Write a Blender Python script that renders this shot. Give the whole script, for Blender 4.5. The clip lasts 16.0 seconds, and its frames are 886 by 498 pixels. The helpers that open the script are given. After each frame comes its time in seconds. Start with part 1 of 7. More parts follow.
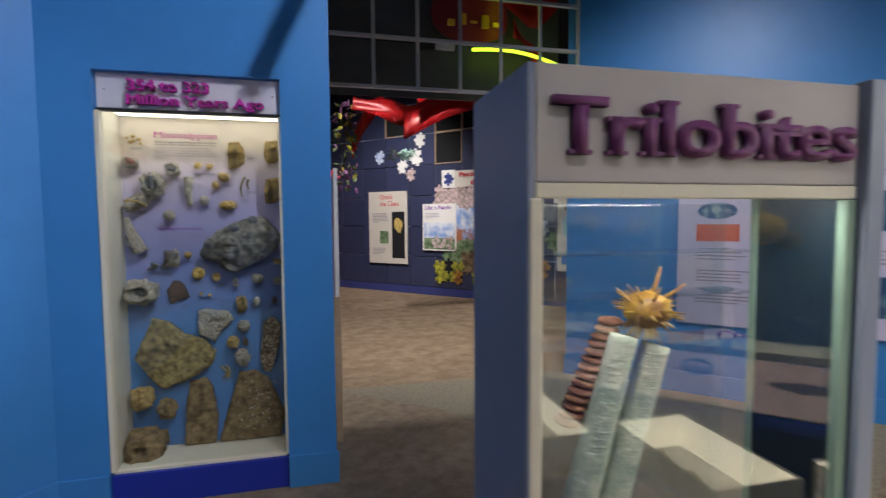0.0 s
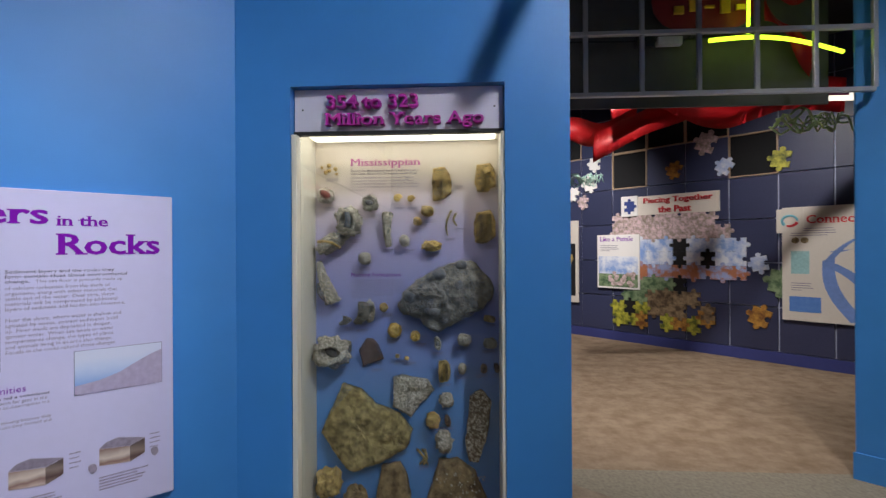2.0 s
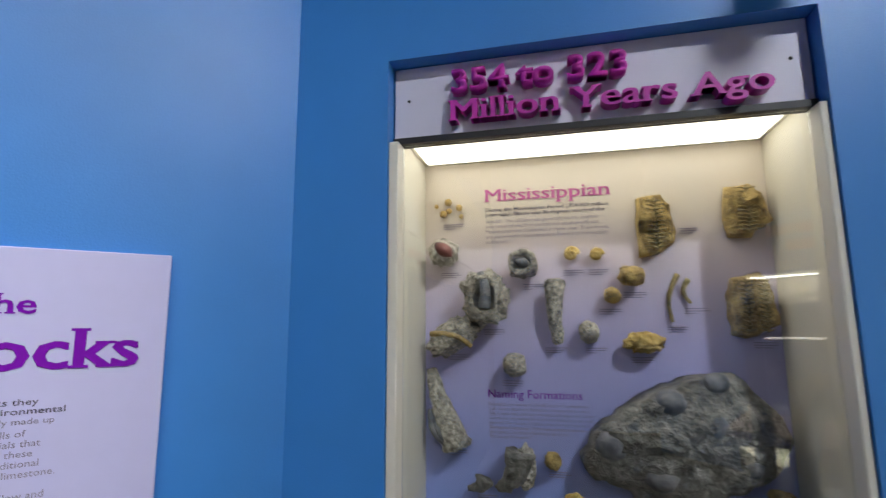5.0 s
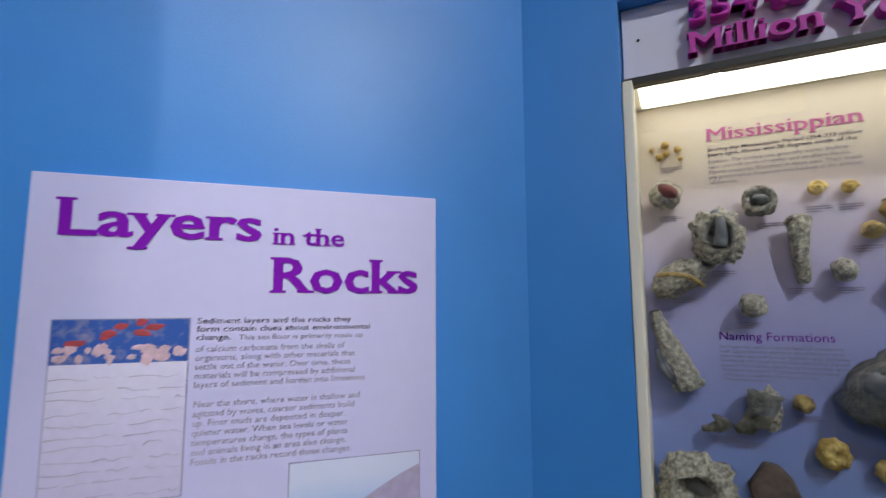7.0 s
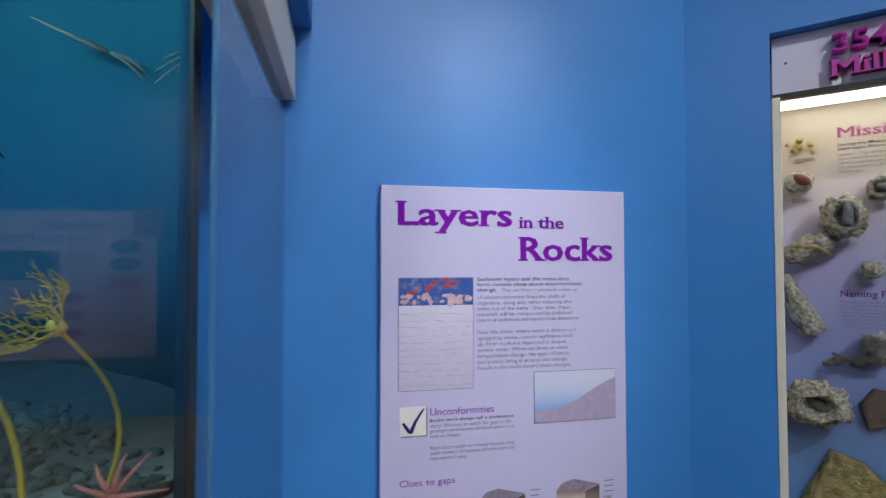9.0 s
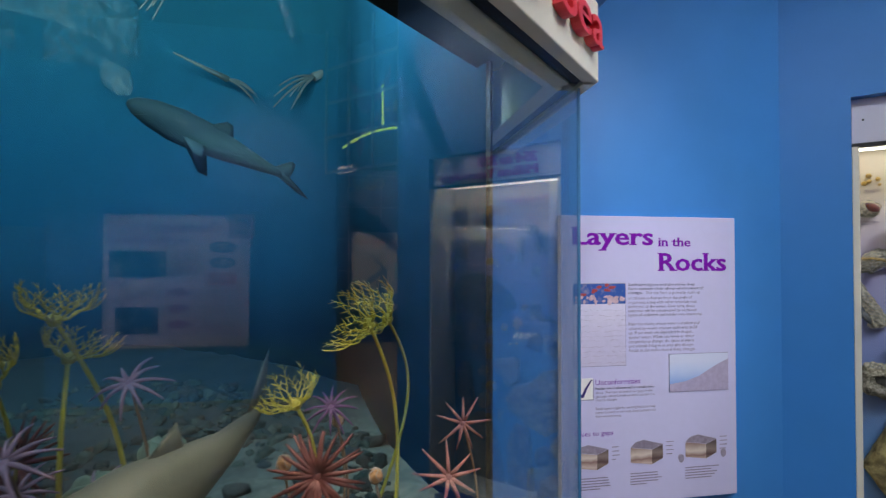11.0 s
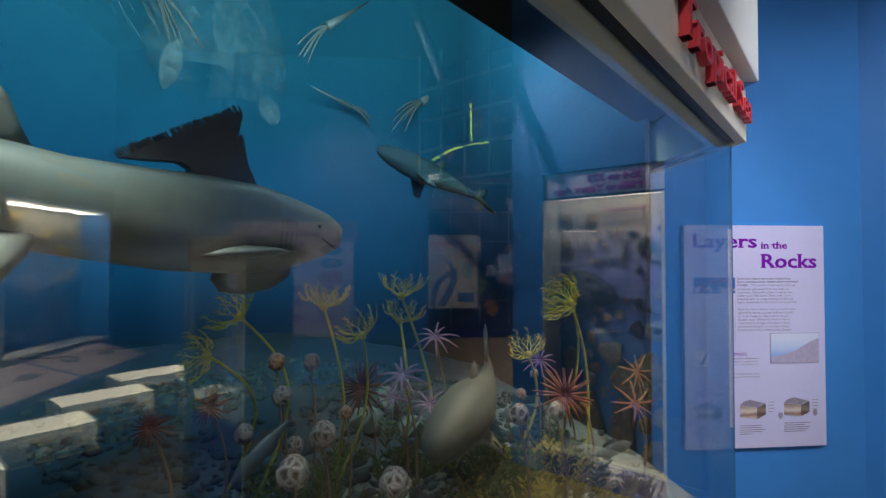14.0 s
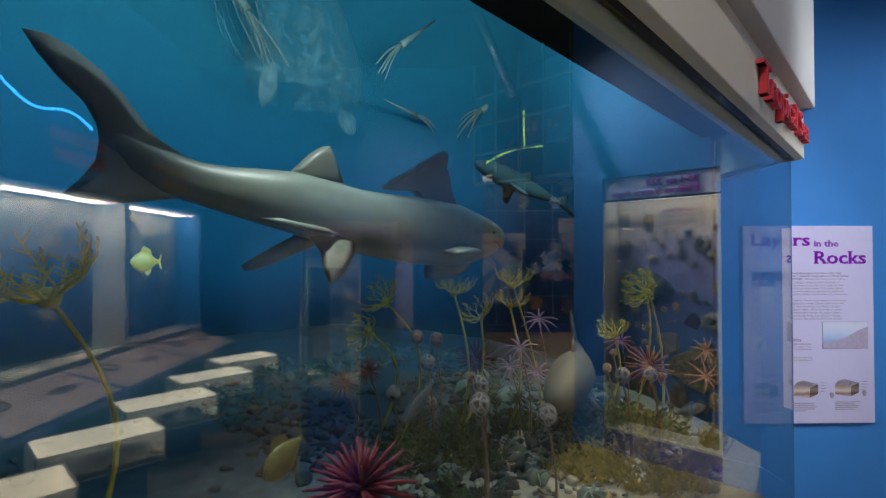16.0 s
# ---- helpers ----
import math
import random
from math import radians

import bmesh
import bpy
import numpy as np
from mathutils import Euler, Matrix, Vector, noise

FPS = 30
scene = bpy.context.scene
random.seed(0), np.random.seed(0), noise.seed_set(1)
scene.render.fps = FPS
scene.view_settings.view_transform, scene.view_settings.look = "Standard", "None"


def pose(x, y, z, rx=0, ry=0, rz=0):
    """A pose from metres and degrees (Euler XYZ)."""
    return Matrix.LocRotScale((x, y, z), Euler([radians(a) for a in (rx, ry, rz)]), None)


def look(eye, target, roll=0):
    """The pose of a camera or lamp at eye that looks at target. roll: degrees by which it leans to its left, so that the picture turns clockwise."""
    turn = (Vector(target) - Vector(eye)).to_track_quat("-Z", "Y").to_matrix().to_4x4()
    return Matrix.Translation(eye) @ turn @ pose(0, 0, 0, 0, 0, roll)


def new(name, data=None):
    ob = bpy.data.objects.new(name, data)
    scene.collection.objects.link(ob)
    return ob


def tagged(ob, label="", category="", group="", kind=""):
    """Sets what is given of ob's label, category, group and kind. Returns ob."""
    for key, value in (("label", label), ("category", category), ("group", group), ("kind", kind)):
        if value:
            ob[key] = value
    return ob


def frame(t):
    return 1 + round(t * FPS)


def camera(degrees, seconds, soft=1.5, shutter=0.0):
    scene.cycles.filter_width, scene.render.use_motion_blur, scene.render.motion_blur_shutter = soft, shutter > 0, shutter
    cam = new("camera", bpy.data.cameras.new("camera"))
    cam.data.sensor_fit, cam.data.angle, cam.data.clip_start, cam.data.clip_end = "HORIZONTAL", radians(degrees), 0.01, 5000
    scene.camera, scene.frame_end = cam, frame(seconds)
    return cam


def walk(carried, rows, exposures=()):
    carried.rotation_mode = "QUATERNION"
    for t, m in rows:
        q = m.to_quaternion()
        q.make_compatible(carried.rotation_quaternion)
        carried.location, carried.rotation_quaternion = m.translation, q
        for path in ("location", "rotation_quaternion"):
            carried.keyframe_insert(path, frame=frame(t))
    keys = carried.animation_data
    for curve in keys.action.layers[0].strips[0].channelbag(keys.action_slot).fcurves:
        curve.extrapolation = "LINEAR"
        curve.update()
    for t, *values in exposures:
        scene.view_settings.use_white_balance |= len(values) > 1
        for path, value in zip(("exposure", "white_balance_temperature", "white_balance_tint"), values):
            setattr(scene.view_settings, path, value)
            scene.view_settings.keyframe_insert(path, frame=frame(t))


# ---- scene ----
cam = camera(84.6, 16.0, 1.3, 0.4)
METRES, EYE, TILT, LEAN, TURN = 5.2, 1.515, 0.0, 0.0, -13.4
ROWS = [
    (0.0, 0.0, 0.0, 0.0, -0.02, -3.48, 0.38),
    (0.5, -0.0279, 0.0181, 0.0035, 5.44, -3.22, 0.36),
    (1.0, -0.0516, 0.0484, 0.0063, 9.15, -2.73, 0.32),
    (1.5, -0.0774, 0.0943, 0.0129, 13.75, -1.52, 0.36),
    (2.0, -0.1067, 0.1344, 0.0148, 16.62, 0.01, 0.32),
    (2.5, -0.1305, 0.181, 0.0181, 17.68, 1.59, 0.34),
    (3.0, -0.1472, 0.2231, 0.0224, 19.38, 2.93, 0.35),
    (5.5, -0.2407, 0.2996, 0.0276, 29.63, 9.45, 0.33),
    (6.0, -0.2571, 0.2857, 0.021, 33.13, 9.65, 0.32),
    (6.5, -0.2665, 0.2748, 0.0136, 36.36, 8.96, 0.27),
    (7.0, -0.2647, 0.2621, 0.0075, 39.7, 6.58, 0.23),
    (7.5, -0.2639, 0.2372, 0.0069, 43.45, 3.29, 0.14),
    (8.0, -0.2695, 0.2058, 0.0078, 46.57, 2.22, 0.05),
    (8.5, -0.268, 0.1753, 0.0088, 47.13, 1.74, -0.01),
    (9.0, -0.261, 0.1415, 0.011, 47.02, 1.71, 0.04),
    (9.5, -0.2625, 0.1064, 0.0147, 47.48, 1.36, -0.01),
    (10.0, -0.2682, 0.0646, 0.0203, 47.51, 1.14, -0.06),
    (12.5, -0.2491, -0.0899, 0.0227, 51.25, 1.14, -0.07),
    (13.0, -0.2441, -0.1159, 0.0215, 51.86, 1.2, -0.07),
    (13.5, -0.2455, -0.1434, 0.0211, 52.67, 1.19, -0.06),
    (14.0, -0.2417, -0.1709, 0.021, 53.1, 1.2, -0.02),
    (14.5, -0.2271, -0.194, 0.0206, 53.49, 1.14, 0.0),
    (15.0, -0.2189, -0.2224, 0.0227, 55.3, 0.97, -0.01),
    (15.5, -0.2178, -0.2494, 0.021, 56.24, 0.91, -0.02),
    (16.0, -0.2122, -0.2701, 0.0206, 56.73, 0.88, 0.02),
]
walk(cam, [(t, pose(0, 0, EYE, TILT, LEAN, TURN) @ pose(METRES * x, METRES * y, METRES * z, 90 + pitch, roll, yaw)) for t, x, y, z, yaw, pitch, roll in ROWS])

# ---- world and lights ----
world = bpy.data.worlds.new("world")
scene.world = world
world.use_nodes = True
world.node_tree.nodes["Background"].inputs[0].default_value = (0.5, 0.6, 0.8, 1)
world.node_tree.nodes["Background"].inputs[1].default_value = 0.02


def spot(eye, target, watts, degrees=70, colour=(1, 0.96, 0.92), size=0.06, blend=0.6):
    d = bpy.data.lights.new("spot", "SPOT")
    d.energy, d.spot_size, d.spot_blend, d.color, d.shadow_soft_size = watts, radians(degrees), blend, colour, size
    ob = new("spot", d)
    ob.matrix_world = look(eye, target)
    return ob


def area(m, sx, sy, watts, colour=(1, 1, 1)):
    d = bpy.data.lights.new("area", "AREA")
    d.shape, d.size, d.size_y, d.energy, d.color = "RECTANGLE", sx, sy, watts, colour
    ob = new("area", d)
    ob.matrix_world = m
    return ob


CEIL = 4.3
LAMPS = [((-0.5, 0.5, 4.0), (-2.08, 2.12, 1.8)), ((1.0, 0.6, 4.0), (-0.85, 3.0, 1.75)), ((1.2, 1.3, 4.0), (3.0, 3.6, 1.0)), ((-0.6, -1.6, 4.0), (-1.6, 0.4, 2.1)),
         ((1.0, 0.1, 4.0), (2.3, -0.4, 0.6)), ((0.5, 7.0, 4.1), (1.3, 10.2, 1.4)), ((2.2, 5.4, 4.1), (4.0, 7.5, 1.3)), ((0.8, 5.2, 4.1), (0.8, 6.4, 0.0)), ((0.95, 0.75, 4.0), (-2.35, 1.92, 1.15)), ((0.75, -1.3, 4.0), (0.65, 0.7, 1.3))]
WATTS = (78, 250, 300, 130, 170, 680, 330, 600, 330, 110)
DEGREES = (58, 52, 80, 70, 80, 75, 75, 105, 34, 52)
COOL, WARM = (0.90, 0.95, 1.0), (1, 0.96, 0.92)
for i, ((eye, target), w, d) in enumerate(zip(LAMPS, WATTS, DEGREES)):
    spot(eye, target, w, d, COOL if i in (0, 1, 8) else WARM, blend=0.9)
# trilobite case strip, unseen lamps added behind the sea hood, long case strips
area(pose(0.62, 0.74, 1.55, 0, 0, 0), 0.55, 0.02, 2.2, (1, 0.95, 0.82))
area(pose(-2.6, -0.1, 3.3, 0, 0, 0), 0.7, 2.4, 11, (0.70, 0.95, 1.0))
area(look((-2.28, -0.3, 2.45), (-4.0, -0.3, 3.25)), 3.0, 0.25, 205, (0.55, 0.93, 1.0)).data.spread = radians(150)
area(look((-2.75, 0.5, 2.6), (-3.6, 2.3, 2.2)), 0.9, 0.25, 32, (0.60, 0.93, 1.0)).data.spread = radians(130)
spot((-2.18, 0.95, 2.4), (-2.05, 0.85, 0.8), 85, 50, (1, 0.86, 0.62))
spot((-2.2, -0.6, 2.4), (-2.12, -0.5, 0.9), 36, 66, (0.88, 1.0, 0.93))
spot((-2.2, 0.4, 2.4), (-2.4, 0.5, 1.1), 15, 75, (0.95, 1.0, 0.92))
for k in range(3):
    m = pose(4.3, 1.25, 0, 0, 0, -135) @ pose(1.5 * k + 0.75, 0.10, 2.11, 0, 0, 0)
    area(m @ pose(0, 0.05, 0), 1.3, 0.22, 22, (1, 0.92, 0.76))


# ---- materials ----
def mat(name, colour, rough=0.6, metal=0.0, vary=0.12, scale=30.0, bump=0.0, bump_scale=200.0, spec=0.5, big=2.0, emit=None, random_value=0.0):
    """Painted or natural surface: two scales of colour variation and a fine relief."""
    m = bpy.data.materials.new(name)
    m.use_nodes = True
    nt = m.node_tree
    b = nt.nodes["Principled BSDF"]
    b.inputs["Roughness"].default_value, b.inputs["Metallic"].default_value = rough, metal
    b.inputs["Specular IOR Level"].default_value = spec
    co = nt.nodes.new("ShaderNodeTexCoord")
    n1, n2 = nt.nodes.new("ShaderNodeTexNoise"), nt.nodes.new("ShaderNodeTexNoise")
    n1.inputs["Scale"].default_value, n2.inputs["Scale"].default_value = scale, big
    n1.inputs["Detail"].default_value = 5
    add = nt.nodes.new("ShaderNodeMath")
    add.operation = "ADD"
    nt.links.new(co.outputs["Object"], n1.inputs["Vector"])
    nt.links.new(co.outputs["Object"], n2.inputs["Vector"])
    nt.links.new(n1.outputs["Fac"], add.inputs[0])
    nt.links.new(n2.outputs["Fac"], add.inputs[1])
    ramp = nt.nodes.new("ShaderNodeMapRange")
    ramp.inputs["From Min"].default_value, ramp.inputs["From Max"].default_value = 0.5, 1.5
    ramp.inputs["To Min"].default_value, ramp.inputs["To Max"].default_value = 1 - vary, 1 + vary
    nt.links.new(add.outputs[0], ramp.inputs["Value"])
    hsv = nt.nodes.new("ShaderNodeHueSaturation")
    hsv.inputs["Color"].default_value = (*colour, 1)
    nt.links.new(ramp.outputs[0], hsv.inputs["Value"])
    if random_value:
        info = nt.nodes.new("ShaderNodeObjectInfo")
        r = nt.nodes.new("ShaderNodeMapRange")
        r.inputs["To Min"].default_value, r.inputs["To Max"].default_value = 1 - random_value, 1 + random_value
        nt.links.new(info.outputs["Random"], r.inputs["Value"])
        mul = nt.nodes.new("ShaderNodeMath")
        mul.operation = "MULTIPLY"
        nt.links.new(ramp.outputs[0], mul.inputs[0])
        nt.links.new(r.outputs[0], mul.inputs[1])
        nt.links.new(mul.outputs[0], hsv.inputs["Value"])
    nt.links.new(hsv.outputs[0], b.inputs["Base Color"])
    if bump:
        n3 = nt.nodes.new("ShaderNodeTexNoise")
        n3.inputs["Scale"].default_value, n3.inputs["Detail"].default_value = bump_scale, 4
        nt.links.new(co.outputs["Object"], n3.inputs["Vector"])
        bp = nt.nodes.new("ShaderNodeBump")
        bp.inputs["Strength"].default_value, bp.inputs["Distance"].default_value = bump, 0.004
        nt.links.new(n3.outputs["Fac"], bp.inputs["Height"])
        nt.links.new(bp.outputs[0], b.inputs["Normal"])
    if emit:
        b.inputs["Emission Color"].default_value, b.inputs["Emission Strength"].default_value = (*emit[:3], 1), emit[3]
    return m


def two_tone(name, a, b, scale, rough=0.8, bump=0.4, sharp=(0.4, 0.6), bump_scale=None):
    """Natural surface of two mixed colours."""
    m = mat(name, a, rough)
    nt = m.node_tree
    bs = nt.nodes["Principled BSDF"]
    co = nt.nodes.new("ShaderNodeTexCoord")
    n = nt.nodes.new("ShaderNodeTexNoise")
    n.inputs["Scale"].default_value, n.inputs["Detail"].default_value = scale, 8
    n.inputs["Roughness"].default_value = 0.65
    nt.links.new(co.outputs["Object"], n.inputs["Vector"])
    r = nt.nodes.new("ShaderNodeValToRGB")
    r.color_ramp.elements[0].position, r.color_ramp.elements[1].position = sharp
    r.color_ramp.elements[0].color, r.color_ramp.elements[1].color = (*a, 1), (*b, 1)
    nt.links.new(n.outputs["Fac"], r.inputs["Fac"])
    nt.links.new(r.outputs[0], bs.inputs["Base Color"])
    n2 = nt.nodes.new("ShaderNodeTexNoise")
    n2.inputs["Scale"].default_value, n2.inputs["Detail"].default_value = bump_scale or scale * 4, 6
    nt.links.new(co.outputs["Object"], n2.inputs["Vector"])
    bp = nt.nodes.new("ShaderNodeBump")
    bp.inputs["Strength"].default_value, bp.inputs["Distance"].default_value = bump, 0.01
    nt.links.new(n2.outputs["Fac"], bp.inputs["Height"])
    nt.links.new(bp.outputs[0], bs.inputs["Normal"])
    return m


def glass(name, f0=0.045, tint=(0.97, 0.99, 0.985)):
    m = bpy.data.materials.new(name)
    m.use_nodes = True
    nt = m.node_tree
    nt.nodes.remove(nt.nodes["Principled BSDF"])
    out = nt.nodes["Material Output"]
    lw = nt.nodes.new("ShaderNodeLayerWeight")
    lw.inputs["Blend"].default_value = 0.5
    p = nt.nodes.new("ShaderNodeMath")
    p.operation = "POWER"
    p.inputs[1].default_value = 4
    r = nt.nodes.new("ShaderNodeMapRange")
    r.inputs["To Min"].default_value, r.inputs["To Max"].default_value = f0, 1
    t, g, mx = nt.nodes.new("ShaderNodeBsdfTransparent"), nt.nodes.new("ShaderNodeBsdfGlossy"), nt.nodes.new("ShaderNodeMixShader")
    t.inputs[0].default_value = (*tint, 1)
    g.inputs["Roughness"].default_value = 0.0
    nt.links.new(lw.outputs["Facing"], p.inputs[0])
    nt.links.new(p.outputs[0], r.inputs["Value"])
    nt.links.new(r.outputs[0], mx.inputs[0])
    nt.links.new(t.outputs[0], mx.inputs[1])
    nt.links.new(g.outputs[0], mx.inputs[2])
    nt.links.new(mx.outputs[0], out.inputs["Surface"])
    return m


M_BLUE = mat("blue_wall_paint", (0.042, 0.222, 0.60), 0.42, vary=0.05, scale=8, bump=0.12, bump_scale=260)
M_DEEP = mat("deep_blue_plinth", (0.012, 0.03, 0.36), 0.45, vary=0.06)
M_CARPET = two_tone("carpet", (0.20, 0.15, 0.11), (0.32, 0.25, 0.19), 9, 0.95, 0.5, (0.35, 0.65), 400)
M_BLACK = mat("black_ceiling_paint", (0.012, 0.012, 0.014), 0.9)
M_LILAC = mat("lilac_panel", (0.54, 0.51, 0.75), 0.5, vary=0.03)
M_HEAD = mat("header_board", (0.62, 0.60, 0.72), 0.5, vary=0.03)
M_CREAM = mat("cream_liner", (0.72, 0.68, 0.58), 0.55, vary=0.03)
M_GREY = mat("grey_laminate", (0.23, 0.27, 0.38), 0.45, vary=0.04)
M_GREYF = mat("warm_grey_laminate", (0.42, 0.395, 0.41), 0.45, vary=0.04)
M_TEAL = mat("sea_backdrop", (0.03, 0.20, 0.30), 0.8, vary=0.08)
M_TILE = mat("dark_blue_tile", (0.036, 0.042, 0.095), 0.4, vary=0.15, random_value=0.12)
M_GLASS = glass("pane_glass", 0.075, (0.95, 0.975, 0.975))
M_STEEL = mat("silver_bar", (0.55, 0.55, 0.58), 0.4, 0.6, vary=0.05)


# ---- shapes ----
def box(bm, a, b, bevel=0.0, m=None):
    """A box from corner a to corner b, in the frame m."""
    r = bmesh.ops.create_cube(bm, size=1)
    vs = r["verts"]
    s = Matrix.Diagonal([max(abs(q - p), 1e-4) for p, q in zip(a, b)] + [1])
    c = Matrix.Translation([(p + q) / 2 for p, q in zip(a, b)])
    bmesh.ops.transform(bm, matrix=(m or Matrix()) @ c @ s, verts=vs)
    if bevel:
        es = list({e for v in vs for e in v.link_edges})
        bmesh.ops.bevel(bm, geom=es, offset=bevel, segments=2, affect="EDGES", profile=0.5)
    return bm


def B(a, b, bevel=0.0, m=None):
    return box(bmesh.new(), a, b, bevel, m)


def link(name, bm, material, smooth=False):
    me = bpy.data.meshes.new(name)
    bmesh.ops.recalc_face_normals(bm, faces=bm.faces)
    bm.to_mesh(me)
    bm.free()
    if smooth:
        me.polygons.foreach_set("use_smooth", [True] * len(me.polygons))
    me.materials.append(material)
    return new(name, me)


def part(name, bm, material, parent, label="", smooth=False):
    ob = link(name, bm, material, smooth)
    ob.parent = parent
    return tagged(ob, label)


def thing(name, label, category, m=None, group="", kind=""):
    ob = new(name)
    ob.empty_display_size = 0.05
    if m is not None:
        ob.matrix_world = m
    return tagged(ob, label, category, group, kind)


def structure(name, bm, material, label, category="wall"):
    return tagged(link(name, bm, material), label, category, "", "structure")


def along(p, q):
    """Frame at p on the floor with x towards q, y to the left of that way and z up."""
    a = math.degrees(math.atan2(q[1] - p[1], q[0] - p[0]))
    return pose(p[0], p[1], p[2] if len(p) > 2 else 0, 0, 0, a), math.dist(p[:2], q[:2])


def tube(bm, pts, r0, r1=None, n=6):
    """A tapering tube along pts."""
    r1 = r0 if r1 is None else r1
    pts = [Vector(p) for p in pts]
    rings = []
    up = Vector((0.3, 0.2, 1))
    for i, p in enumerate(pts):
        d = (pts[min(i + 1, len(pts) - 1)] - pts[max(i - 1, 0)]).normalized()
        a = d.cross(up)
        if a.length < 0.05:
            a = d.cross(Vector((1, 0, 0)))
        a.normalize()
        b = d.cross(a)
        r = r0 + (r1 - r0) * i / (len(pts) - 1)
        rings.append([bm.verts.new(p + (a * math.cos(2 * math.pi * k / n) + b * math.sin(2 * math.pi * k / n)) * r) for k in range(n)])
    for u, v in zip(rings, rings[1:]):
        for k in range(n):
            bm.faces.new((u[k], u[(k + 1) % n], v[(k + 1) % n], v[k]))
    bm.faces.new(rings[0][::-1])
    bm.faces.new(rings[-1])
    return bm


def bend(a, b, side, n=9):
    """Points from a to b that swing out by side in between."""
    a, b, side = Vector(a), Vector(b), Vector(side)
    return [a.lerp(b, i / (n - 1)) + side * math.sin(math.pi * i / (n - 1)) for i in range(n)]


def lump(w, d, h, seed, amp=0.18, freq=2.2, sub=3, flat=1.0, hole=0.0, ribs=0, knobs=0, m=None, bm=None):
    """An uneven stone or shell, w wide, d deep and h high; flat under 1 squares it off, hole sinks a pit in its front (-y)."""
    bm = bm or bmesh.new()
    vs = bmesh.ops.create_icosphere(bm, subdivisions=sub, radius=1)["verts"]
    off = Vector((seed * 3.17, seed * 1.31, seed * 7.7))
    rng = random.Random(seed)
    spots = [(Vector((rng.uniform(-0.8, 0.8), -0.6, rng.uniform(-0.8, 0.8))).normalized(), rng.uniform(0.12, 0.3)) for _ in range(knobs)]
    m = m or Matrix()
    for v in vs:
        p = v.co.normalized()
        r = 1 + amp * noise.noise(p * freq + off) + amp * 0.45 * noise.noise(p * freq * 3.1 + off) + amp * 0.25 * noise.noise(p * freq * 8 + off)
        sink = 1.0
        if ribs:
            r += 0.05 * math.cos(ribs * math.atan2(p.z, p.x))
        for c, s in spots:
            g = (p - c).length
            if g < s:
                r += 0.14 * math.sqrt(max(0, 1 - (g / s) ** 2))
        if hole:
            q = math.hypot(p.x, p.z * 1.15)
            if p.y < 0 and q < hole:
                sink = 0.05 + 0.75 * (q / hole) ** 3
        q = Vector((math.copysign(abs(p.x) ** flat, p.x), p.y * sink, math.copysign(abs(p.z) ** flat, p.z))) * r
        v.co = m @ Vector((q.x * w / 2, q.y * d / 2, q.z * h / 2))
    return bm


def slab(outline, d, seed, m=None, rough=0.012, grid=0.012, knobs=0):
    """A flat stone: a closed outline in x and z, d thick, its front uneven."""
    bm = bmesh.new()
    n = len(outline)
    rng = random.Random(seed)
    pts = []
    for i in range(n):
        a, b = Vector(outline[i]), Vector(outline[(i + 1) % n])
        k = max(2, int((b - a).length / 0.022))
        for j in range(k):
            p = a.lerp(b, j / k)
            q = Vector((p.x, p.y, seed)) * 24
            pts.append(p + Vector((noise.noise(q), noise.noise(q + Vector((9, 3, 1))))) * 0.007)
    c = sum(pts, Vector((0, 0))) / len(pts)
    rings = []
    layers = [(1.0, 0.0), (1.0, -0.6 * d), (0.95, -0.9 * d)] + [(s, -d) for s in (0.86, 0.76, 0.66, 0.55, 0.44, 0.33, 0.22, 0.11)]
    knob = [(Vector((rng.uniform(-1, 1), rng.uniform(-1, 1))), rng.uniform(0.012, 0.03)) for _ in range(knobs)]
    ext = max((p - c).length for p in pts)
    for s, y in layers:
        ring = []
        for p in pts:
            q = c + (p - c) * s
            lift = 0.0
            if s < 1:
                v = Vector((q.x, q.y, seed)) * 22
                lift = rough * (noise.noise(v) + 0.6 * noise.noise(v * 2.6))
                for kc, kr in knob:
                    g = (q - (c + kc * ext * 0.75)).length
                    if g < kr:
                        lift += 0.6 * kr * math.sqrt(1 - (g / kr) ** 2)
            ring.append(bm.verts.new((q.x, y - lift, q.y)))
        rings.append(ring)
    top = bm.verts.new((c.x, -d, c.y))
    for u, v in zip(rings, rings[1:]):
        for k in range(len(pts)):
            bm.faces.new((u[k], u[(k + 1) % len(pts)], v[(k + 1) % len(pts)], v[k]))
    for k in range(len(pts)):
        bm.faces.new((rings[-1][k], rings[-1][(k + 1) % len(pts)], top))
    bm.faces.new(rings[0])
    if m:
        bmesh.ops.transform(bm, matrix=m, verts=bm.verts)
    return bm


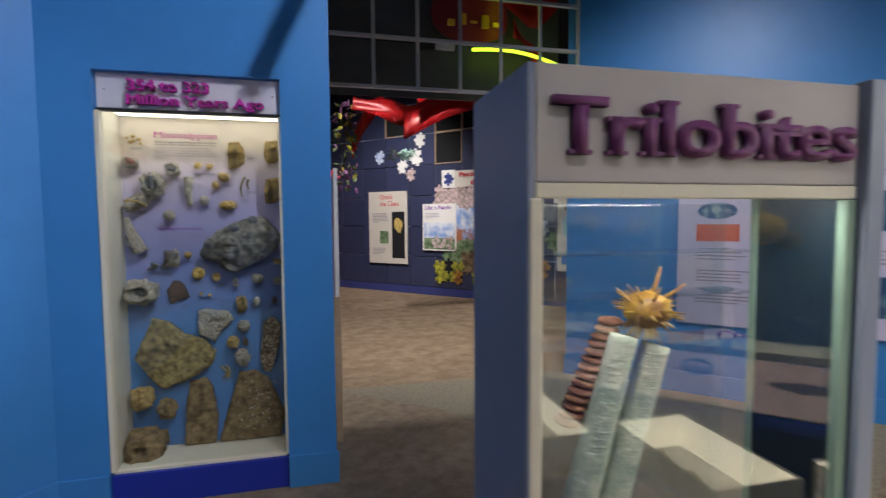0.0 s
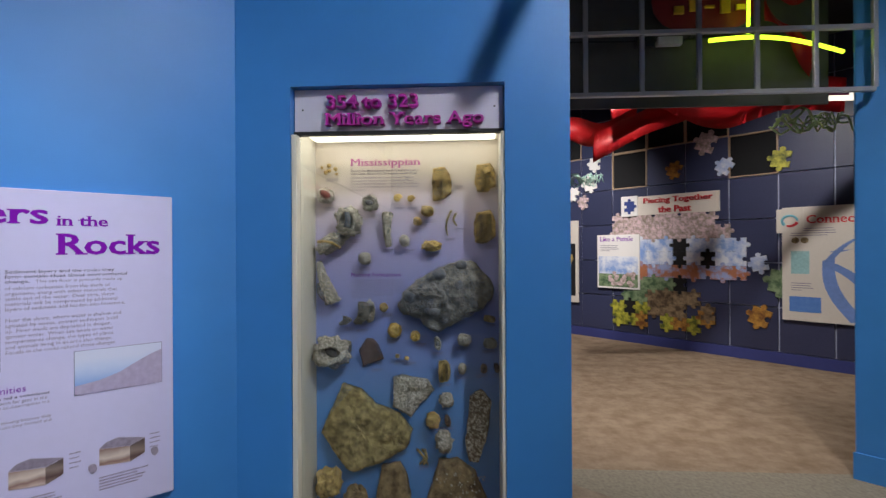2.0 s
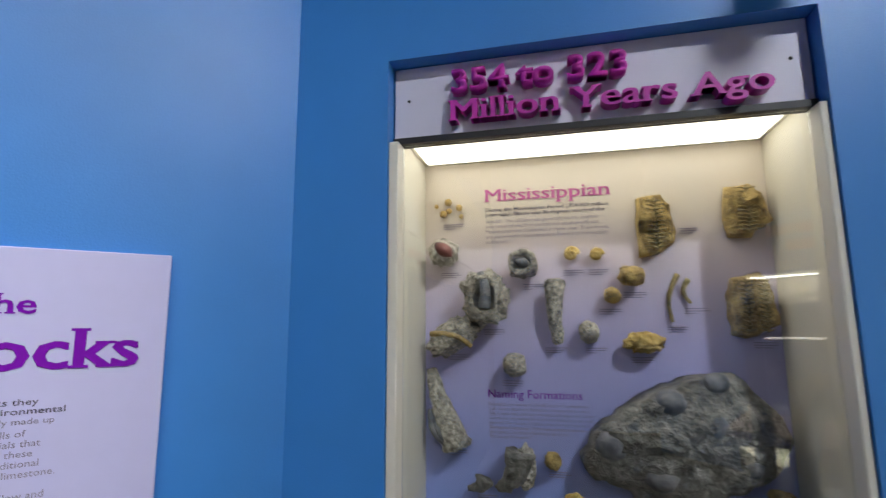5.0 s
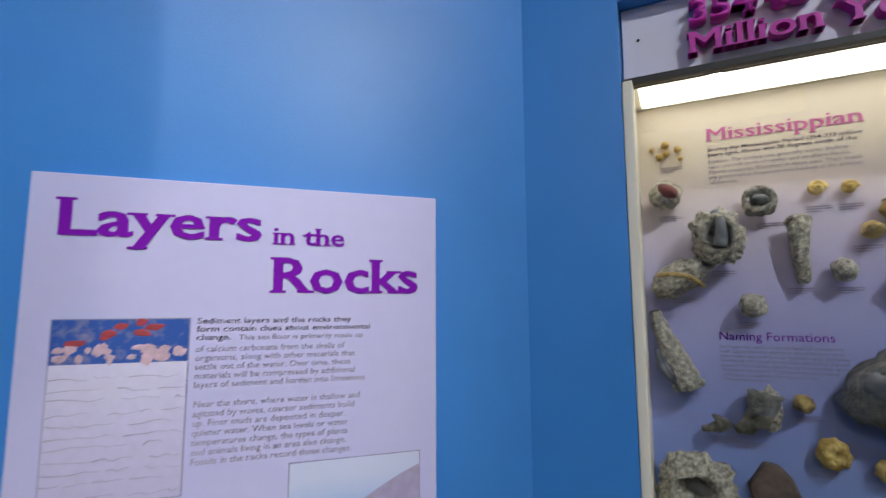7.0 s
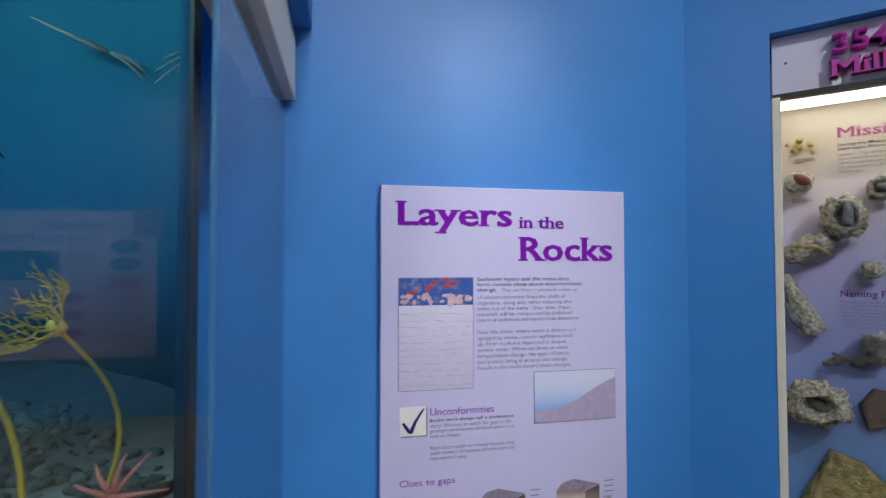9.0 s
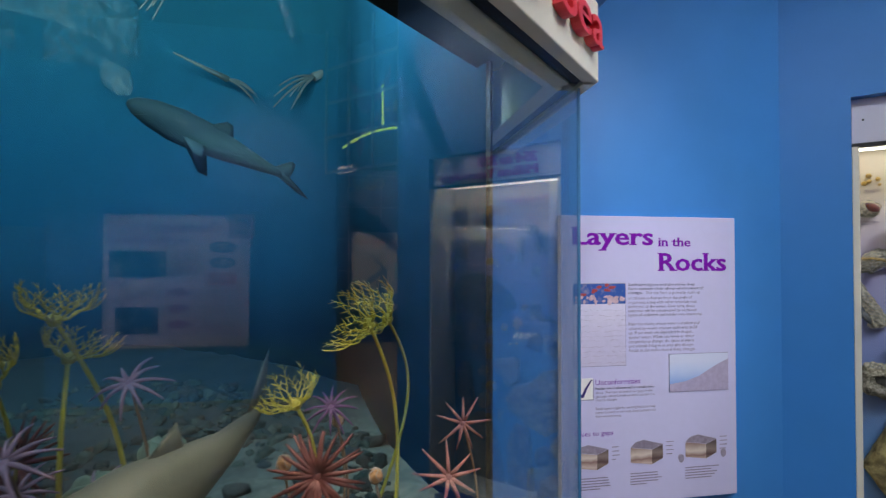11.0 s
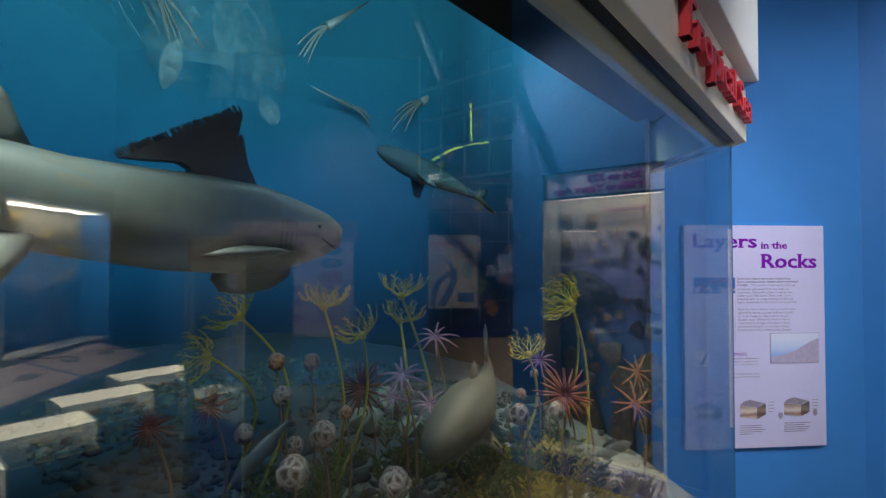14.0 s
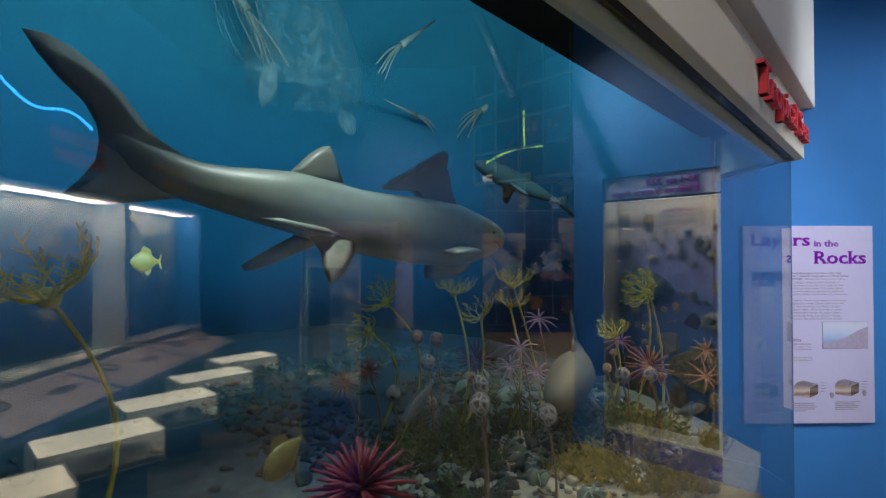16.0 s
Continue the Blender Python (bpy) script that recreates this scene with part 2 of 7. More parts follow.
def lettering(name, body, parent, m, u, v, w, h, material, deep=0.0, label="", bold=0.0, lines=1.0, slab_feet=False):
    """Writing as a mesh that fills the box with lower left corner (u, v), w wide and h high, on the plane y = 0 of m, read from -y."""
    cu = bpy.data.curves.new(name, "FONT")
    cu.body, cu.offset, cu.space_line, cu.resolution_u = body, bold, lines, 2 if deep == 0 else 4
    tmp = bpy.data.objects.new(name, cu)
    me = bpy.data.meshes.new_from_object(tmp)
    bpy.data.objects.remove(tmp)
    bpy.data.curves.remove(cu)
    co = np.empty(len(me.vertices) * 3)
    me.vertices.foreach_get("co", co)
    co = co.reshape(-1, 3)
    lo, hi = co.min(0), co.max(0)
    bm = bmesh.new()
    bm.from_mesh(me)
    bpy.data.meshes.remove(me)
    feet = []
    base_faces = bm.verts[:] + bm.edges[:] + bm.faces[:]
    if slab_feet:
        # slab serifs on the flat ends of the stems
        for e in bm.edges:
            if len(e.link_faces) == 1:
                a, b = (q.co for q in e.verts)
                wide = abs(a.x - b.x)
                if abs(a.y - b.y) < 0.004 and 0.07 < wide < 0.20:
                    up = e.link_faces[0].calc_center_median().y > a.y
                    feet.append((min(a.x, b.x), max(a.x, b.x), a.y, 1 if up else -1))
        for x0, x1, y, s in feet:
            y1, y2 = (y, y + 0.05 * s)
            q = [bm.verts.new((x, yy, 0.0008)) for x, yy in ((x0 - 0.062, y1), (x1 + 0.062, y1), (x1 + 0.062, y2), (x0 - 0.062, y2))]
            bm.faces.new(q if s > 0 else q[::-1])
        # thick uprights: two copies set a little to each side
        for k, dx in ((1, -0.014), (2, 0.014)):
            geo = bmesh.ops.duplicate(bm, geom=base_faces)["geom"]
            for q in geo:
                if isinstance(q, bmesh.types.BMVert):
                    q.co.x += dx
                    q.co.z += 0.0016 * k
    sx, sz = w / (hi[0] - lo[0]), h / (hi[1] - lo[1])
    if deep:
        r = bmesh.ops.extrude_face_region(bm, geom=bm.faces[:])
        for g in r["geom"]:
            if isinstance(g, bmesh.types.BMVert):
                g.co.z -= 1
    for q in bm.verts:
        q.co = m @ Vector((u + (q.co.x - lo[0]) * sx, -0.0015 - (deep if q.co.z > -0.5 else 0) - 0.25 * (q.co.z % 1), v + (q.co.y - lo[1]) * sz))
    return part(name, bm, material, parent, label)


def extent(body, bold):
    """Lower left and upper right corner of a line of writing, before scaling."""
    cu = bpy.data.curves.new("line", "FONT")
    cu.body, cu.offset, cu.resolution_u = body, bold, 4
    tmp = bpy.data.objects.new("line", cu)
    me = bpy.data.meshes.new_from_object(tmp)
    q = [v.co.to_2d() for v in me.vertices]
    bpy.data.objects.remove(tmp)
    bpy.data.curves.remove(cu)
    bpy.data.meshes.remove(me)
    return min(v.x for v in q), min(v.y for v in q), max(v.x for v in q), max(v.y for v in q)


def raised(body, parent, m, u, v, w, h, material, deep, bold=0.0):
    """A line of raised letters, each one a part of its own."""
    x0, y0, x1, y1 = extent(body, bold)
    sx, sz = w / (x1 - x0), h / (y1 - y0)
    for k, c in enumerate(body):
        if c != " ":
            a0, b0, a1, b1 = extent(c, bold)
            end = extent(body[:k + 1], bold)[2]
            if k and body[k - 1] != " ":
                end = max(end, extent(body[:k], bold)[2])
            lettering("letter", c, parent, m, u + (end - (a1 - a0) - x0) * sx, v + (b0 - y0) * sz, (a1 - a0) * sx, (b1 - b0) * sz, material, deep, "", bold, 1.0, True)


def bars(name, parent, m, u, v, w, count, pitch, thick, material, seed=0):
    """Lines of writing too small to read, as plain bars going down from v."""
    rng = random.Random(seed)
    bm = bmesh.new()
    for i in range(count):
        box(bm, (u, -0.0022, v - i * pitch - thick), (u + w * (rng.uniform(0.75, 1) if i < count - 1 else rng.uniform(0.4, 0.8)), -0.001, v - i * pitch), 0, m)
    return part(name, bm, material, parent)


def sheet(name, parent, m, u0, v0, u1, v1, material, y=0.0, thick=0.002, label=""):
    """A flat print or picture on the plane y of m."""
    return part(name, B((u0, y - thick, v0), (u1, y, v1), 0, m), material, parent, label)


def pebble_mesh(name, material, seed, sub=2):
    bm = lump(1, 1, 1, seed, 0.35, 1.8, sub)
    me = bpy.data.meshes.new(name)
    bm.to_mesh(me)
    bm.free()
    me.polygons.foreach_set("use_smooth", [True] * len(me.polygons))
    me.materials.append(material)
    return me


def gradient(name, stops, axis=2, lo=0.0, hi=1.0, rough=0.7, wobble=0.08, scale=4.0, fine=0.0):
    """Painted picture: colours that follow one axis of the object's space between lo and hi, with a wavering edge."""
    m = bpy.data.materials.new(name)
    m.use_nodes = True
    nt = m.node_tree
    b = nt.nodes["Principled BSDF"]
    b.inputs["Roughness"].default_value = rough
    co, sep = nt.nodes.new("ShaderNodeTexCoord"), nt.nodes.new("ShaderNodeSeparateXYZ")
    nt.links.new(co.outputs["Object"], sep.inputs[0])
    n = nt.nodes.new("ShaderNodeTexNoise")
    n.inputs["Scale"].default_value, n.inputs["Detail"].default_value = scale, 6
    nt.links.new(co.outputs["Object"], n.inputs["Vector"])
    mr, ad = nt.nodes.new("ShaderNodeMapRange"), nt.nodes.new("ShaderNodeMath")
    mr.inputs["From Min"].default_value, mr.inputs["From Max"].default_value = lo, hi
    ad.operation = "MULTIPLY_ADD"
    ad.inputs[1].default_value = wobble
    nt.links.new(sep.outputs[axis], mr.inputs["Value"])
    nt.links.new(n.outputs["Fac"], ad.inputs[0])
    nt.links.new(mr.outputs[0], ad.inputs[2])
    r = nt.nodes.new("ShaderNodeValToRGB")
    el = r.color_ramp.elements
    while len(el) < len(stops):
        el.new(0.5)
    for e, (pos, c) in zip(el, stops):
        e.position, e.color = pos, (*c, 1)
    nt.links.new(ad.outputs[0], r.inputs["Fac"])
    last = r.outputs[0]
    if fine:
        n2 = nt.nodes.new("ShaderNodeTexNoise")
        n2.inputs["Scale"].default_value, n2.inputs["Detail"].default_value = scale * 5, 5
        nt.links.new(co.outputs["Object"], n2.inputs["Vector"])
        m2, hs = nt.nodes.new("ShaderNodeMapRange"), nt.nodes.new("ShaderNodeHueSaturation")
        m2.inputs["To Min"].default_value, m2.inputs["To Max"].default_value = 1 - fine, 1 + fine
        nt.links.new(n2.outputs["Fac"], m2.inputs["Value"])
        nt.links.new(m2.outputs[0], hs.inputs["Value"])
        nt.links.new(last, hs.inputs["Color"])
        last = hs.outputs[0]
    nt.links.new(last, b.inputs["Base Color"])
    return m


M_PURPLE = mat("purple_print", (0.19, 0.004, 0.36), 0.7, vary=0.05, spec=0.15)
M_INK = mat("dark_ink", (0.07, 0.05, 0.09), 0.6, vary=0.05)
M_GREYINK = mat("grey_ink", (0.24, 0.20, 0.28), 0.6, vary=0.05)
M_MAGENTA = mat("magenta_letter", (0.50, 0.02, 0.36), 0.45, vary=0.08)
M_PLUM = mat("plum_letter", (0.16, 0.035, 0.15), 0.45, vary=0.08)
M_PINK = mat("pink_print", (0.55, 0.12, 0.34), 0.5, vary=0.05)
M_RED = mat("red_letter", (0.62, 0.035, 0.05), 0.45, vary=0.06)
M_WHITE = mat("white_board", (0.78, 0.75, 0.74), 0.5, vary=0.03)
M_PAPER = mat("cream_board", (0.66, 0.60, 0.54), 0.5, vary=0.05)
M_DARK = mat("black_trim", (0.015, 0.015, 0.018), 0.5)
M_ROCK = two_tone("grey_fossil_rock", (0.075, 0.07, 0.062), (0.36, 0.345, 0.31), 30, 0.9, 1.0, (0.33, 0.68), 95)
M_TAN = two_tone("tan_fossil_rock", (0.17, 0.11, 0.035), (0.66, 0.48, 0.19), 46, 0.85, 0.8, (0.32, 0.62))
M_PALE = two_tone("pale_fossil_rock", (0.14, 0.125, 0.10), (0.66, 0.61, 0.52), 85, 0.85, 1.0, (0.34, 0.62), 170)
M_BROWN = two_tone("brown_fossil_rock", (0.09, 0.055, 0.025), (0.34, 0.24, 0.12), 26, 0.9, 0.9, (0.35, 0.65))
M_OLIVE = two_tone("olive_fossil_rock", (0.12, 0.09, 0.035), (0.48, 0.38, 0.17), 30, 0.9, 1.0, (0.36, 0.62))
M_DARKROCK = two_tone("dark_shell", (0.05, 0.035, 0.03), (0.26, 0.18, 0.13), 30, 0.5, 0.4)
M_YELLOWROCK = two_tone("yellow_fossil", (0.38, 0.24, 0.05), (0.75, 0.55, 0.20), 40, 0.8, 0.5)
M_SLATE = two_tone("slate_shell", (0.08, 0.085, 0.10), (0.22, 0.22, 0.235), 26, 0.5, 0.3)
M_REDSHELL = two_tone("dark_red_shell", (0.05, 0.012, 0.01), (0.20, 0.05, 0.04), 18, 0.3, 0.2)
M_PLATE = two_tone("purple_brown_plate", (0.06, 0.04, 0.035), (0.15, 0.10, 0.085), 20, 0.7, 0.3)
M_SPECK = two_tone("speckled_rock", (0.16, 0.11, 0.06), (0.70, 0.63, 0.50), 75, 0.9, 0.8, (0.45, 0.6))
M_BACK = gradient("fossil_case_print", [(0.0, (0.05, 0.18, 0.46)), (0.40, (0.11, 0.27, 0.60)), (0.60, (0.25, 0.31, 0.66)), (0.80, (0.46, 0.43, 0.72)), (0.92, (0.66, 0.57, 0.64)), (1.0, (0.72, 0.64, 0.55))], 2, 0.2, 2.08, 0.55, 0.12, 2.0)

M_BEIGE = two_tone("beige_carpet", (0.21, 0.18, 0.14), (0.31, 0.27, 0.21), 40, 0.95, 0.5, (0.35, 0.65), 400)
M_BROWNCARPET = two_tone("brown_carpet", (0.22, 0.145, 0.09), (0.36, 0.26, 0.18), 5, 0.95, 0.5, (0.35, 0.65), 400)
M_NAVY = mat("navy_wall", (0.03, 0.03, 0.08), 0.7)
M_GROUT = mat("tile_grout", (0.42, 0.45, 0.60), 0.8)
M_TILEBASE = mat("tile_base", (0.04, 0.05, 0.20), 0.5)
M_WOODLIGHT = mat("light_wood", (0.42, 0.30, 0.20), 0.6, vary=0.2)
M_TUBE = mat("lamp_tube", (0.9, 0.88, 0.8), 0.5, emit=(1.0, 0.93, 0.80, 3.3))
M_GREENEDGE = mat("green_glass_edge", (0.25, 0.36, 0.30), 0.2)
M_PALEGREEN = two_tone("pale_green_coral", (0.36, 0.44, 0.38), (0.60, 0.64, 0.56), 30, 0.6, 0.4)
M_AMBER = two_tone("amber_model", (0.18, 0.07, 0.008), (0.42, 0.25, 0.035), 30, 0.4, 0.3)
M_HOOD = mat("white_hood", (0.60, 0.61, 0.62), 0.75, vary=0.03, spec=0.2)
M_HOODBLUE = mat("blue_hood_side", (0.06, 0.22, 0.52), 0.5, vary=0.04)
M_GLASSEDGE = mat("blue_glass_edge", (0.05, 0.17, 0.33), 0.2, vary=0.04)
M_BACKDROP = gradient("sea_backdrop_paint", [(0.0, (0.02, 0.06, 0.08)), (0.10, (0.035, 0.12, 0.16)), (0.17, (0.012, 0.10, 0.24)), (0.32, (0.012, 0.20, 0.44)), (0.60, (0.015, 0.22, 0.43)), (1.0, (0.03, 0.29, 0.44))], 2, 0.5, 4.2, 0.9, 0.10, 1.2, 0.12)
# light falloff put into the sand colour: pale at the rim, dim teal behind
M_SEASAND = gradient("sea_sand_dimming_back", [(0.0, (0.02, 0.045, 0.06)), (0.35, (0.022, 0.045, 0.054)), (0.62, (0.115, 0.14, 0.135)), (0.85, (0.30, 0.29, 0.235)), (1.0, (0.38, 0.35, 0.27))], 0, -4.0, -1.7, 0.95, 0.35, 7, 0.6)
# stone for the back of the model, dim light put into its colour
M_FARSTONE = two_tone("dimmed_blue_stone", (0.02, 0.035, 0.045), (0.07, 0.085, 0.085), 14, 0.95, 0.6)
M_STONEBLUE = two_tone("grey_blue_stone", (0.16, 0.20, 0.20), (0.36, 0.38, 0.34), 14, 0.9, 0.5)
M_LILY = mat("yellow_lily", (0.36, 0.32, 0.035), 0.5, vary=0.3, scale=50)
M_STALK = mat("brown_stalk", (0.20, 0.12, 0.07), 0.6, vary=0.25)
def netted(name, net, gap, cells):
    """A bud's skin: pale net of raised strands over darker hollows."""
    m = mat(name, gap, 0.6)
    nt = m.node_tree
    b = nt.nodes["Principled BSDF"]
    co, v, r = nt.nodes.new("ShaderNodeTexCoord"), nt.nodes.new("ShaderNodeTexVoronoi"), nt.nodes.new("ShaderNodeValToRGB")
    v.feature = "DISTANCE_TO_EDGE"
    v.inputs["Scale"].default_value = cells
    nt.links.new(co.outputs["Object"], v.inputs["Vector"])
    nt.links.new(v.outputs["Distance"], r.inputs["Fac"])
    r.color_ramp.elements[0].position, r.color_ramp.elements[1].position = 0.10, 0.26
    r.color_ramp.elements[0].color, r.color_ramp.elements[1].color = (*net, 1), (*gap, 1)
    nt.links.new(r.outputs[0], b.inputs["Base Color"])
    bp = nt.nodes.new("ShaderNodeBump")
    bp.invert = True
    bp.inputs["Strength"].default_value, bp.inputs["Distance"].default_value = 0.9, 0.012
    nt.links.new(v.outputs["Distance"], bp.inputs["Height"])
    nt.links.new(bp.outputs[0], b.inputs["Normal"])
    return m


M_RIB = mat("bud_rib", (0.30, 0.25, 0.22), 0.6, vary=0.25, scale=60)
M_BUDPALE = netted("pale_bud", (0.30, 0.275, 0.26), (0.08, 0.05, 0.04), 46)
M_BUDORANGE = netted("orange_bud", (0.36, 0.18, 0.08), (0.15, 0.05, 0.02), 44)
M_LILACSTAR = mat("lilac_star", (0.28, 0.18, 0.27), 0.55, vary=0.2)
M_PINKSTAR = mat("pink_star", (0.34, 0.13, 0.12), 0.55, vary=0.2)
M_PURPLESTAR = mat("purple_star", (0.16, 0.06, 0.16), 0.55, vary=0.2)
M_REDSTAR = mat("dark_red_star", (0.12, 0.025, 0.02), 0.6, vary=0.3)
M_RUSTSTAR = mat("rust_star", (0.11, 0.022, 0.012), 0.6, vary=0.3)
M_ANEMONE = mat("crimson_anemone", (0.21, 0.028, 0.04), 0.45, vary=0.25)
M_DARKANEM = mat("maroon_anemone", (0.10, 0.012, 0.018), 0.5, vary=0.3)
M_BLACKANEM = mat("black_urchin", (0.02, 0.018, 0.025), 0.4, vary=0.3)
M_CORAL = mat("orange_coral", (0.60, 0.20, 0.10), 0.55, vary=0.25, scale=40)
# pale belly is the skin's own; the lighter flank band is a painted highlight
M_SHARK = gradient("shark_skin", [(0.0, (0.15, 0.16, 0.13)), (0.16, (0.20, 0.195, 0.16)), (0.25, (0.28, 0.265, 0.22)), (0.34, (0.16, 0.17, 0.14)), (0.62, (0.185, 0.215, 0.185)), (0.80, (0.12, 0.14, 0.115)), (1.0, (0.145, 0.15, 0.125))], 2, 1.56, 1.88, 0.42, 0.12, 7, 0.22)
# darker shark skin with shade put into the colour; the belly is paler
M_SHARK2 = gradient("shaded_shark_skin", [(0.0, (0.20, 0.19, 0.155)), (0.3, (0.10, 0.105, 0.085)), (1.0, (0.055, 0.062, 0.052))], 2, 0.98, 1.26, 0.65, 0.16, 9, 0.3)
M_FISH = gradient("striped_fish", [(0.0, (0.20, 0.17, 0.03)), (0.4, (0.28, 0.23, 0.05)), (0.55, (0.12, 0.11, 0.03)), (1.0, (0.30, 0.25, 0.07))], 1, -1.2, 0.2, 0.4, 0.5, 30, 0.3)
M_DARKFISH = mat("dark_fish", (0.07, 0.09, 0.10), 0.4, vary=0.4, scale=40)
M_BLUESHARK = gradient("blue_grey_shark", [(0.0, (0.014, 0.027, 0.031)), (0.45, (0.011, 0.022, 0.026)), (0.6, (0.004, 0.009, 0.011)), (1.0, (0.003, 0.007, 0.009))], 2, 1.9, 2.2, 0.65, 0.15, 9, 0.3)
M_BLUESHARK.node_tree.nodes["Principled BSDF"].inputs["Specular IOR Level"].default_value = 0.02
M_BRUSH = mat("dark_bristle_fin", (0.085, 0.076, 0.066), 0.6, vary=0.3)
M_SQUID = mat("pale_squid", (0.13, 0.155, 0.15), 0.5, vary=0.2)
M_WEEDGOLD = mat("golden_weed", (0.44, 0.36, 0.09), 0.7, vary=0.4, random_value=0.35)
M_WEED = mat("green_weed", (0.11, 0.15, 0.05), 0.7, vary=0.4, random_value=0.4)
M_MINT = mat("mint_coral", (0.19, 0.25, 0.20), 0.6, vary=0.2)
# blue print with the case lamp's cream wash put into the upper colours
M_BACK2 = gradient("long_case_lit_print", [(0.0, (0.05, 0.10, 0.22)), (0.5, (0.14, 0.19, 0.30)), (1.0, (0.42, 0.38, 0.32))], 2, 0.8, 2.1, 0.6, 0.2, 2)
M_TUBE2 = mat("case_lamp_tube", (0.9, 0.88, 0.8), 0.5, emit=(1.0, 0.93, 0.75, 1.2))
# liners and tray walls emit in place of the LED light falling on them
M_GLOWTRAY = mat("tray_liner_added_glow", (0.85, 0.8, 0.65), 0.5, emit=(1.0, 0.90, 0.68, 2.4))
M_TRAY = mat("tray_wall_added_glow", (0.20, 0.19, 0.175), 0.3, emit=(1.0, 0.92, 0.76, 0.16))
M_LABEL = mat("label_board", (0.62, 0.46, 0.45), 0.4, vary=0.25, scale=7)
M_NAVYPRINT = mat("navy_print", (0.03, 0.05, 0.22), 0.5)
M_HOLE = mat("missing_piece_black", (0.006, 0.006, 0.008), 0.8)
M_PZ_SKY = two_tone("puzzle_sky", (0.22, 0.34, 0.66), (0.72, 0.74, 0.82), 5, 0.45, 0.0, (0.4, 0.6))
M_PZ_PINK = two_tone("puzzle_blossom", (0.30, 0.24, 0.20), (0.70, 0.52, 0.56), 16, 0.45, 0.0, (0.4, 0.6))
M_PZ_EARTH = two_tone("puzzle_earth", (0.42, 0.16, 0.08), (0.34, 0.40, 0.66), 5, 0.45, 0.0, (0.45, 0.55))
M_PZ_GREEN = two_tone("puzzle_green", (0.05, 0.10, 0.05), (0.24, 0.32, 0.18), 12, 0.45, 0.0)
M_PZ_LEAF = two_tone("puzzle_leaf", (0.10, 0.12, 0.02), (0.52, 0.48, 0.06), 10, 0.45, 0.0)
M_PZ_BROWN = two_tone("puzzle_brown", (0.08, 0.05, 0.03), (0.28, 0.20, 0.12), 12, 0.45, 0.0)
M_PZ_RUST = two_tone("puzzle_rust", (0.16, 0.06, 0.02), (0.50, 0.26, 0.05), 10, 0.45, 0.0)
M_RIBBON = mat("red_ribbon", (0.42, 0.008, 0.012), 0.35, vary=0.08)
M_NEONG = mat("green_neon", (0.4, 0.6, 0.05), 0.4, emit=(0.62, 1.0, 0.03, 2.6))
M_NEONB = mat("blue_neon", (0.05, 0.2, 0.8), 0.4, emit=(0.03, 0.32, 1.0, 14.0))
M_WIRE = mat("green_wire", (0.55, 0.70, 0.30), 0.4)
M_WIRE2 = mat("mint_wire", (0.45, 0.70, 0.60), 0.4)
M_LITSIGN = mat("lit_sign", (0.8, 0.76, 0.68), 0.5, emit=(1, 0.92, 0.78, 1.3))
M_GOLD = mat("golden_letter", (0.70, 0.38, 0.03), 0.4)
M_EXIT = mat("exit_red", (0.5, 0.03, 0.05), 0.4, emit=(1, 0.05, 0.08, 1.2))
M_LENS = mat("lamp_lens", (0.9, 0.88, 0.8), 0.3, emit=(1, 0.94, 0.84, 3.0))
M_EYE = mat("black_eye", (0.01, 0.01, 0.01), 0.2)
M_TRIBODY = two_tone("red_brown_body", (0.16, 0.05, 0.03), (0.34, 0.16, 0.10), 30, 0.4, 0.4)


# ---- structure ----
structure("floor", B((-7.5, -6, -0.1), (9, 14.5, 0)), M_CARPET, "grey brown flecked museum carpet", "floor")
bm = bmesh.new()
vs = [bm.verts.new(p) for p in ((0.0, 4.36, 0.004), (0.92, 3.66, 0.004), (1.35, 2.8, 0.004), (2.3, 1.6, 0.004), (4.0, 2.6, 0.004), (2.3, 4.36, 0.004))]
bm.faces.new(vs)
structure("floor_border", bm, M_BEIGE, "beige carpet wedge laid before the passage", "carpet")
bm = bmesh.new()
vs = [bm.verts.new(p) for p in ((-3.0, 4.36, 0.004), (6.5, 4.36, 0.004), (6.5, 12.5, 0.004), (-3.0, 12.5, 0.004))]
bm.faces.new(vs)
structure("floor_far", bm, M_BROWNCARPET, "warm brown streaky carpet in the next gallery", "carpet")
structure("ceiling", B((-1.96, -6, CEIL), (9, 14.5, CEIL + 0.1)), M_BLACK, "black painted open ceiling", "ceiling")
structure("ceiling_sea", B((-7.5, -6, 5.7), (-1.96, 4.6, 5.8)), M_TEAL, "teal lid high over the sea model", "ceiling")
structure("wall_case_top", B((-2.06, -6, 3.0), (-1.96, 1.62, 5.7)), M_BLUE, "blue wall closing the top of the sea model")
CX0, CX1, WY = -1.131, -0.234, 2.815
bm = bmesh.new()
box(bm, (-1.372, WY, 0), (CX0, WY + 0.5, CEIL))
box(bm, (CX0, WY, 2.278), (CX1, WY + 0.5, CEIL))
box(bm, (CX1, WY, 0), (0.03, WY + 0.5, CEIL))
box(bm, (CX0, 3.125, 0), (CX1, WY + 0.5, 2.278))
structure("wall_north", bm, M_BLUE, "blue painted wall with a recess for the fossil case")
structure("baseboard", B((CX1, WY - 0.014, 0), (0.044, WY - 0.001, 0.187), 0.004), M_BLUE, "blue painted skirting board", "baseboard")
structure("baseboard", B((-1.378, WY - 0.014, 0), (CX0, WY - 0.001, 0.187), 0.004), M_BLUE, "blue painted skirting board", "baseboard")
m, n = along((-2.213, 1.970), (-1.368, 2.815))
bm = B((-0.31, 0, 0), (n, 0.15, CEIL), 0, m)
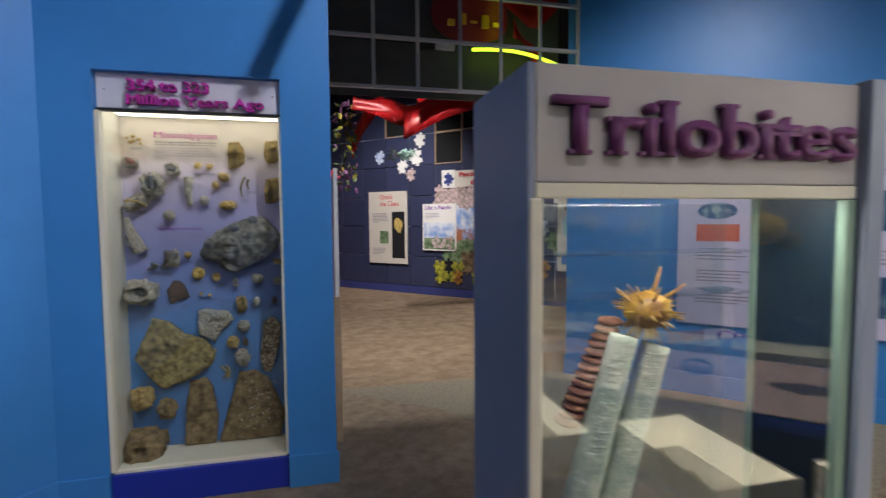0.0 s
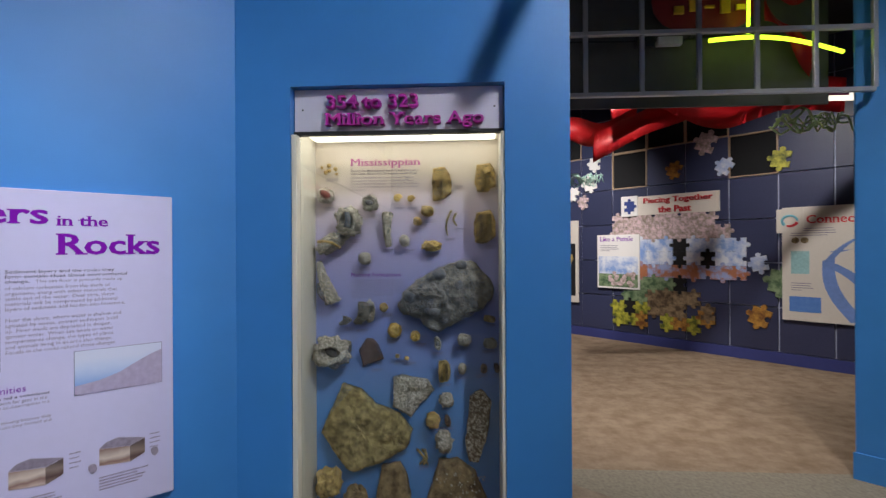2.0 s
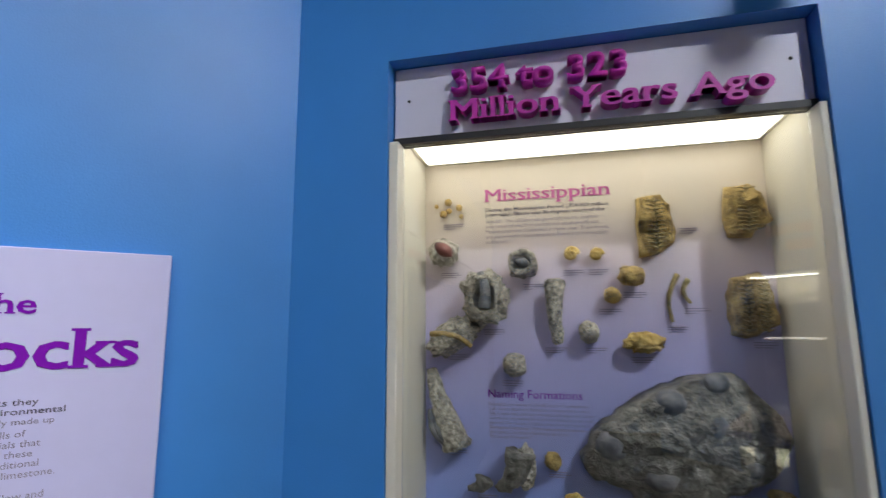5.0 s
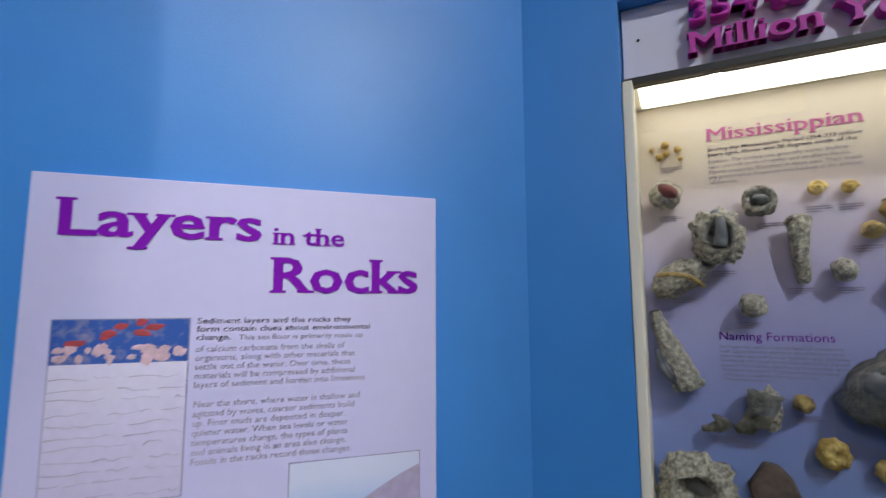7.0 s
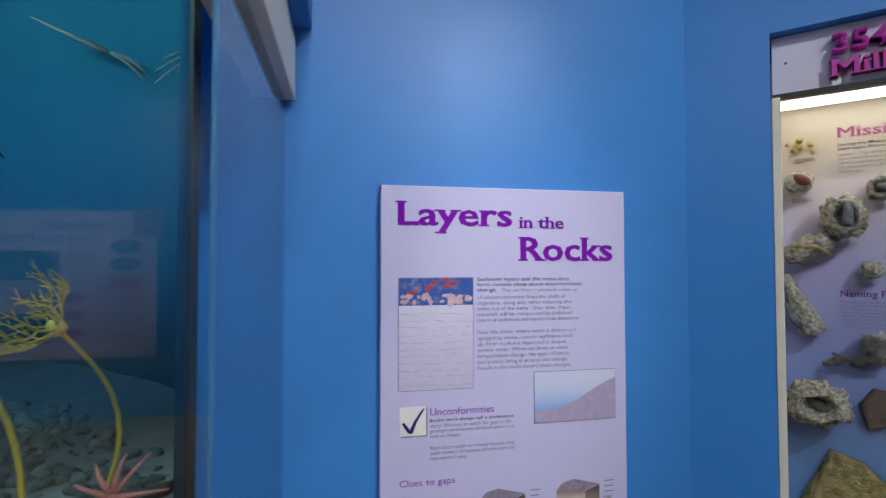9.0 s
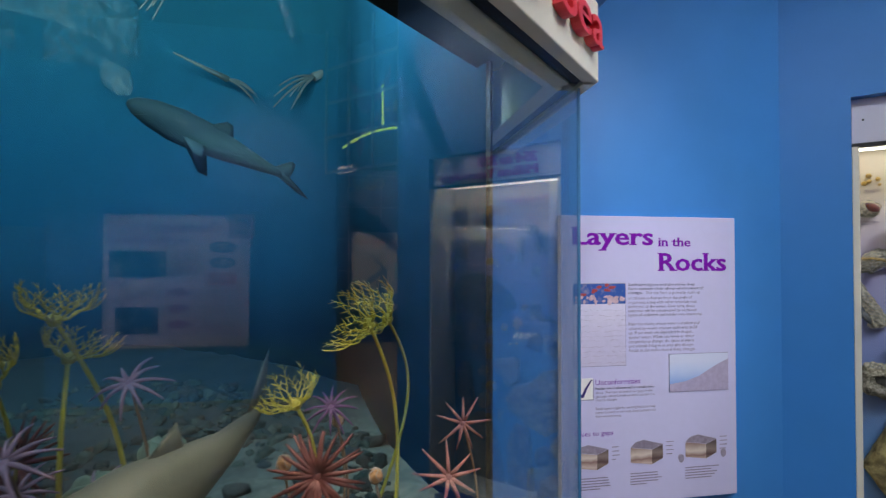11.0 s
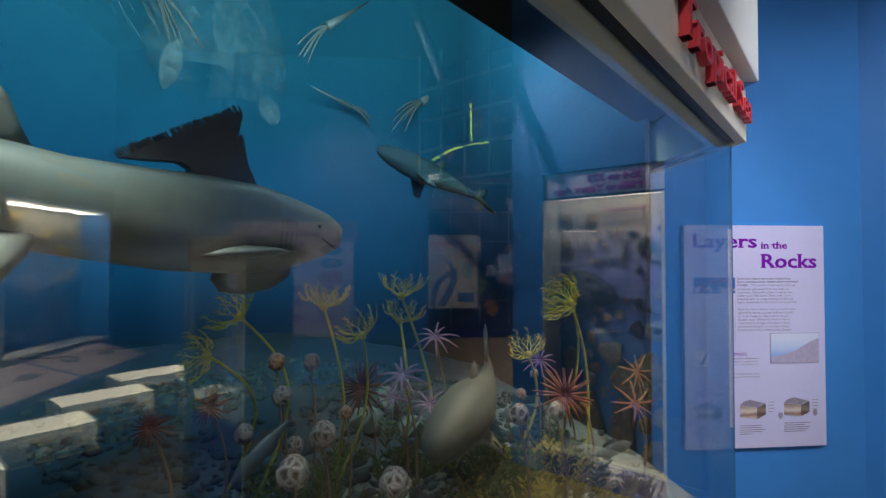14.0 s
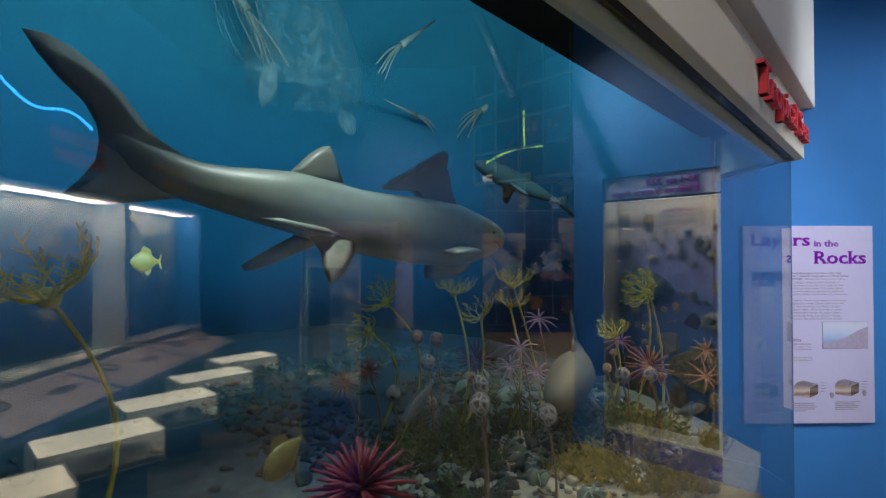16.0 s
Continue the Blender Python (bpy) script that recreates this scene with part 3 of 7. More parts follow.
structure("wall_northwest", bm, M_BLUE, "slanting light blue painted wall behind the sign")
structure("baseboard", B((-0.01, -0.014, 0), (n, -0.001, 0.187), 0.004, m), M_BLUE, "blue painted skirting board", "baseboard")
m, n = along((2.25, 4.3), (5.4, 1.15))
structure("wall_northeast", B((0, 0, 0), (n, 0.16, CEIL), 0.012, m), M_BLUE, "slanting blue painted wall beside the passage")
structure("baseboard", B((-0.01, -0.016, 0), (n, -0.001, 0.187), 0.004, m), M_BLUE, "blue painted skirting board", "baseboard")
part("plug", B((0.2, -0.006, 2.0), (0.235, 0.001, 2.05), 0.003, m), M_DARK, bpy.data.objects["wall_northeast"], "small black plug")
m, n = along((5.4, 2.35), (0.2, -2.85))
structure("wall_southeast", B((0, 0.36, 0), (n, 0.5, CEIL), 0, m), M_BLUE, "blue wall behind the long case")
structure("wall_south", B((-2.2, -4.4, 0), (3, -4.2, CEIL)), M_BLUE, "plain blue wall")
structure("wall_east", B((5.4, 0.5, 0), (5.6, 5.6, CEIL)), M_BLUE, "plain blue wall")
structure("wall_far_left", B((-0.7, 3.32, 0), (-0.6, 12.2, CEIL)), M_NAVY, "dark wall of the next gallery")

# ---- tiled wall of the next gallery ----
FAR, n = along((-0.5, 12.0), (6.9, 4.6))
far = structure("wall_far", B((0, 0.03, 0), (n, 0.2, CEIL), 0, FAR), M_GROUT, "dark blue tiled wall of the next gallery")
TS = 0.61
gone = {(6, 4), (7, 6), (6, 5), (8, 5), (9, 4), (4, 5), (9, 6), (8, 6), (7, 5)}
me_tile = bpy.data.meshes.new("tile")
bm = B((0.009, 0, 0.009), (TS - 0.009, 0.035, TS - 0.009), 0.004)
bm.to_mesh(me_tile)
bm.free()
me_tile.materials.append(M_TILE)
structure("baseboard", B((0, -0.006, 0), (n, 0.03, 0.16), 0.003, FAR), M_TILEBASE, "dark blue skirting under the tiles", "baseboard")
for i in range(17):
    for j in range(7):
        if (i, j) not in gone:
            ob = new("tile", me_tile)
            ob.parent = far
            ob.matrix_world = FAR @ pose(i * TS, 0, 0.16 + j * TS)
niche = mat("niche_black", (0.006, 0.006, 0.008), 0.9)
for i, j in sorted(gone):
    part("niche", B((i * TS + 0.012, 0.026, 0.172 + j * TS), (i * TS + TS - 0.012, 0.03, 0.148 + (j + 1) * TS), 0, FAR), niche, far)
    bm = bmesh.new()
    for a, b in (((0, 0), (TS, 0.018)), ((0, TS - 0.018), (TS, TS)), ((0, 0.018), (0.018, TS - 0.018)), ((TS - 0.018, 0.018), (TS, TS - 0.018))):
        box(bm, (i * TS + a[0], -0.004, 0.16 + j * TS + a[1]), (i * TS + b[0], 0.025, 0.16 + j * TS + b[1]), 0, FAR)
    part("niche_frame", bm, M_WOODLIGHT, far)


def sign(name, label, m, w, h, material, deep=0.028):
    p = thing(name, label, "sign", m)
    part("board", B((0, 0, 0), (w, deep, h), 0.003), material, p)
    return p


# ---- the sign on the slanting wall ----
m, n = along((-2.06, 2.08, 0.671), (-1.521, 2.619, 0.671))
SW, SH = 0.762, 1.126
p = sign("wall_sign", "lilac printed panel about rock layers on the slanting wall", m, SW, SH, M_LILAC, 0.029)
I = Matrix()


def put(name, body, u, v, w, h, material, bold=0.0, deep=0.0, lines=1.0):
    """Writing on the sign: u from its left edge and v from its top, to the box's lower edge."""
    return lettering(name, body, p, I, u, SH - v, w, h, material, deep, "", bold, lines, name == "heading")


put("heading", "Layers", 0.05, 0.137, 0.34, 0.092, M_PURPLE, 0.012)
put("heading", "in the", 0.415, 0.119, 0.141, 0.036, M_PURPLE, 0.01)
put("heading", "Rocks", 0.418, 0.218, 0.299, 0.073, M_PURPLE, 0.012)
put("text_block", "Sediment layers and the rocks they\nform contain clues about environmental\nchange.", 0.282, 0.311, 0.331, 0.046, M_INK, 0.002)
put("text_block", "This sea floor is primarily made up", 0.357, 0.312, 0.242, 0.0135, M_GREYINK)
put("text_block", "of calcium carbonate from the shells of\norganisms, along with other materials that\nsettle out of the water. Over time, these\nmaterials will be compressed by additional\nlayers of sediment and harden into limestone.", 0.282, 0.400, 0.325, 0.082, M_GREYINK)
put("text_block", "Near the shore, where water is shallow and\nagitated by waves, coarser sediments build\nup. Finer muds are deposited in deeper,\nquieter water. When sea levels or water\ntemperatures change, the types of plants\nand animals living in an area also change.\nFossils in the rocks record those changes.", 0.282, 0.54, 0.312, 0.12, M_GREYINK)
put("subheading", "Unconformities", 0.142, 0.66, 0.19, 0.021, M_PURPLE)
put("text_block", "Rocks don't always tell a continuous", 0.142, 0.681, 0.25, 0.0125, M_INK, 0.008)
put("text_block", "story. We have to watch for gaps in the\ngeologic record-even an interruption is a\nclue to change.", 0.142, 0.726, 0.25, 0.042, M_GREYINK)
put("text_block", "Rock layers might be missing because they\nnever formed or because they formed and\nthen eroded away.", 0.142, 0.789, 0.254, 0.043, M_GREYINK)
put("subheading", "Clues to gaps", 0.055, 0.861, 0.16, 0.025, M_PURPLE)
reef = two_tone("reef_print", (0.02, 0.085, 0.36), (0.30, 0.26, 0.36), 34, 0.5, 0.0, (0.5, 0.72))
strata = gradient("strata_print", [(0.0, (0.50, 0.45, 0.64)), (0.5, (0.58, 0.53, 0.72)), (1.0, (0.70, 0.66, 0.80))], 2, 0.5, 0.9, 0.5, 0.2, 12, 0.1)
slope = gradient("slope_print", [(0.0, (0.05, 0.17, 0.52)), (0.35, (0.20, 0.34, 0.68)), (0.75, (0.48, 0.55, 0.76)), (1.0, (0.58, 0.60, 0.77))], 2, 0.42, 0.56, 0.5, 0.2, 20)
frame_grey = mat("print_border", (0.22, 0.22, 0.34), 0.5)
sheet("print_border", p, I, 0.050, SH - 0.588, 0.271, SH - 0.265, frame_grey, 0, 0.0015)
sheet("print_reef", p, I, 0.052, SH - 0.345, 0.269, SH - 0.267, reef, -0.001, 0.002)
sheet("print_strata", p, I, 0.052, SH - 0.586, 0.269, SH - 0.345, strata, -0.001, 0.002)
bm = bmesh.new()
rng = random.Random(3)
for i in range(11):
    v = SH - 0.368 - i * 0.0202 + rng.uniform(-0.003, 0.003)
    u = 0.054
    while u < 0.262:
        w = min(rng.uniform(0.02, 0.09), 0.267 - u)
        k = [(u + w * q / 4, -0.0034, v + rng.uniform(-0.004, 0.003)) for q in range(5)]
        tube(bm, k, 0.0004 + 0.0006 * rng.random(), 0.0003, 4)
        u += w + rng.uniform(0.0, 0.03)
tagged(part("strata_lines", bm, mat("strata_ink", (0.36, 0.30, 0.42), 0.6), p), kind="stuff")
bm = bmesh.new()
for i in range(26):
    u = rng.uniform(0.06, 0.26)
    lump(rng.uniform(0.008, 0.03), 0.002, rng.uniform(0.008, 0.024), i, 0.4, 2, 1, m=Matrix.Translation((u, -0.003, SH - rng.uniform(0.315, 0.342))), bm=bm)
tagged(part("coral_print", bm, mat("coral_print", (0.62, 0.42, 0.48), 0.5, vary=0.5, scale=60), p), kind="stuff")
bm = bmesh.new()
for i in range(9):
    lump(rng.uniform(0.015, 0.04), 0.002, rng.uniform(0.008, 0.016), i + 40, 0.5, 2, 1, m=Matrix.Translation((rng.uniform(0.07, 0.25), -0.003, SH - rng.uniform(0.27, 0.31))), bm=bm)
tagged(part("red_print", bm, mat("red_print", (0.42, 0.05, 0.06), 0.5, vary=0.4, scale=60), p), kind="stuff")
sheet("print_border", p, I, 0.457, SH - 0.702, 0.724, SH - 0.549, frame_grey, 0, 0.0015)
sheet("print_slope", p, I, 0.459, SH - 0.70, 0.722, SH - 0.551, slope, -0.001, 0.002)
bm = bmesh.new()
prof = [(0.459, 0.669), (0.53, 0.659), (0.59, 0.640), (0.64, 0.612), (0.68, 0.592), (0.722, 0.575)]
lo = [bm.verts.new((u, -0.0036, SH - 0.70)) for u, v in prof]
hi = [bm.verts.new((u, -0.0036, SH - v)) for u, v in prof]
for i in range(5):
    bm.faces.new((lo[i], lo[i + 1], hi[i + 1], hi[i]))
part("seafloor_print", bm, mat("seafloor_print", (0.40, 0.34, 0.50), 0.5, vary=0.2, scale=60), p)
sheet("check_shadow", p, I, 0.057, SH - 0.717, 0.134, SH - 0.635, frame_grey, 0, 0.001)
sheet("check_box", p, I, 0.054, SH - 0.713, 0.130, SH - 0.632, M_WHITE, -0.001, 0.003)
bm = bmesh.new()
tube(bm, [(0.064, -0.005, SH - 0.675), (0.08, -0.005, SH - 0.698), (0.088, -0.005, SH - 0.70)], 0.004, 0.007, 5)
tube(bm, [(0.086, -0.005, SH - 0.702), (0.1, -0.005, SH - 0.672), (0.124, -0.005, SH - 0.637)], 0.007, 0.0025, 5)
part("check_mark", bm, mat("check_ink", (0.03, 0.015, 0.16), 0.5), p)
blocktop = mat("block_top_print", (0.26, 0.22, 0.30), 0.5, vary=0.5, scale=60)
blockside = gradient("block_side_print", [(0.0, (0.12, 0.07, 0.08)), (0.3, (0.55, 0.42, 0.38)), (0.5, (0.25, 0.14, 0.12)), (0.7, (0.62, 0.52, 0.46)), (1.0, (0.30, 0.2, 0.18))], 2, SH - 0.986, SH - 0.9, 0.5, 0.3, 20)
blockend = gradient("block_end_print", [(0.0, (0.05, 0.03, 0.03)), (0.35, (0.20, 0.14, 0.12)), (0.5, (0.08, 0.04, 0.04)), (0.75, (0.24, 0.18, 0.16)), (1.0, (0.10, 0.07, 0.07))], 2, SH - 0.986, SH - 0.9, 0.5, 0.3, 20)
for u, v in ((0.055, 0.986), (0.288, 0.980), (0.527, 0.973)):
    for outline, kind in ((((0.0, 0.012), (0.092, 0.0), (0.092, 0.058), (0.0, 0.070)), blockside), (((0.092, 0.0), (0.139, 0.022), (0.139, 0.076), (0.092, 0.058)), blockend), (((0.0, 0.071), (0.092, 0.059), (0.139, 0.077), (0.055, 0.098), (0.02, 0.09)), blocktop)):
        bm = bmesh.new()
        bm.faces.new([bm.verts.new((u + a, -0.003, SH - v + b)) for a, b in outline])
        part("block_print", bm, kind, p)
    bars("caption", p, I, u, SH - v - 0.03, 0.15, 5, 0.0105, 0.003, M_GREYINK, int(u * 100))
    bars("caption", p, I, u + 0.155, SH - v + 0.085, 0.035, 4, 0.016, 0.0025, M_GREYINK, int(u * 130))
for u, v in ((0.495, 0.965), (0.685, 0.955)):
    part("icon_print", lump(0.026, 0.002, 0.034, 7, 0.25, 2, 2, m=Matrix.Translation((u + 0.013, -0.002, SH - v))), blocktop, p)

# ---- recessed fossil case ----
case = thing("fossil_case", "lit recessed wall case full of mounted fossils", "display case")
part("header", B((CX0 + 0.004, 2.857, 2.097), (CX1 - 0.004, 2.88, 2.276), 0.002), M_HEAD, case, "lilac white header board")
part("header_trim", B((CX0 + 0.004, 2.848, 2.080), (CX1 - 0.004, 2.882, 2.095)), M_DARK, case, "black rubber strip")
for x in (CX0 + 0.04, CX1 - 0.04):
    part("screw", lump(0.009, 0.004, 0.009, 1, 0.0, 1, 1, m=Matrix.Translation((x, 2.856, 2.19))), M_DARK, case)
part("back_panel", B((CX0 + 0.002, 3.11, 0.192), (CX1 - 0.002, 3.122, 2.2)), M_BACK, case, "printed panel fading from blue to cream")
part("side_panel", B((CX0 + 0.002, 2.875, 0.192), (CX0 + 0.012, 3.108, 2.2)), M_CREAM, case)
part("side_panel", B((CX1 - 0.012, 2.875, 0.192), (CX1 - 0.002, 3.108, 2.2)), M_CREAM, case)
part("stile", B((CX0 + 0.001, 2.822, 0.192), (CX0 + 0.024, 2.873, 2.079), 0.003), M_CREAM, case)
part("stile", B((CX1 - 0.016, 2.822, 0.192), (CX1 - 0.001, 2.873, 2.079), 0.003), M_CREAM, case)
part("case_floor", B((CX0 + 0.013, 2.84, 0.176), (CX1 - 0.013, 3.108, 0.191)), M_CREAM, case)
part("plinth", B((CX0 + 0.003, 2.822, 0), (CX1 - 0.003, 3.1, 0.174), 0.003), M_DEEP, case, "deep blue plinth")
part("light_diffuser", B((CX0 + 0.03, 2.886, 2.100), (CX1 - 0.03, 3.075, 2.106)), M_TUBE, case, "glowing diffuser behind the header")
part("lamp_lid", B((CX0 + 0.013, 2.884, 2.107), (CX1 - 0.013, 3.108, 2.12)), M_CREAM, case)
g = part("pane", B((CX0 + 0.025, 2.862, 0.194), (CX1 - 0.017, 2.868, 2.079)), M_GLASS, case)
g.visible_shadow = False
F = Matrix.Translation((0, 2.857, 0))
raised("354 to 323", case, F, -0.979, 2.186, 0.385, 0.056, M_MAGENTA, 0.03, 0.012)
raised("Million Years Ago", case, F, -0.981, 2.100, 0.661, 0.066, M_MAGENTA, 0.03)
F = Matrix.Translation((0, 3.11, 0))
lettering("heading", "Mississippian", case, F, -0.945, 1.98, 0.329, 0.046, M_PINK, 0, "", 0.0, 1.0, True)
lettering("text_block", "During the Mississippian Period (354-323 million\nyears ago), Illinois was 20 degrees south of the", case, F, -0.947, 1.946, 0.329, 0.027, M_INK, 0, "", 0.008)
lettering("text_block", "equator. The climate was generally warm. Shallow\nseas covered much of central and southern Illinois.\nMarine creatures flourished in these seas. Their fossils\nare preserved in limestone that formed at the bottom\nof the seas.", case, F, -0.947, 1.872, 0.325, 0.068, M_GREYINK)
lettering("subheading", "Naming Formations", case, F, -0.948, 1.455, 0.24, 0.028, M_PURPLE, 0, "", 0.004)
lettering("text_block", "Geologists use names to identify layers of sedimentary\nrock. Layers that have distinctive characteristics, occur\nover a wide area, and have recognizable upper and lower\nboundaries, are named for localities where they are well\nexposed. The locality is followed by the rock type as in\n\"Burlington Limestone.\" If the layer contains several\nrock types, it is called a formation as in the\n\"Muldraugh Formation.\"", case, F, -0.949, 1.358, 0.268, 0.092, M_GREYINK)

SMALL = [("nuts", -1.044, 1.973, 0.087, 0.058), ("red_shell", -1.056, 1.845, 0.084, 0.077), ("cup", -0.845, 1.809, 0.078, 0.078), ("coil", -0.720, 1.833, 0.048, 0.057), ("coil", -0.657, 1.829, 0.043, 0.049),
         ("tan", -0.578, 1.771, 0.066, 0.055), ("tan", -0.625, 1.723, 0.043, 0.042), ("twig", -0.478, 1.715, 0.027, 0.118), ("twig", -0.440, 1.731, 0.015, 0.059), ("ball", -0.686, 1.633, 0.051, 0.058),
         ("ball", -0.872, 1.550, 0.062, 0.063), ("wing", -0.558, 1.607, 0.091, 0.051), ("horn", -0.887, 1.297, 0.093, 0.146), ("horn", -0.972, 1.258, 0.076, 0.053), ("tan", -0.786, 1.320, 0.043, 0.043)]
LOWER = [("star", -0.736, 1.210, 0.067, 0.070), ("star", -0.639, 1.183, 0.048, 0.051), ("plate", -0.851, 1.103, 0.105, 0.133), ("tan", -0.724, 1.089, 0.024, 0.022), ("tan", -0.679, 1.078, 0.024, 0.020),
         ("cup", -0.533, 1.151, 0.034, 0.070), ("shell", -0.409, 1.170, 0.066, 0.060), ("tan", -0.290, 1.266, 0.061, 0.034), ("shell", -0.288, 1.154, 0.063, 0.052), ("block", -0.504, 1.018, 0.057, 0.102),
         ("shell", -0.418, 1.034, 0.038, 0.057), ("dark_shell", -0.318, 1.035, 0.033, 0.048), ("dark_shell", -0.258, 1.037, 0.028, 0.048), ("shell", -0.493, 0.891, 0.071, 0.065), ("tan", -0.556, 0.796, 0.070, 0.075),
         ("dark_shell", -0.489, 0.789, 0.030, 0.058), ("shell", -0.505, 0.700, 0.082, 0.102), ("twig", -0.610, 0.611, 0.082, 0.073)]
LARGE = [("slab_tan", -0.513, 1.901, 0.095, 0.156), ("slab_tan", -0.305, 1.927, 0.096, 0.137), ("hollow", -0.942, 1.722, 0.118, 0.142), ("pale_long", -1.030, 1.625, 0.157, 0.081), ("pale_long", -0.766, 1.679, 0.055, 0.150),
         ("block", -0.308, 1.695, 0.103, 0.152), ("grey_long", -1.053, 1.437, 0.104, 0.197), ("hollow", -1.020, 1.117, 0.177, 0.141), ("round_pale", -1.042, 0.509, 0.115, 0.142), ("round_brown", -0.920, 0.432, 0.104, 0.114), ("hollow_brown", -1.028, 0.245, 0.225, 0.20)]
KINDS = {
    "red_shell": ("dark red polished shell in a pale rock", M_PALE),
    "nuts": ("cluster of tiny tan blastoid fossils", M_YELLOWROCK), "dark_shell": ("small dark polished fossil shell", M_DARKROCK), "cup": ("pale open cup-shaped fossil", M_PALE), "coil": ("yellow coiled fossil snail", M_YELLOWROCK),
    "tan": ("small tan brachiopod fossil", M_TAN), "twig": ("thin dark branching fossil", M_OLIVE), "ball": ("round pale grey fossil shell", M_PALE), "wing": ("yellow winged brachiopod fossil", M_YELLOWROCK),
    "horn": ("grey curved horn coral fossil", M_ROCK), "star": ("yellow star-shaped fossil disc", M_YELLOWROCK), "plate": ("flat purple brown shell plate", M_PLATE), "shell": ("ribbed grey fossil shell", M_PALE),
    "block": ("upright tan striated fossil block", M_TAN), "slab_tan": ("tan crinoid fossil slab", M_TAN), "hollow": ("grey crusted geode with a hollow", M_PALE), "pale_long": ("long pale crusted fossil", M_PALE),
    "grey_long": ("long grey bryozoan fossil", M_PALE), "round_pale": ("round pale coral fossil", M_TAN), "round_brown": ("round brown coral fossil", M_BROWN), "hollow_brown": ("brown rock with a dark hollow", M_BROWN)}


def fossil(kind, x, z, w, h, seed):
    """One fossil, its back on the printed panel."""
    label, material = KINDS[kind]
    rng = random.Random(seed)
    d = min(w, h) * 0.9 + 0.02
    m = Matrix.Translation((x, 3.109 - d / 2, z))
    if kind == "nuts":
        bm = bmesh.new()
        for i in range(6):
            s = rng.uniform(0.012, 0.024)
            lump(s, s, s, i, 0.08, 2, 2, ribs=5, m=Matrix.Translation((x + rng.uniform(-0.5, 0.5) * w, 3.109 - s / 2, z + (i / 5 - 0.5) * h * 0.7)), bm=bm)
    elif kind == "twig":
        bm = bmesh.new()
        for i in range(1 if w < 0.05 else 4):
            a = (x + rng.uniform(-0.4, 0.4) * w, 3.10, z - h / 2)
            tube(bm, bend(a, (x + rng.uniform(-0.5, 0.5) * w, 3.10, z + h / 2), (rng.uniform(-0.02, 0.02), 0, 0), 12), 0.004, 0.007, 6)
    elif kind == "coil":
        bm = bmesh.new()
        pts = [(x + w * 0.32 * (1 - i / 40) * math.cos(i / 3.2), 3.095 - 0.012 * i / 40, z + w * 0.32 * (1 - i / 40) * math.sin(i / 3.2)) for i in range(36)]
        tube(bm, pts, w * 0.2, w * 0.07, 8)
    elif kind == "star":
        bm = lump(w, d * 0.6, h, seed, 0.1, 3, 3, ribs=9, hole=0.35, m=Matrix.Translation((x, 3.109 - d * 0.3, z)))
    elif kind == "pale_long" and h > w:
        bm = bmesh.new()
        tube(bm, [(x + 0.004, 3.085, z - h * 0.5), (x, 3.075, z - h * 0.2), (x - 0.003, 3.07, z + h * 0.15), (x, 3.07, z + h * 0.4), (x, 3.08, z + h * 0.5)], w * 0.22, w * 0.52, 16)
        bmesh.ops.subdivide_edges(bm, edges=bm.edges[:], cuts=2, use_grid_fill=True)
    elif kind == "grey_long":
        bm = bmesh.new()
        tube(bm, [(x - w * 0.42, 3.09, z + h * 0.5), (x - w * 0.30, 3.075, z + h * 0.25), (x - w * 0.08, 3.065, z), (x + w * 0.16, 3.06, z - h * 0.26), (x + w * 0.26, 3.07, z - h * 0.46)], w * 0.12, w * 0.36, 14)
        bmesh.ops.subdivide_edges(bm, edges=bm.edges[:], cuts=2, use_grid_fill=True)
    elif kind == "plate":
        bm = slab([Vector((x + a * w, z + b * h)) for a, b in ((-0.55, 0.10), (-0.20, 0.52), (0.10, 0.48), (0.34, 0.30), (0.58, -0.22), (-0.38, -0.50))], 0.024, seed, Matrix.Translation((0, 3.108, 0)), 0.003)
    elif kind in ("slab_tan", "block"):
        bm = slab([Vector((x + a * w, z + b * h)) for a, b in ((-0.42, -0.5), (0.1, -0.46), (0.48, -0.3), (0.44, 0.3), (0.2, 0.5), (-0.4, 0.44), (-0.5, 0.0))], 0.024, seed, Matrix.Translation((0, 3.108, 0)), 0.006, knobs=5)
    elif kind == "horn":
        bm = bmesh.new()
        pts = bend((x - w * 0.4, 3.09, z - h * 0.35), (x + w * 0.25, 3.06, z + h * 0.3), (w * 0.12, -0.01, -h * 0.1), 14)
        tube(bm, pts, min(w, h) * 0.12, min(w, h) * 0.42, 12)
        for v in bm.verts:
            v.co += Vector((noise.noise(v.co * 60), noise.noise(v.co * 60 + Vector((4, 4, 4))), noise.noise(v.co * 70))) * 0.006
    else:
        big = max(w, h) > 0.09
        rot = {"pale_long": -28 if w > h else 4, "grey_long": 16}.get(kind, rng.uniform(-12, 12))
        w, h = w * 0.94, h * 0.94
        bm = lump(w, d, h, seed, 0.30 if big else 0.20, 2.4, 4 if big else 3, flat=0.85, hole={"hollow": 0.5, "cup": 0.6, "hollow_brown": 0.3, "red_shell": 0.0}.get(kind, 0), ribs=22 if kind == "shell" else 0, m=m @ pose(0, 0, 0, 0, rot, 0))
    if kind not in ("nuts", "ball", "coil", "twig", "plate"):
        for v in bm.verts:
            v.co += Vector((noise.noise(v.co * 90), noise.noise(v.co * 90 + Vector((3, 1, 7))), noise.noise(v.co * 100 + Vector((8, 5, 1))))) * min(0.010, 0.08 * min(w, h))
    n, second = len(bm.faces), None
    front = 3.109 - d * 0.93
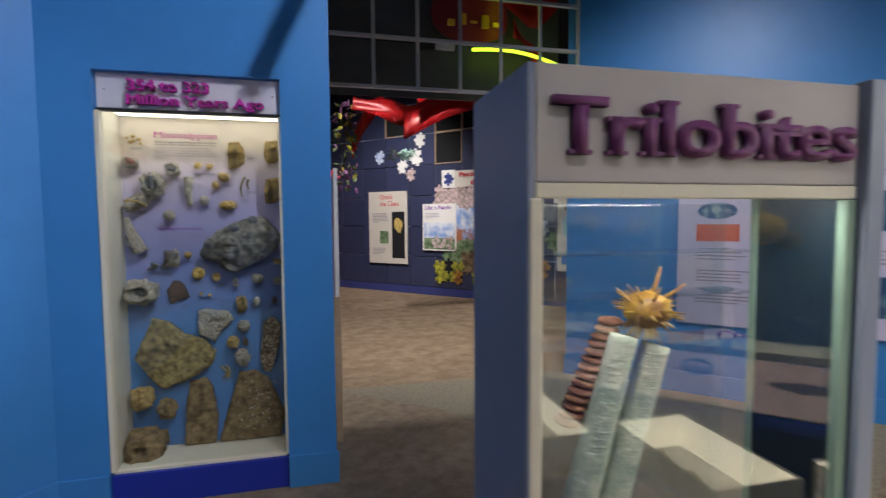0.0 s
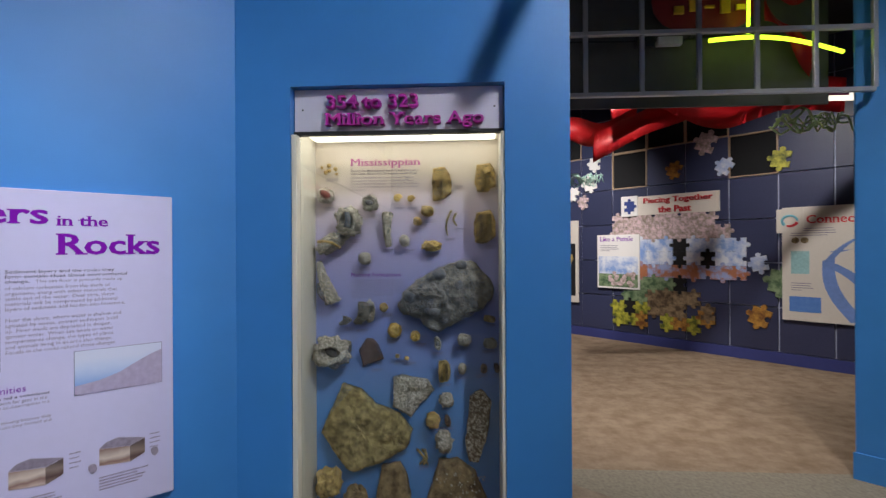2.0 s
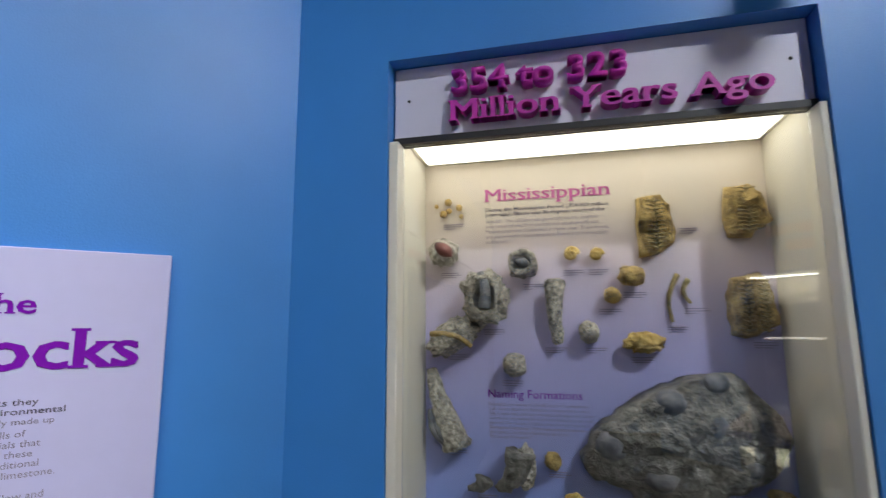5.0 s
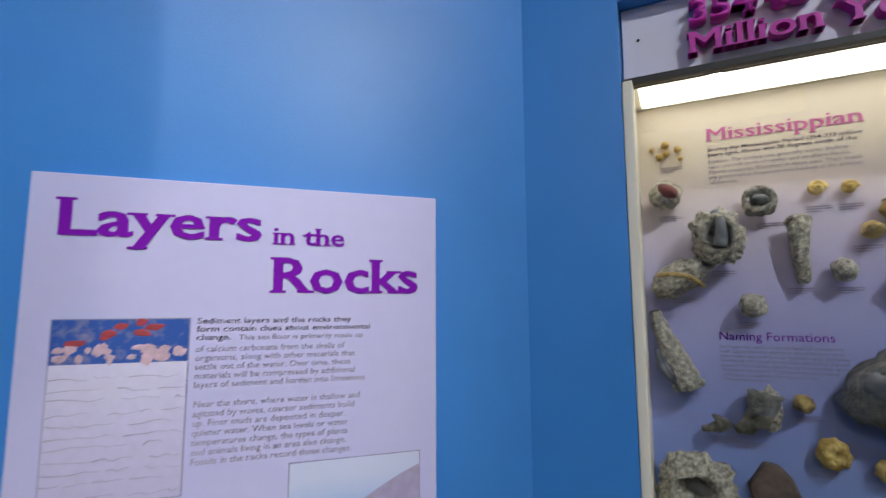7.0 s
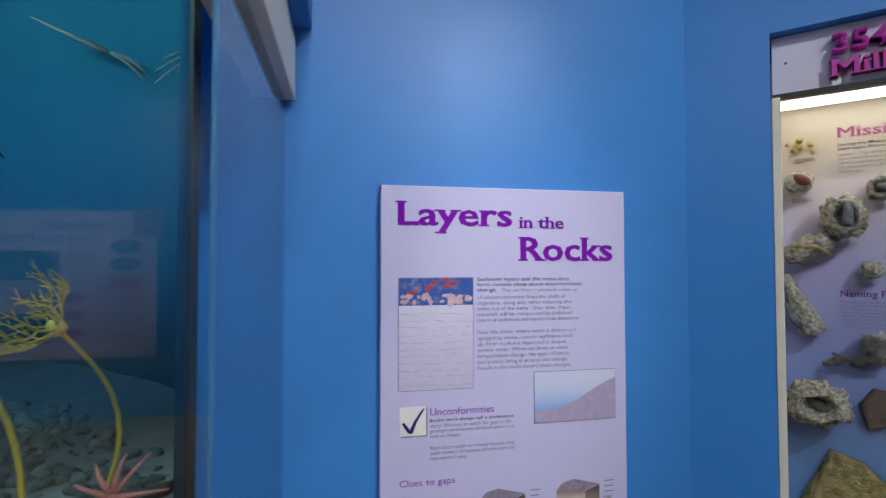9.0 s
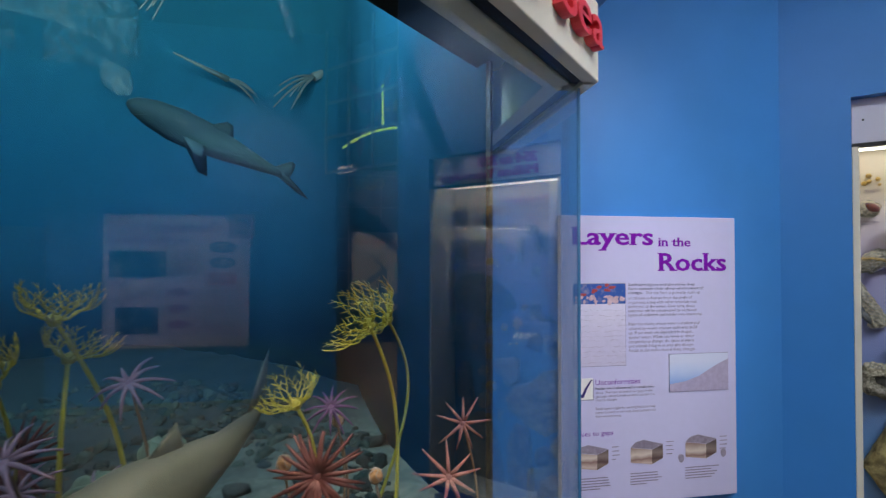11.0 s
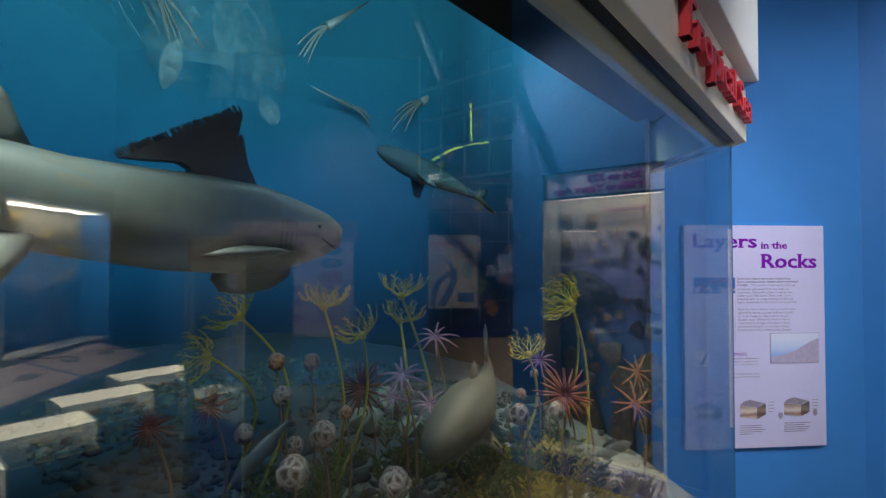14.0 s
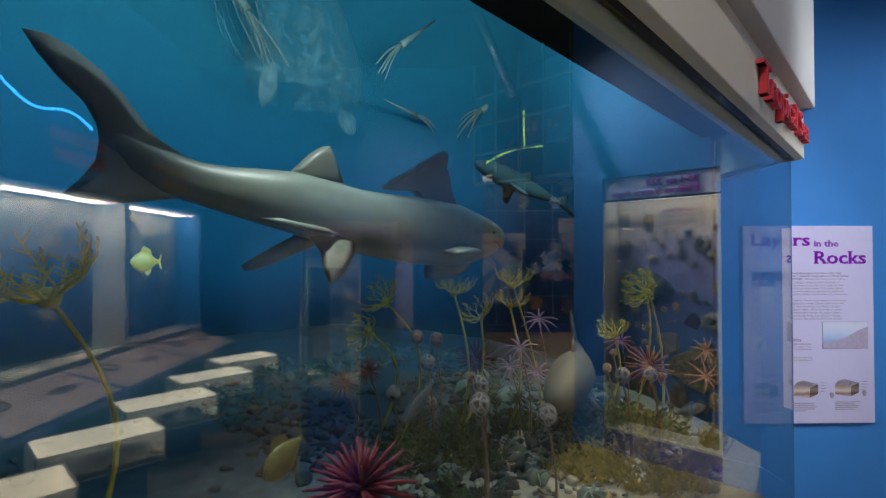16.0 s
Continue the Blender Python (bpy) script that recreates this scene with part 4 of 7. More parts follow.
    if kind in ("block", "slab_tan"):
        # feather-like stems with side arms in relief
        y, second = 3.108 - 0.040, M_OLIVE
        for c in ((-0.17, 0.2) if kind == "block" else (0.0,)):
            tube(bm, [(x + c * w, y + 0.003, z - h * 0.42), (x + c * w + 0.003, y, z), (x + c * w, y + 0.003, z + h * 0.42)], 0.004, 0.003, 6)
            for i in range(12):
                b = z - h * 0.40 + h * 0.068 * i
                for s in (-1, 1):
                    e = w * (0.13 if kind == "block" else 0.22)
                    tube(bm, [(x + c * w, y, b), (x + c * w + s * e * 0.6, y - 0.003, b + 0.003), (x + c * w + s * e, y + 0.003, b + 0.005)], 0.0030, 0.0016, 5)
    elif kind == "pale_long" and w > h:
        second = M_TAN
        tube(bm, bend((x - w * 0.36, front + 0.004, z + h * 0.06), (x + w * 0.36, front + 0.006, z - h * 0.36), (0.01, -0.012, h * 0.16), 12), 0.007, 0.006, 8)
    elif kind == "grey_long":
        second = M_SLATE
        for k in range(3):
            tube(bm, bend((x - w * (0.40 - 0.10 * k), 3.065, z - h * (0.02 + 0.03 * k)), (x + w * (0.10 + 0.14 * k), 3.055, z - h * 0.44), (-w * 0.12, -0.014, -h * 0.03), 10), w * 0.07, w * 0.10, 8)
    elif kind == "hollow":
        second = M_SLATE
        if h > w:
            tube(bm, bend((x + w * 0.02, front + 0.015, z - h * 0.2), (x - w * 0.05, front + 0.01, z + h * 0.46), (w * 0.08, -0.004, 0), 9), w * 0.15, w * 0.08, 10)
        else:
            lump(w * 0.44, 0.03, h * 0.30, seed + 3, 0.2, 2, 3, m=Matrix.Translation((x, front + 0.055, z)) @ pose(0, 0, 0, 0, 30, 0), bm=bm)
    elif kind == "cup":
        second = M_SLATE
        lump(w * 0.5, 0.03, h * 0.34, seed + 3, 0.15, 2, 3, m=Matrix.Translation((x, front + 0.012, z)) @ pose(0, 0, 0, 0, 14, 0), bm=bm)
    elif kind == "red_shell":
        second = M_REDSHELL
        lump(w * 0.74, 0.045, h * 0.50, seed + 3, 0.08, 2, 3, m=Matrix.Translation((x + w * 0.08, front + 0.006, z + h * 0.06)) @ pose(0, 0, 0, 0, 32, 0), bm=bm)
    elif kind == "horn" and h > w:
        second = M_PALE
        lump(w * 0.55, 0.05, h * 0.7, seed + 3, 0.3, 2.4, 3, m=Matrix.Translation((x + w * 0.36, 3.08, z + h * 0.02)), bm=bm)
    if second:
        bm.faces.ensure_lookup_table()
        for f in bm.faces[n:]:
            f.material_index = 1
        ob = link("fossil", bm, material, True)
        ob.data.materials.append(second)
        return tagged(ob, label, "fossil", "fossils mounted in the case")
    return tagged(link("fossil", bm, material, True), label, "fossil", "fossils mounted in the case")


rng = random.Random(11)
for i, (kind, x, z, w, h) in enumerate(SMALL + LOWER + LARGE):
    fossil(kind, x, z, w, h, i + 1)
    if kind not in ("slab_tan", "hollow_brown"):
        bars("caption", case, F, x - 0.03 + rng.uniform(-0.01, 0.03), z - h / 2 - 0.012, 0.06, 3, 0.006, 0.0018, M_GREYINK, i)
    else:
        bars("caption", case, F, x + w * 0.65, z - 0.01, 0.045, 3, 0.006, 0.0018, M_GREYINK, i)


def flat_fossil(label, material, pts, d, seed, knobs, rough=0.014):
    bm = slab([Vector(q) for q in pts], d, seed, Matrix.Translation((0, 3.109, 0)), rough, knobs=knobs)
    return tagged(link("fossil_slab", bm, material, True), label, "fossil", "fossils mounted in the case")


flat_fossil("large tan slab crowded with shell fossils", M_OLIVE, ((-1.085, 0.73), (-1.03, 0.86), (-0.985, 0.955), (-0.9, 0.93), (-0.83, 0.86), (-0.72, 0.82), (-0.655, 0.74), (-0.68, 0.66), (-0.80, 0.59), (-0.93, 0.545), (-1.0, 0.60)), 0.06, 3, 26)
flat_fossil("pale grey fossil slab", M_PALE, ((-0.745, 0.985), (-0.70, 1.0), (-0.58, 0.975), (-0.55, 0.93), (-0.62, 0.86), (-0.66, 0.80), (-0.745, 0.85)), 0.035, 5, 5)
flat_fossil("tall narrow speckled crinoid slab", M_SPECK, ((-0.385, 0.90), (-0.33, 0.935), (-0.285, 0.88), (-0.30, 0.75), (-0.345, 0.60), (-0.39, 0.60), (-0.405, 0.70)), 0.05, 8, 14)
flat_fossil("tall brown fossil slab with a rounded top", M_BROWN, ((-0.84, 0.19), (-0.67, 0.19), (-0.655, 0.35), (-0.68, 0.52), (-0.715, 0.585), (-0.80, 0.575), (-0.825, 0.45)), 0.045, 9, 0, 0.008)
flat_fossil("large brown wedge slab studded with pale fossils", M_BROWN, ((-0.65, 0.192), (-0.30, 0.192), (-0.27, 0.33), (-0.36, 0.55), (-0.44, 0.61), (-0.53, 0.605), (-0.58, 0.45)), 0.05, 10, 0, 0.012)
bm = bmesh.new()
for i in range(90):
    x, z = rng.gauss(-0.41, 0.06), rng.uniform(0.26, 0.56)
    if -0.56 < x < -0.30:
        s = rng.uniform(0.005, 0.012)
        lump(s, s, s, i, 0.2, 2, 1, m=Matrix.Translation((x, 3.05, z)), bm=bm)
o = tagged(link("pale_fossil_bits", bm, M_PALE, True), "pale fossil bits in the brown slab", "fossil", "", "stuff")
ROCK = [Vector(q) for q in ((-0.719, 1.335), (-0.692, 1.390), (-0.627, 1.450), (-0.526, 1.504), (-0.436, 1.534), (-0.376, 1.540), (-0.299, 1.465), (-0.261, 1.403), (-0.282, 1.360), (-0.331, 1.308), (-0.429, 1.260), (-0.529, 1.209), (-0.579, 1.222), (-0.618, 1.271), (-0.689, 1.290))]
bm = slab(ROCK, 0.085, 23, Matrix.Translation((0, 3.108, 0)), 0.016, knobs=34)
for v in bm.verts:
    v.co += Vector((noise.noise(v.co * 42), noise.noise(v.co * 70 + Vector((3, 1, 7))), noise.noise(v.co * 50 + Vector((8, 5, 1))))) * 0.010
    c = min(1.0, ((v.co.x + 0.50) ** 2 / 0.05 + (v.co.z - 1.39) ** 2 / 0.016))
    if v.co.y < 3.06:
        v.co.y -= 0.035 * (1 - c)
n = len(bm.faces)
for x, z, s in ((-0.435, 1.425, 0.075), (-0.52, 1.475, 0.07), (-0.645, 1.375, 0.085), (-0.55, 1.315, 0.075), (-0.42, 1.52, 0.055), (-0.365, 1.345, 0.06), (-0.335, 1.45, 0.045), (-0.60, 1.42, 0.05), (-0.50, 1.27, 0.04), (-0.60, 1.33, 0.035)):
    lump(s, s * 0.8, s * 0.86, int(x * -100), 0.10, 2.5, 3, m=Matrix.Translation((x, 3.000 + 0.16 * ((x + 0.5) ** 2 + (z - 1.39) ** 2) ** 0.5, z)), bm=bm)
bm.faces.ensure_lookup_table()
for f in bm.faces[n:]:
    f.material_index = 1
tagged(link("fossil_rock", bm, M_ROCK, True), "big grey rock crowded with fossil shells", "fossil", "fossils mounted in the case").data.materials.append(M_SLATE)

# ---- trilobite case ----
X0, X1, Y0, Y1 = 0.295, 0.947, 0.69, 0.965
tc = thing("trilobite_case", "free-standing grey case with a glass front and raised letters", "display case")
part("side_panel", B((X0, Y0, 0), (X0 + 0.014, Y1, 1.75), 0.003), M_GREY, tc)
part("side_post", B((X1 - 0.010, Y0 - 0.02, 0), (X1 + 0.03, Y0 + 0.016, 1.757), 0.004), M_GREY, tc)
part("side_post", B((X1 - 0.014, Y1 - 0.069, 0), (X1 + 0.012, Y1 - 0.052, 1.757), 0.003), M_GREENEDGE, tc)
part("side_panel", B((X1 - 0.009, Y0 + 0.017, 0.756), (X1 - 0.002, Y1 - 0.07, 1.57)), mat("dark_side_glass", (0.012, 0.022, 0.03), 0.06, vary=0.05), tc, "dark glossy closed side")
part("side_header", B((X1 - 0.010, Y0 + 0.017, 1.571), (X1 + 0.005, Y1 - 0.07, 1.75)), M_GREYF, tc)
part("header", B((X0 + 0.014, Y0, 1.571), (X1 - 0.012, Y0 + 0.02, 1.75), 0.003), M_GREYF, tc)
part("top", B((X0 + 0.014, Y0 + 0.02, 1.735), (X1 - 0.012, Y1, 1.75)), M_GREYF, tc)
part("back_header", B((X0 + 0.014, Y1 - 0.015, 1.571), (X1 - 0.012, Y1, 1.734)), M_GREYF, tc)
part("rail", B((X0 + 0.014, Y0 - 0.002, 1.547), (X1 - 0.012, Y0 + 0.02, 1.570), 0.002), M_CREAM, tc)
part("light_tube", B((X0 + 0.03, Y0 + 0.026, 1.553), (X1 - 0.03, Y0 + 0.04, 1.565)), M_TUBE, tc, "glowing strip lamp")
part("front_post", B((X0 + 0.004, Y0 - 0.004, 0.3), (X0 + 0.026, Y0 + 0.016, 1.546), 0.003), M_CREAM, tc)
part("front_post", B((X1 - 0.034, Y0 - 0.004, 0.3), (X1 - 0.013, Y0 + 0.016, 1.546), 0.003), M_GREENEDGE, tc, "green-edged glass corner")
part("base", B((X0 + 0.014, Y0 + 0.003, 0), (X1 - 0.012, Y1, 0.74), 0.004), M_DEEP, tc)
part("deck", B((X0 + 0.02, Y0 + 0.02, 0.741), (X1 - 0.03, Y1 - 0.012, 0.752)), M_GREYF, tc)
for y in (Y0 + 0.004, Y1 - 0.008):
    g = part("pane", B((X0 + 0.027, y, 0.755), (X1 - 0.035, y + 0.005, 1.546)), M_GLASS, tc)
    g.visible_shadow = False
for z in (1.44, 1.35, 1.25):
    g = part("glass_shelf", B((X0 + 0.03, Y1 - 0.09, z), (X1 - 0.04, Y1 - 0.01, z + 0.004)), M_GLASS, tc)
    g.visible_shadow = False
raised("Trilobites", tc, Matrix.Translation((0, Y0, 0)), 0.334, 1.612, 0.58, 0.088, M_PLUM, 0.012, 0.012)
# spiny model on pale columns
bm = bmesh.new()
for x0, x1, r, top in ((0.455, 0.553, 0.034, 1.29), (0.525, 0.623, 0.034, 1.268)):
    pts = [(x0 + (x1 - x0) * ((z - 0.95) / (top - 0.95) if z > 0.95 else 0.25 * (z - 0.95)), Y0 + 0.13, z) for z in [0.752 + i * (top - 0.752) / 40 for i in range(41)]]
    tube(bm, pts, r, r * 0.78, 14)
    for i, q in enumerate(pts[1:-1]):
        lump(r * (2.16 - 0.46 * i / 40), r * (2.16 - 0.46 * i / 40), 0.010, i, 0.04, 2, 2, m=Matrix.Translation(q), bm=bm)
tagged(link("coral_column", bm, M_PALEGREEN, True), "pale green ringed twin columns under the trilobite", "model")
HC = Vector((0.602, Y0 + 0.13, 1.335))
bm = lump(0.095, 0.08, 0.075, 4, 0.15, 3, 3, m=Matrix.Translation(HC))
rng = random.Random(12)
for i in range(80):
    a, b = rng.uniform(0, 6.28), rng.uniform(-1.3, 0.9)
    d = Vector((math.cos(a) * math.cos(b), math.sin(a) * math.cos(b), math.sin(b)))
    tube(bm, [HC + d * 0.03, HC + d * 0.042, HC + d * rng.uniform(0.052, 0.075)], 0.004, 0.0012, 5)
for e in ((0.03, 0.0, 0.085), (0.085, 0.0, 0.05)):
    tube(bm, [HC, HC + Vector(e) * 0.6, HC + Vector(e)], 0.006, 0.002, 6)
tagged(link("trilobite_model", bm, M_AMBER, True), "amber spiny trilobite model on the columns", "model")
bm = bmesh.new()
for i in range(14):
    lump(0.05, 0.06, 0.018, i, 0.1, 2, 2, m=Matrix.Translation((0.548 - 0.007 * i, Y0 + 0.17, 1.31 - 0.015 * i)), bm=bm)
tagged(link("segmented_model", bm, M_TRIBODY, True), "red brown segmented body behind the columns", "model")

# ---- bar grid over the passage ----
gr = thing("bar_grid", "silver bar grid over the passage", "grid")
for i in range(7):
    x = 0.404 + 0.372 * (i - 1)
    part("upright", B((x - 0.015, 4.125, 2.635), (x + 0.015, 4.15, CEIL - 0.001), 0.003), M_STEEL, gr)
for z in (2.62, 3.03, 3.43, 3.83):
    part("crossbar", B((0.03, 4.12, z - 0.015), (2.26, 4.155, z + 0.015), 0.003), M_STEEL, gr)
bx = thing("power_box", "white power box with a black cable on the dark ceiling", "power box")
part("box", B((1.02, 4.5, 3.10), (1.2, 4.56, 3.16), 0.006), M_WHITE, bx)
part("clip", B((0.86, 4.5, 3.09), (1.0, 4.56, 3.17), 0.006), M_DARK, bx)
bm = tube(bmesh.new(), bend((0.2, 4.53, 3.15), (2.2, 4.53, 3.2), (0, 0, -0.03), 14), 0.008, 0.008, 6)
tube(bm, bend((1.2, 4.53, 3.13), (1.22, 4.53, 3.2), (0.05, 0, 0), 8), 0.008)
part("cable", bm, M_DARK, bx)
structure("soffit", B((0.06, 4.6, 2.66), (2.3, 4.62, CEIL - 0.01)), mat("dull_black_board", (0.085, 0.085, 0.09), 0.6, vary=0.3, scale=6), "dull black board behind the bar grid", "board")

# ---- tropical sea model behind glass ----
sea = thing("sea_case", "large glass-fronted sea model case with a cream hood", "display case")
g = part("pane", B((-1.7415, -2.9, 0.5), (-1.7385, 1.386, 2.03)), M_GLASS, sea, "front glass pane")
g.visible_shadow = False
SP, n = along((-1.74, 1.392), (-2.252, 1.904))
g = part("pane", B((0, 0.003, 0.5), (n + 0.05, 0.006, 2.03), 0, SP), M_GLASS, sea, "side glass pane")
g.visible_shadow = False
part("fascia", B((-1.722, -2.9, 2.026), (-1.69, 1.375, 2.205), 0.003), M_CREAM, sea, "cream hood fascia")
part("glass_channel", B((-1.752, -2.9, 2.034), (-1.7225, 1.37, 2.06)), M_DARK, sea)
part("inner_strip", B((-1.81, -2.9, 2.028), (-1.7525, 1.36, 2.2), 0.003), M_CREAM, sea)
S2, n2 = along((-1.69, 1.375), (-2.235, 1.92))
part("side_fascia", B((0, 0.0, 2.026), (n2, 0.03, 2.205), 0.003, S2), M_CREAM, sea)
part("side_channel", B((0.04, 0.031, 2.034), (n2, 0.06, 2.06), 0, S2), M_DARK, sea)
part("side_inner_strip", B((0.06, 0.061, 2.028), (n2, 0.11, 2.2), 0.003, S2), M_CREAM, sea)
part("upper_box", B((-1.95, -2.9, 2.236), (-1.655, 1.40, 3.0), 0.004), M_HOOD, sea, "white upper box")
m, n = along((-1.655, 1.402), (-2.25, 1.997))
part("upper_box_return", B((0, 0, 2.236), (n - 0.06, 0.05, 3.0), 0.004, m), M_HOODBLUE, sea, "blue side of the upper box")
part("side_reveal", B((0.02, 0.012, 2.206), (n2, 0.10, 2.235), 0, S2), M_CREAM, sea)
part("reveal", B((-1.93, -2.9, 2.206), (-1.70, 1.36, 2.235)), M_CREAM, sea)
bm = bmesh.new()
box(bm, (-2.125, -2.9, 2.217), (-1.812, 1.62, 2.232))
part("soffit", bm, M_BLACK, sea, "black board inside the hood")
raised("Tropical Sea", sea, pose(-1.69, 0, 0, 0, 0, 90), 0.46, 2.05, 0.88, 0.118, M_RED, 0.02)
part("base", B((-1.80, -2.9, 0), (-1.735, 1.3, 0.5), 0.004), M_BLUE, sea)
part("base_side", B((0, -0.01, 0), (0.72, 0.03, 0.5), 0.004, SP), M_BLUE, sea)
part("pane_post", B((-0.006, 0.001, 0.5), (-0.001, 0.008, 2.026), 0.001, SP), M_GLASSEDGE, sea)
part("backdrop_edge", B((-2.075, 1.535, 0.7), (-2.06, 1.55, 2.216)), M_DARK, sea)

# painted backdrop, a bent wall
bm = bmesh.new()
cp = [Vector(q) for q in ((-2.07, 1.54), (-2.78, 1.90), (-3.6, 2.55), (-4.7, 3.3), (-5.8, 3.1), (-6.5, 1.9), (-6.7, 0.0), (-6.6, -2.0), (-5.9, -3.6), (-1.8, -4.0))]
line = []
for i in range(len(cp) - 1):
    a, b, c, d = cp[max(i - 1, 0)], cp[i], cp[i + 1], cp[min(i + 2, len(cp) - 1)]
    for k in range(10):
        t = k / 10
        line.append(0.5 * ((2 * b) + (c - a) * t + (2 * a - 5 * b + 4 * c - d) * t * t + (3 * b - a - 3 * c + d) * t ** 3))
line.append(cp[-1])
lo = [bm.verts.new((q.x, q.y, 0.2)) for q in line]
hi = [bm.verts.new((q.x, q.y, 5.69)) for q in line]
for i in range(len(line) - 1):
    bm.faces.new((lo[i], lo[i + 1], hi[i + 1], hi[i]))
r = bmesh.ops.solidify(bm, geom=bm.faces[:], thickness=0.02)
bd = structure("backdrop", bm, M_BACKDROP, "painted underwater backdrop, teal above and dark blue below", "backdrop")
bd.data.polygons.foreach_set("use_smooth", [True] * len(bd.data.polygons))


def ground(x, y):
    """Height of the model sea floor."""
    q = Vector((x, y, 0))
    z = 0.80 + 0.05 * noise.noise(q * 1.3) + 0.02 * noise.noise(q * 5) + 0.006 * noise.noise(q * 18)
    z += 0.10 * math.exp(-((x + 2.25) ** 2 + (y - 0.85) ** 2) / 0.18)
    z += 0.06 * math.exp(-((x + 2.4) ** 2 + (y + 0.5) ** 2) / 0.3)
    return z


bm = bmesh.new()
NX, NY = 110, 150
rows = []
for i in range(NX):
    row = []
    for j in range(NY):
        u, v = i / (NX - 1), j / (NY - 1)
        y = -3.0 + 5.6 * v
        edge = -1.765 if y < 0.85 else (-1.765 - (y - 0.85) * 0.16 if y < 1.28 else -1.834 - (y - 1.28) * 1.0)
        x = edge - 4.7 * u ** 1.7
        row.append(bm.verts.new((x, y, ground(x, y) - (0.03 if i == 0 else 0.0))))
    rows.append(row)
for i in range(NX - 1):
    for j in range(NY - 1):
        bm.faces.new((rows[i][j], rows[i][j + 1], rows[i + 1][j + 1], rows[i + 1][j]))
rim = [bm.verts.new((q.co.x, q.co.y, 0.5)) for q in rows[0]]
for j in range(NY - 1):
    bm.faces.new((rim[j], rim[j + 1], rows[0][j + 1], rows[0][j]))
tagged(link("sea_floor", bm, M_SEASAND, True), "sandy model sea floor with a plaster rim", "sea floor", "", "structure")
structure("sea_floor_base", B((-6.9, -3.9, 0.3), (-1.85, 1.2, 0.5)), M_NAVY, "dark base under the model sea floor", "base")

rng = random.Random(5)
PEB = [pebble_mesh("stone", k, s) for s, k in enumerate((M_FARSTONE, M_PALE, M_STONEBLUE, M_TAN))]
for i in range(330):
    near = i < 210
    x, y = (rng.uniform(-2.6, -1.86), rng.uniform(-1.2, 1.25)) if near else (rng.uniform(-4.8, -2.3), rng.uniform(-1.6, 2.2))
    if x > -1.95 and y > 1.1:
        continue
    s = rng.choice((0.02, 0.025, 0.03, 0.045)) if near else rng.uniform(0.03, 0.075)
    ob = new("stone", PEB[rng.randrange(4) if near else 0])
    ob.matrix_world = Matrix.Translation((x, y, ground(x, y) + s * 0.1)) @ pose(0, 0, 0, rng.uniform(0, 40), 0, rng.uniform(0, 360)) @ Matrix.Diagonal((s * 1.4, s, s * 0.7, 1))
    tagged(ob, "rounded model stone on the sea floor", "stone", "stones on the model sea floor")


def rubble(name, label, material, count, seed, spot_of, lo, hi):
    """Countless small stones, half sunk in the sea floor, as one mesh."""
    rng = random.Random(seed)
    ico = bmesh.new()
    bmesh.ops.create_icosphere(ico, subdivisions=2, radius=1)
    base = [v.co.copy() for v in ico.verts]
    tris = [[v.index for v in f.verts] for f in ico.faces]
    ico.free()
    shapes = [[p * (1 + 0.75 * noise.noise(p * 1.7 + Vector((k * 5, k, 2)))) for p in base] for k in range(6)]
    verts, faces = [], []
    for i in range(count):
        x, y = spot_of(rng)
        s = lo + (hi - lo) * rng.random() ** 2.2
        m = Matrix.Translation((x, y, ground(x, y) + s * 0.15)) @ pose(0, 0, 0, rng.uniform(-40, 40), rng.uniform(-40, 40), rng.uniform(0, 360)) @ Matrix.Diagonal((s * rng.uniform(0.8, 1.5), s, s * rng.uniform(0.5, 0.9), 1))
        n = len(verts)
        verts += [m @ p for p in shapes[rng.randrange(6)]]
        faces += [[n + q for q in f] for f in tris]
    me = bpy.data.meshes.new(name)
    me.from_pydata(verts, [], faces)
    me.polygons.foreach_set("use_smooth", [True] * len(faces))
    me.materials.append(material)
    tagged(new(name, me), label, "rubble", "", "stuff")


def mixed(name, stops):
    """Stones of several colours, one to each loose piece, with a fine grain."""
    m = two_tone(name, stops[0], stops[-1], 40, 0.9, 0.5)
    nt = m.node_tree
    g, r, mx, n = nt.nodes.new("ShaderNodeNewGeometry"), nt.nodes.new("ShaderNodeValToRGB"), nt.nodes.new("ShaderNodeHueSaturation"), nt.nodes.new("ShaderNodeTexNoise")
    el = r.color_ramp.elements
    while len(el) < len(stops):
        el.new(0.5)
    for i, (e, c) in enumerate(zip(el, stops)):
        e.position, e.color = i / (len(stops) - 1), (*c, 1)
    n.inputs["Scale"].default_value, n.inputs["Detail"].default_value = 70, 5
    k = nt.nodes.new("ShaderNodeMapRange")
    k.inputs["To Min"].default_value, k.inputs["To Max"].default_value = 0.4, 1.6
    nt.links.new(g.outputs["Random Per Island"], r.inputs["Fac"])
    nt.links.new(r.outputs[0], mx.inputs["Color"])
    nt.links.new(n.outputs["Fac"], k.inputs["Value"])
    nt.links.new(k.outputs[0], mx.inputs["Value"])
    nt.links.new(mx.outputs[0], nt.nodes["Principled BSDF"].inputs["Base Color"])
    return m


def near_rim(rng):
    while True:
        x, y = rng.uniform(-2.75, -1.84), 1.25 - 1.7 * rng.random() ** 1.4
        if x < -1.86 - 0.25 * max(0, y - 0.75) and noise.noise(Vector((x * 4, y * 4, 3))) > -0.25:
            return x, y


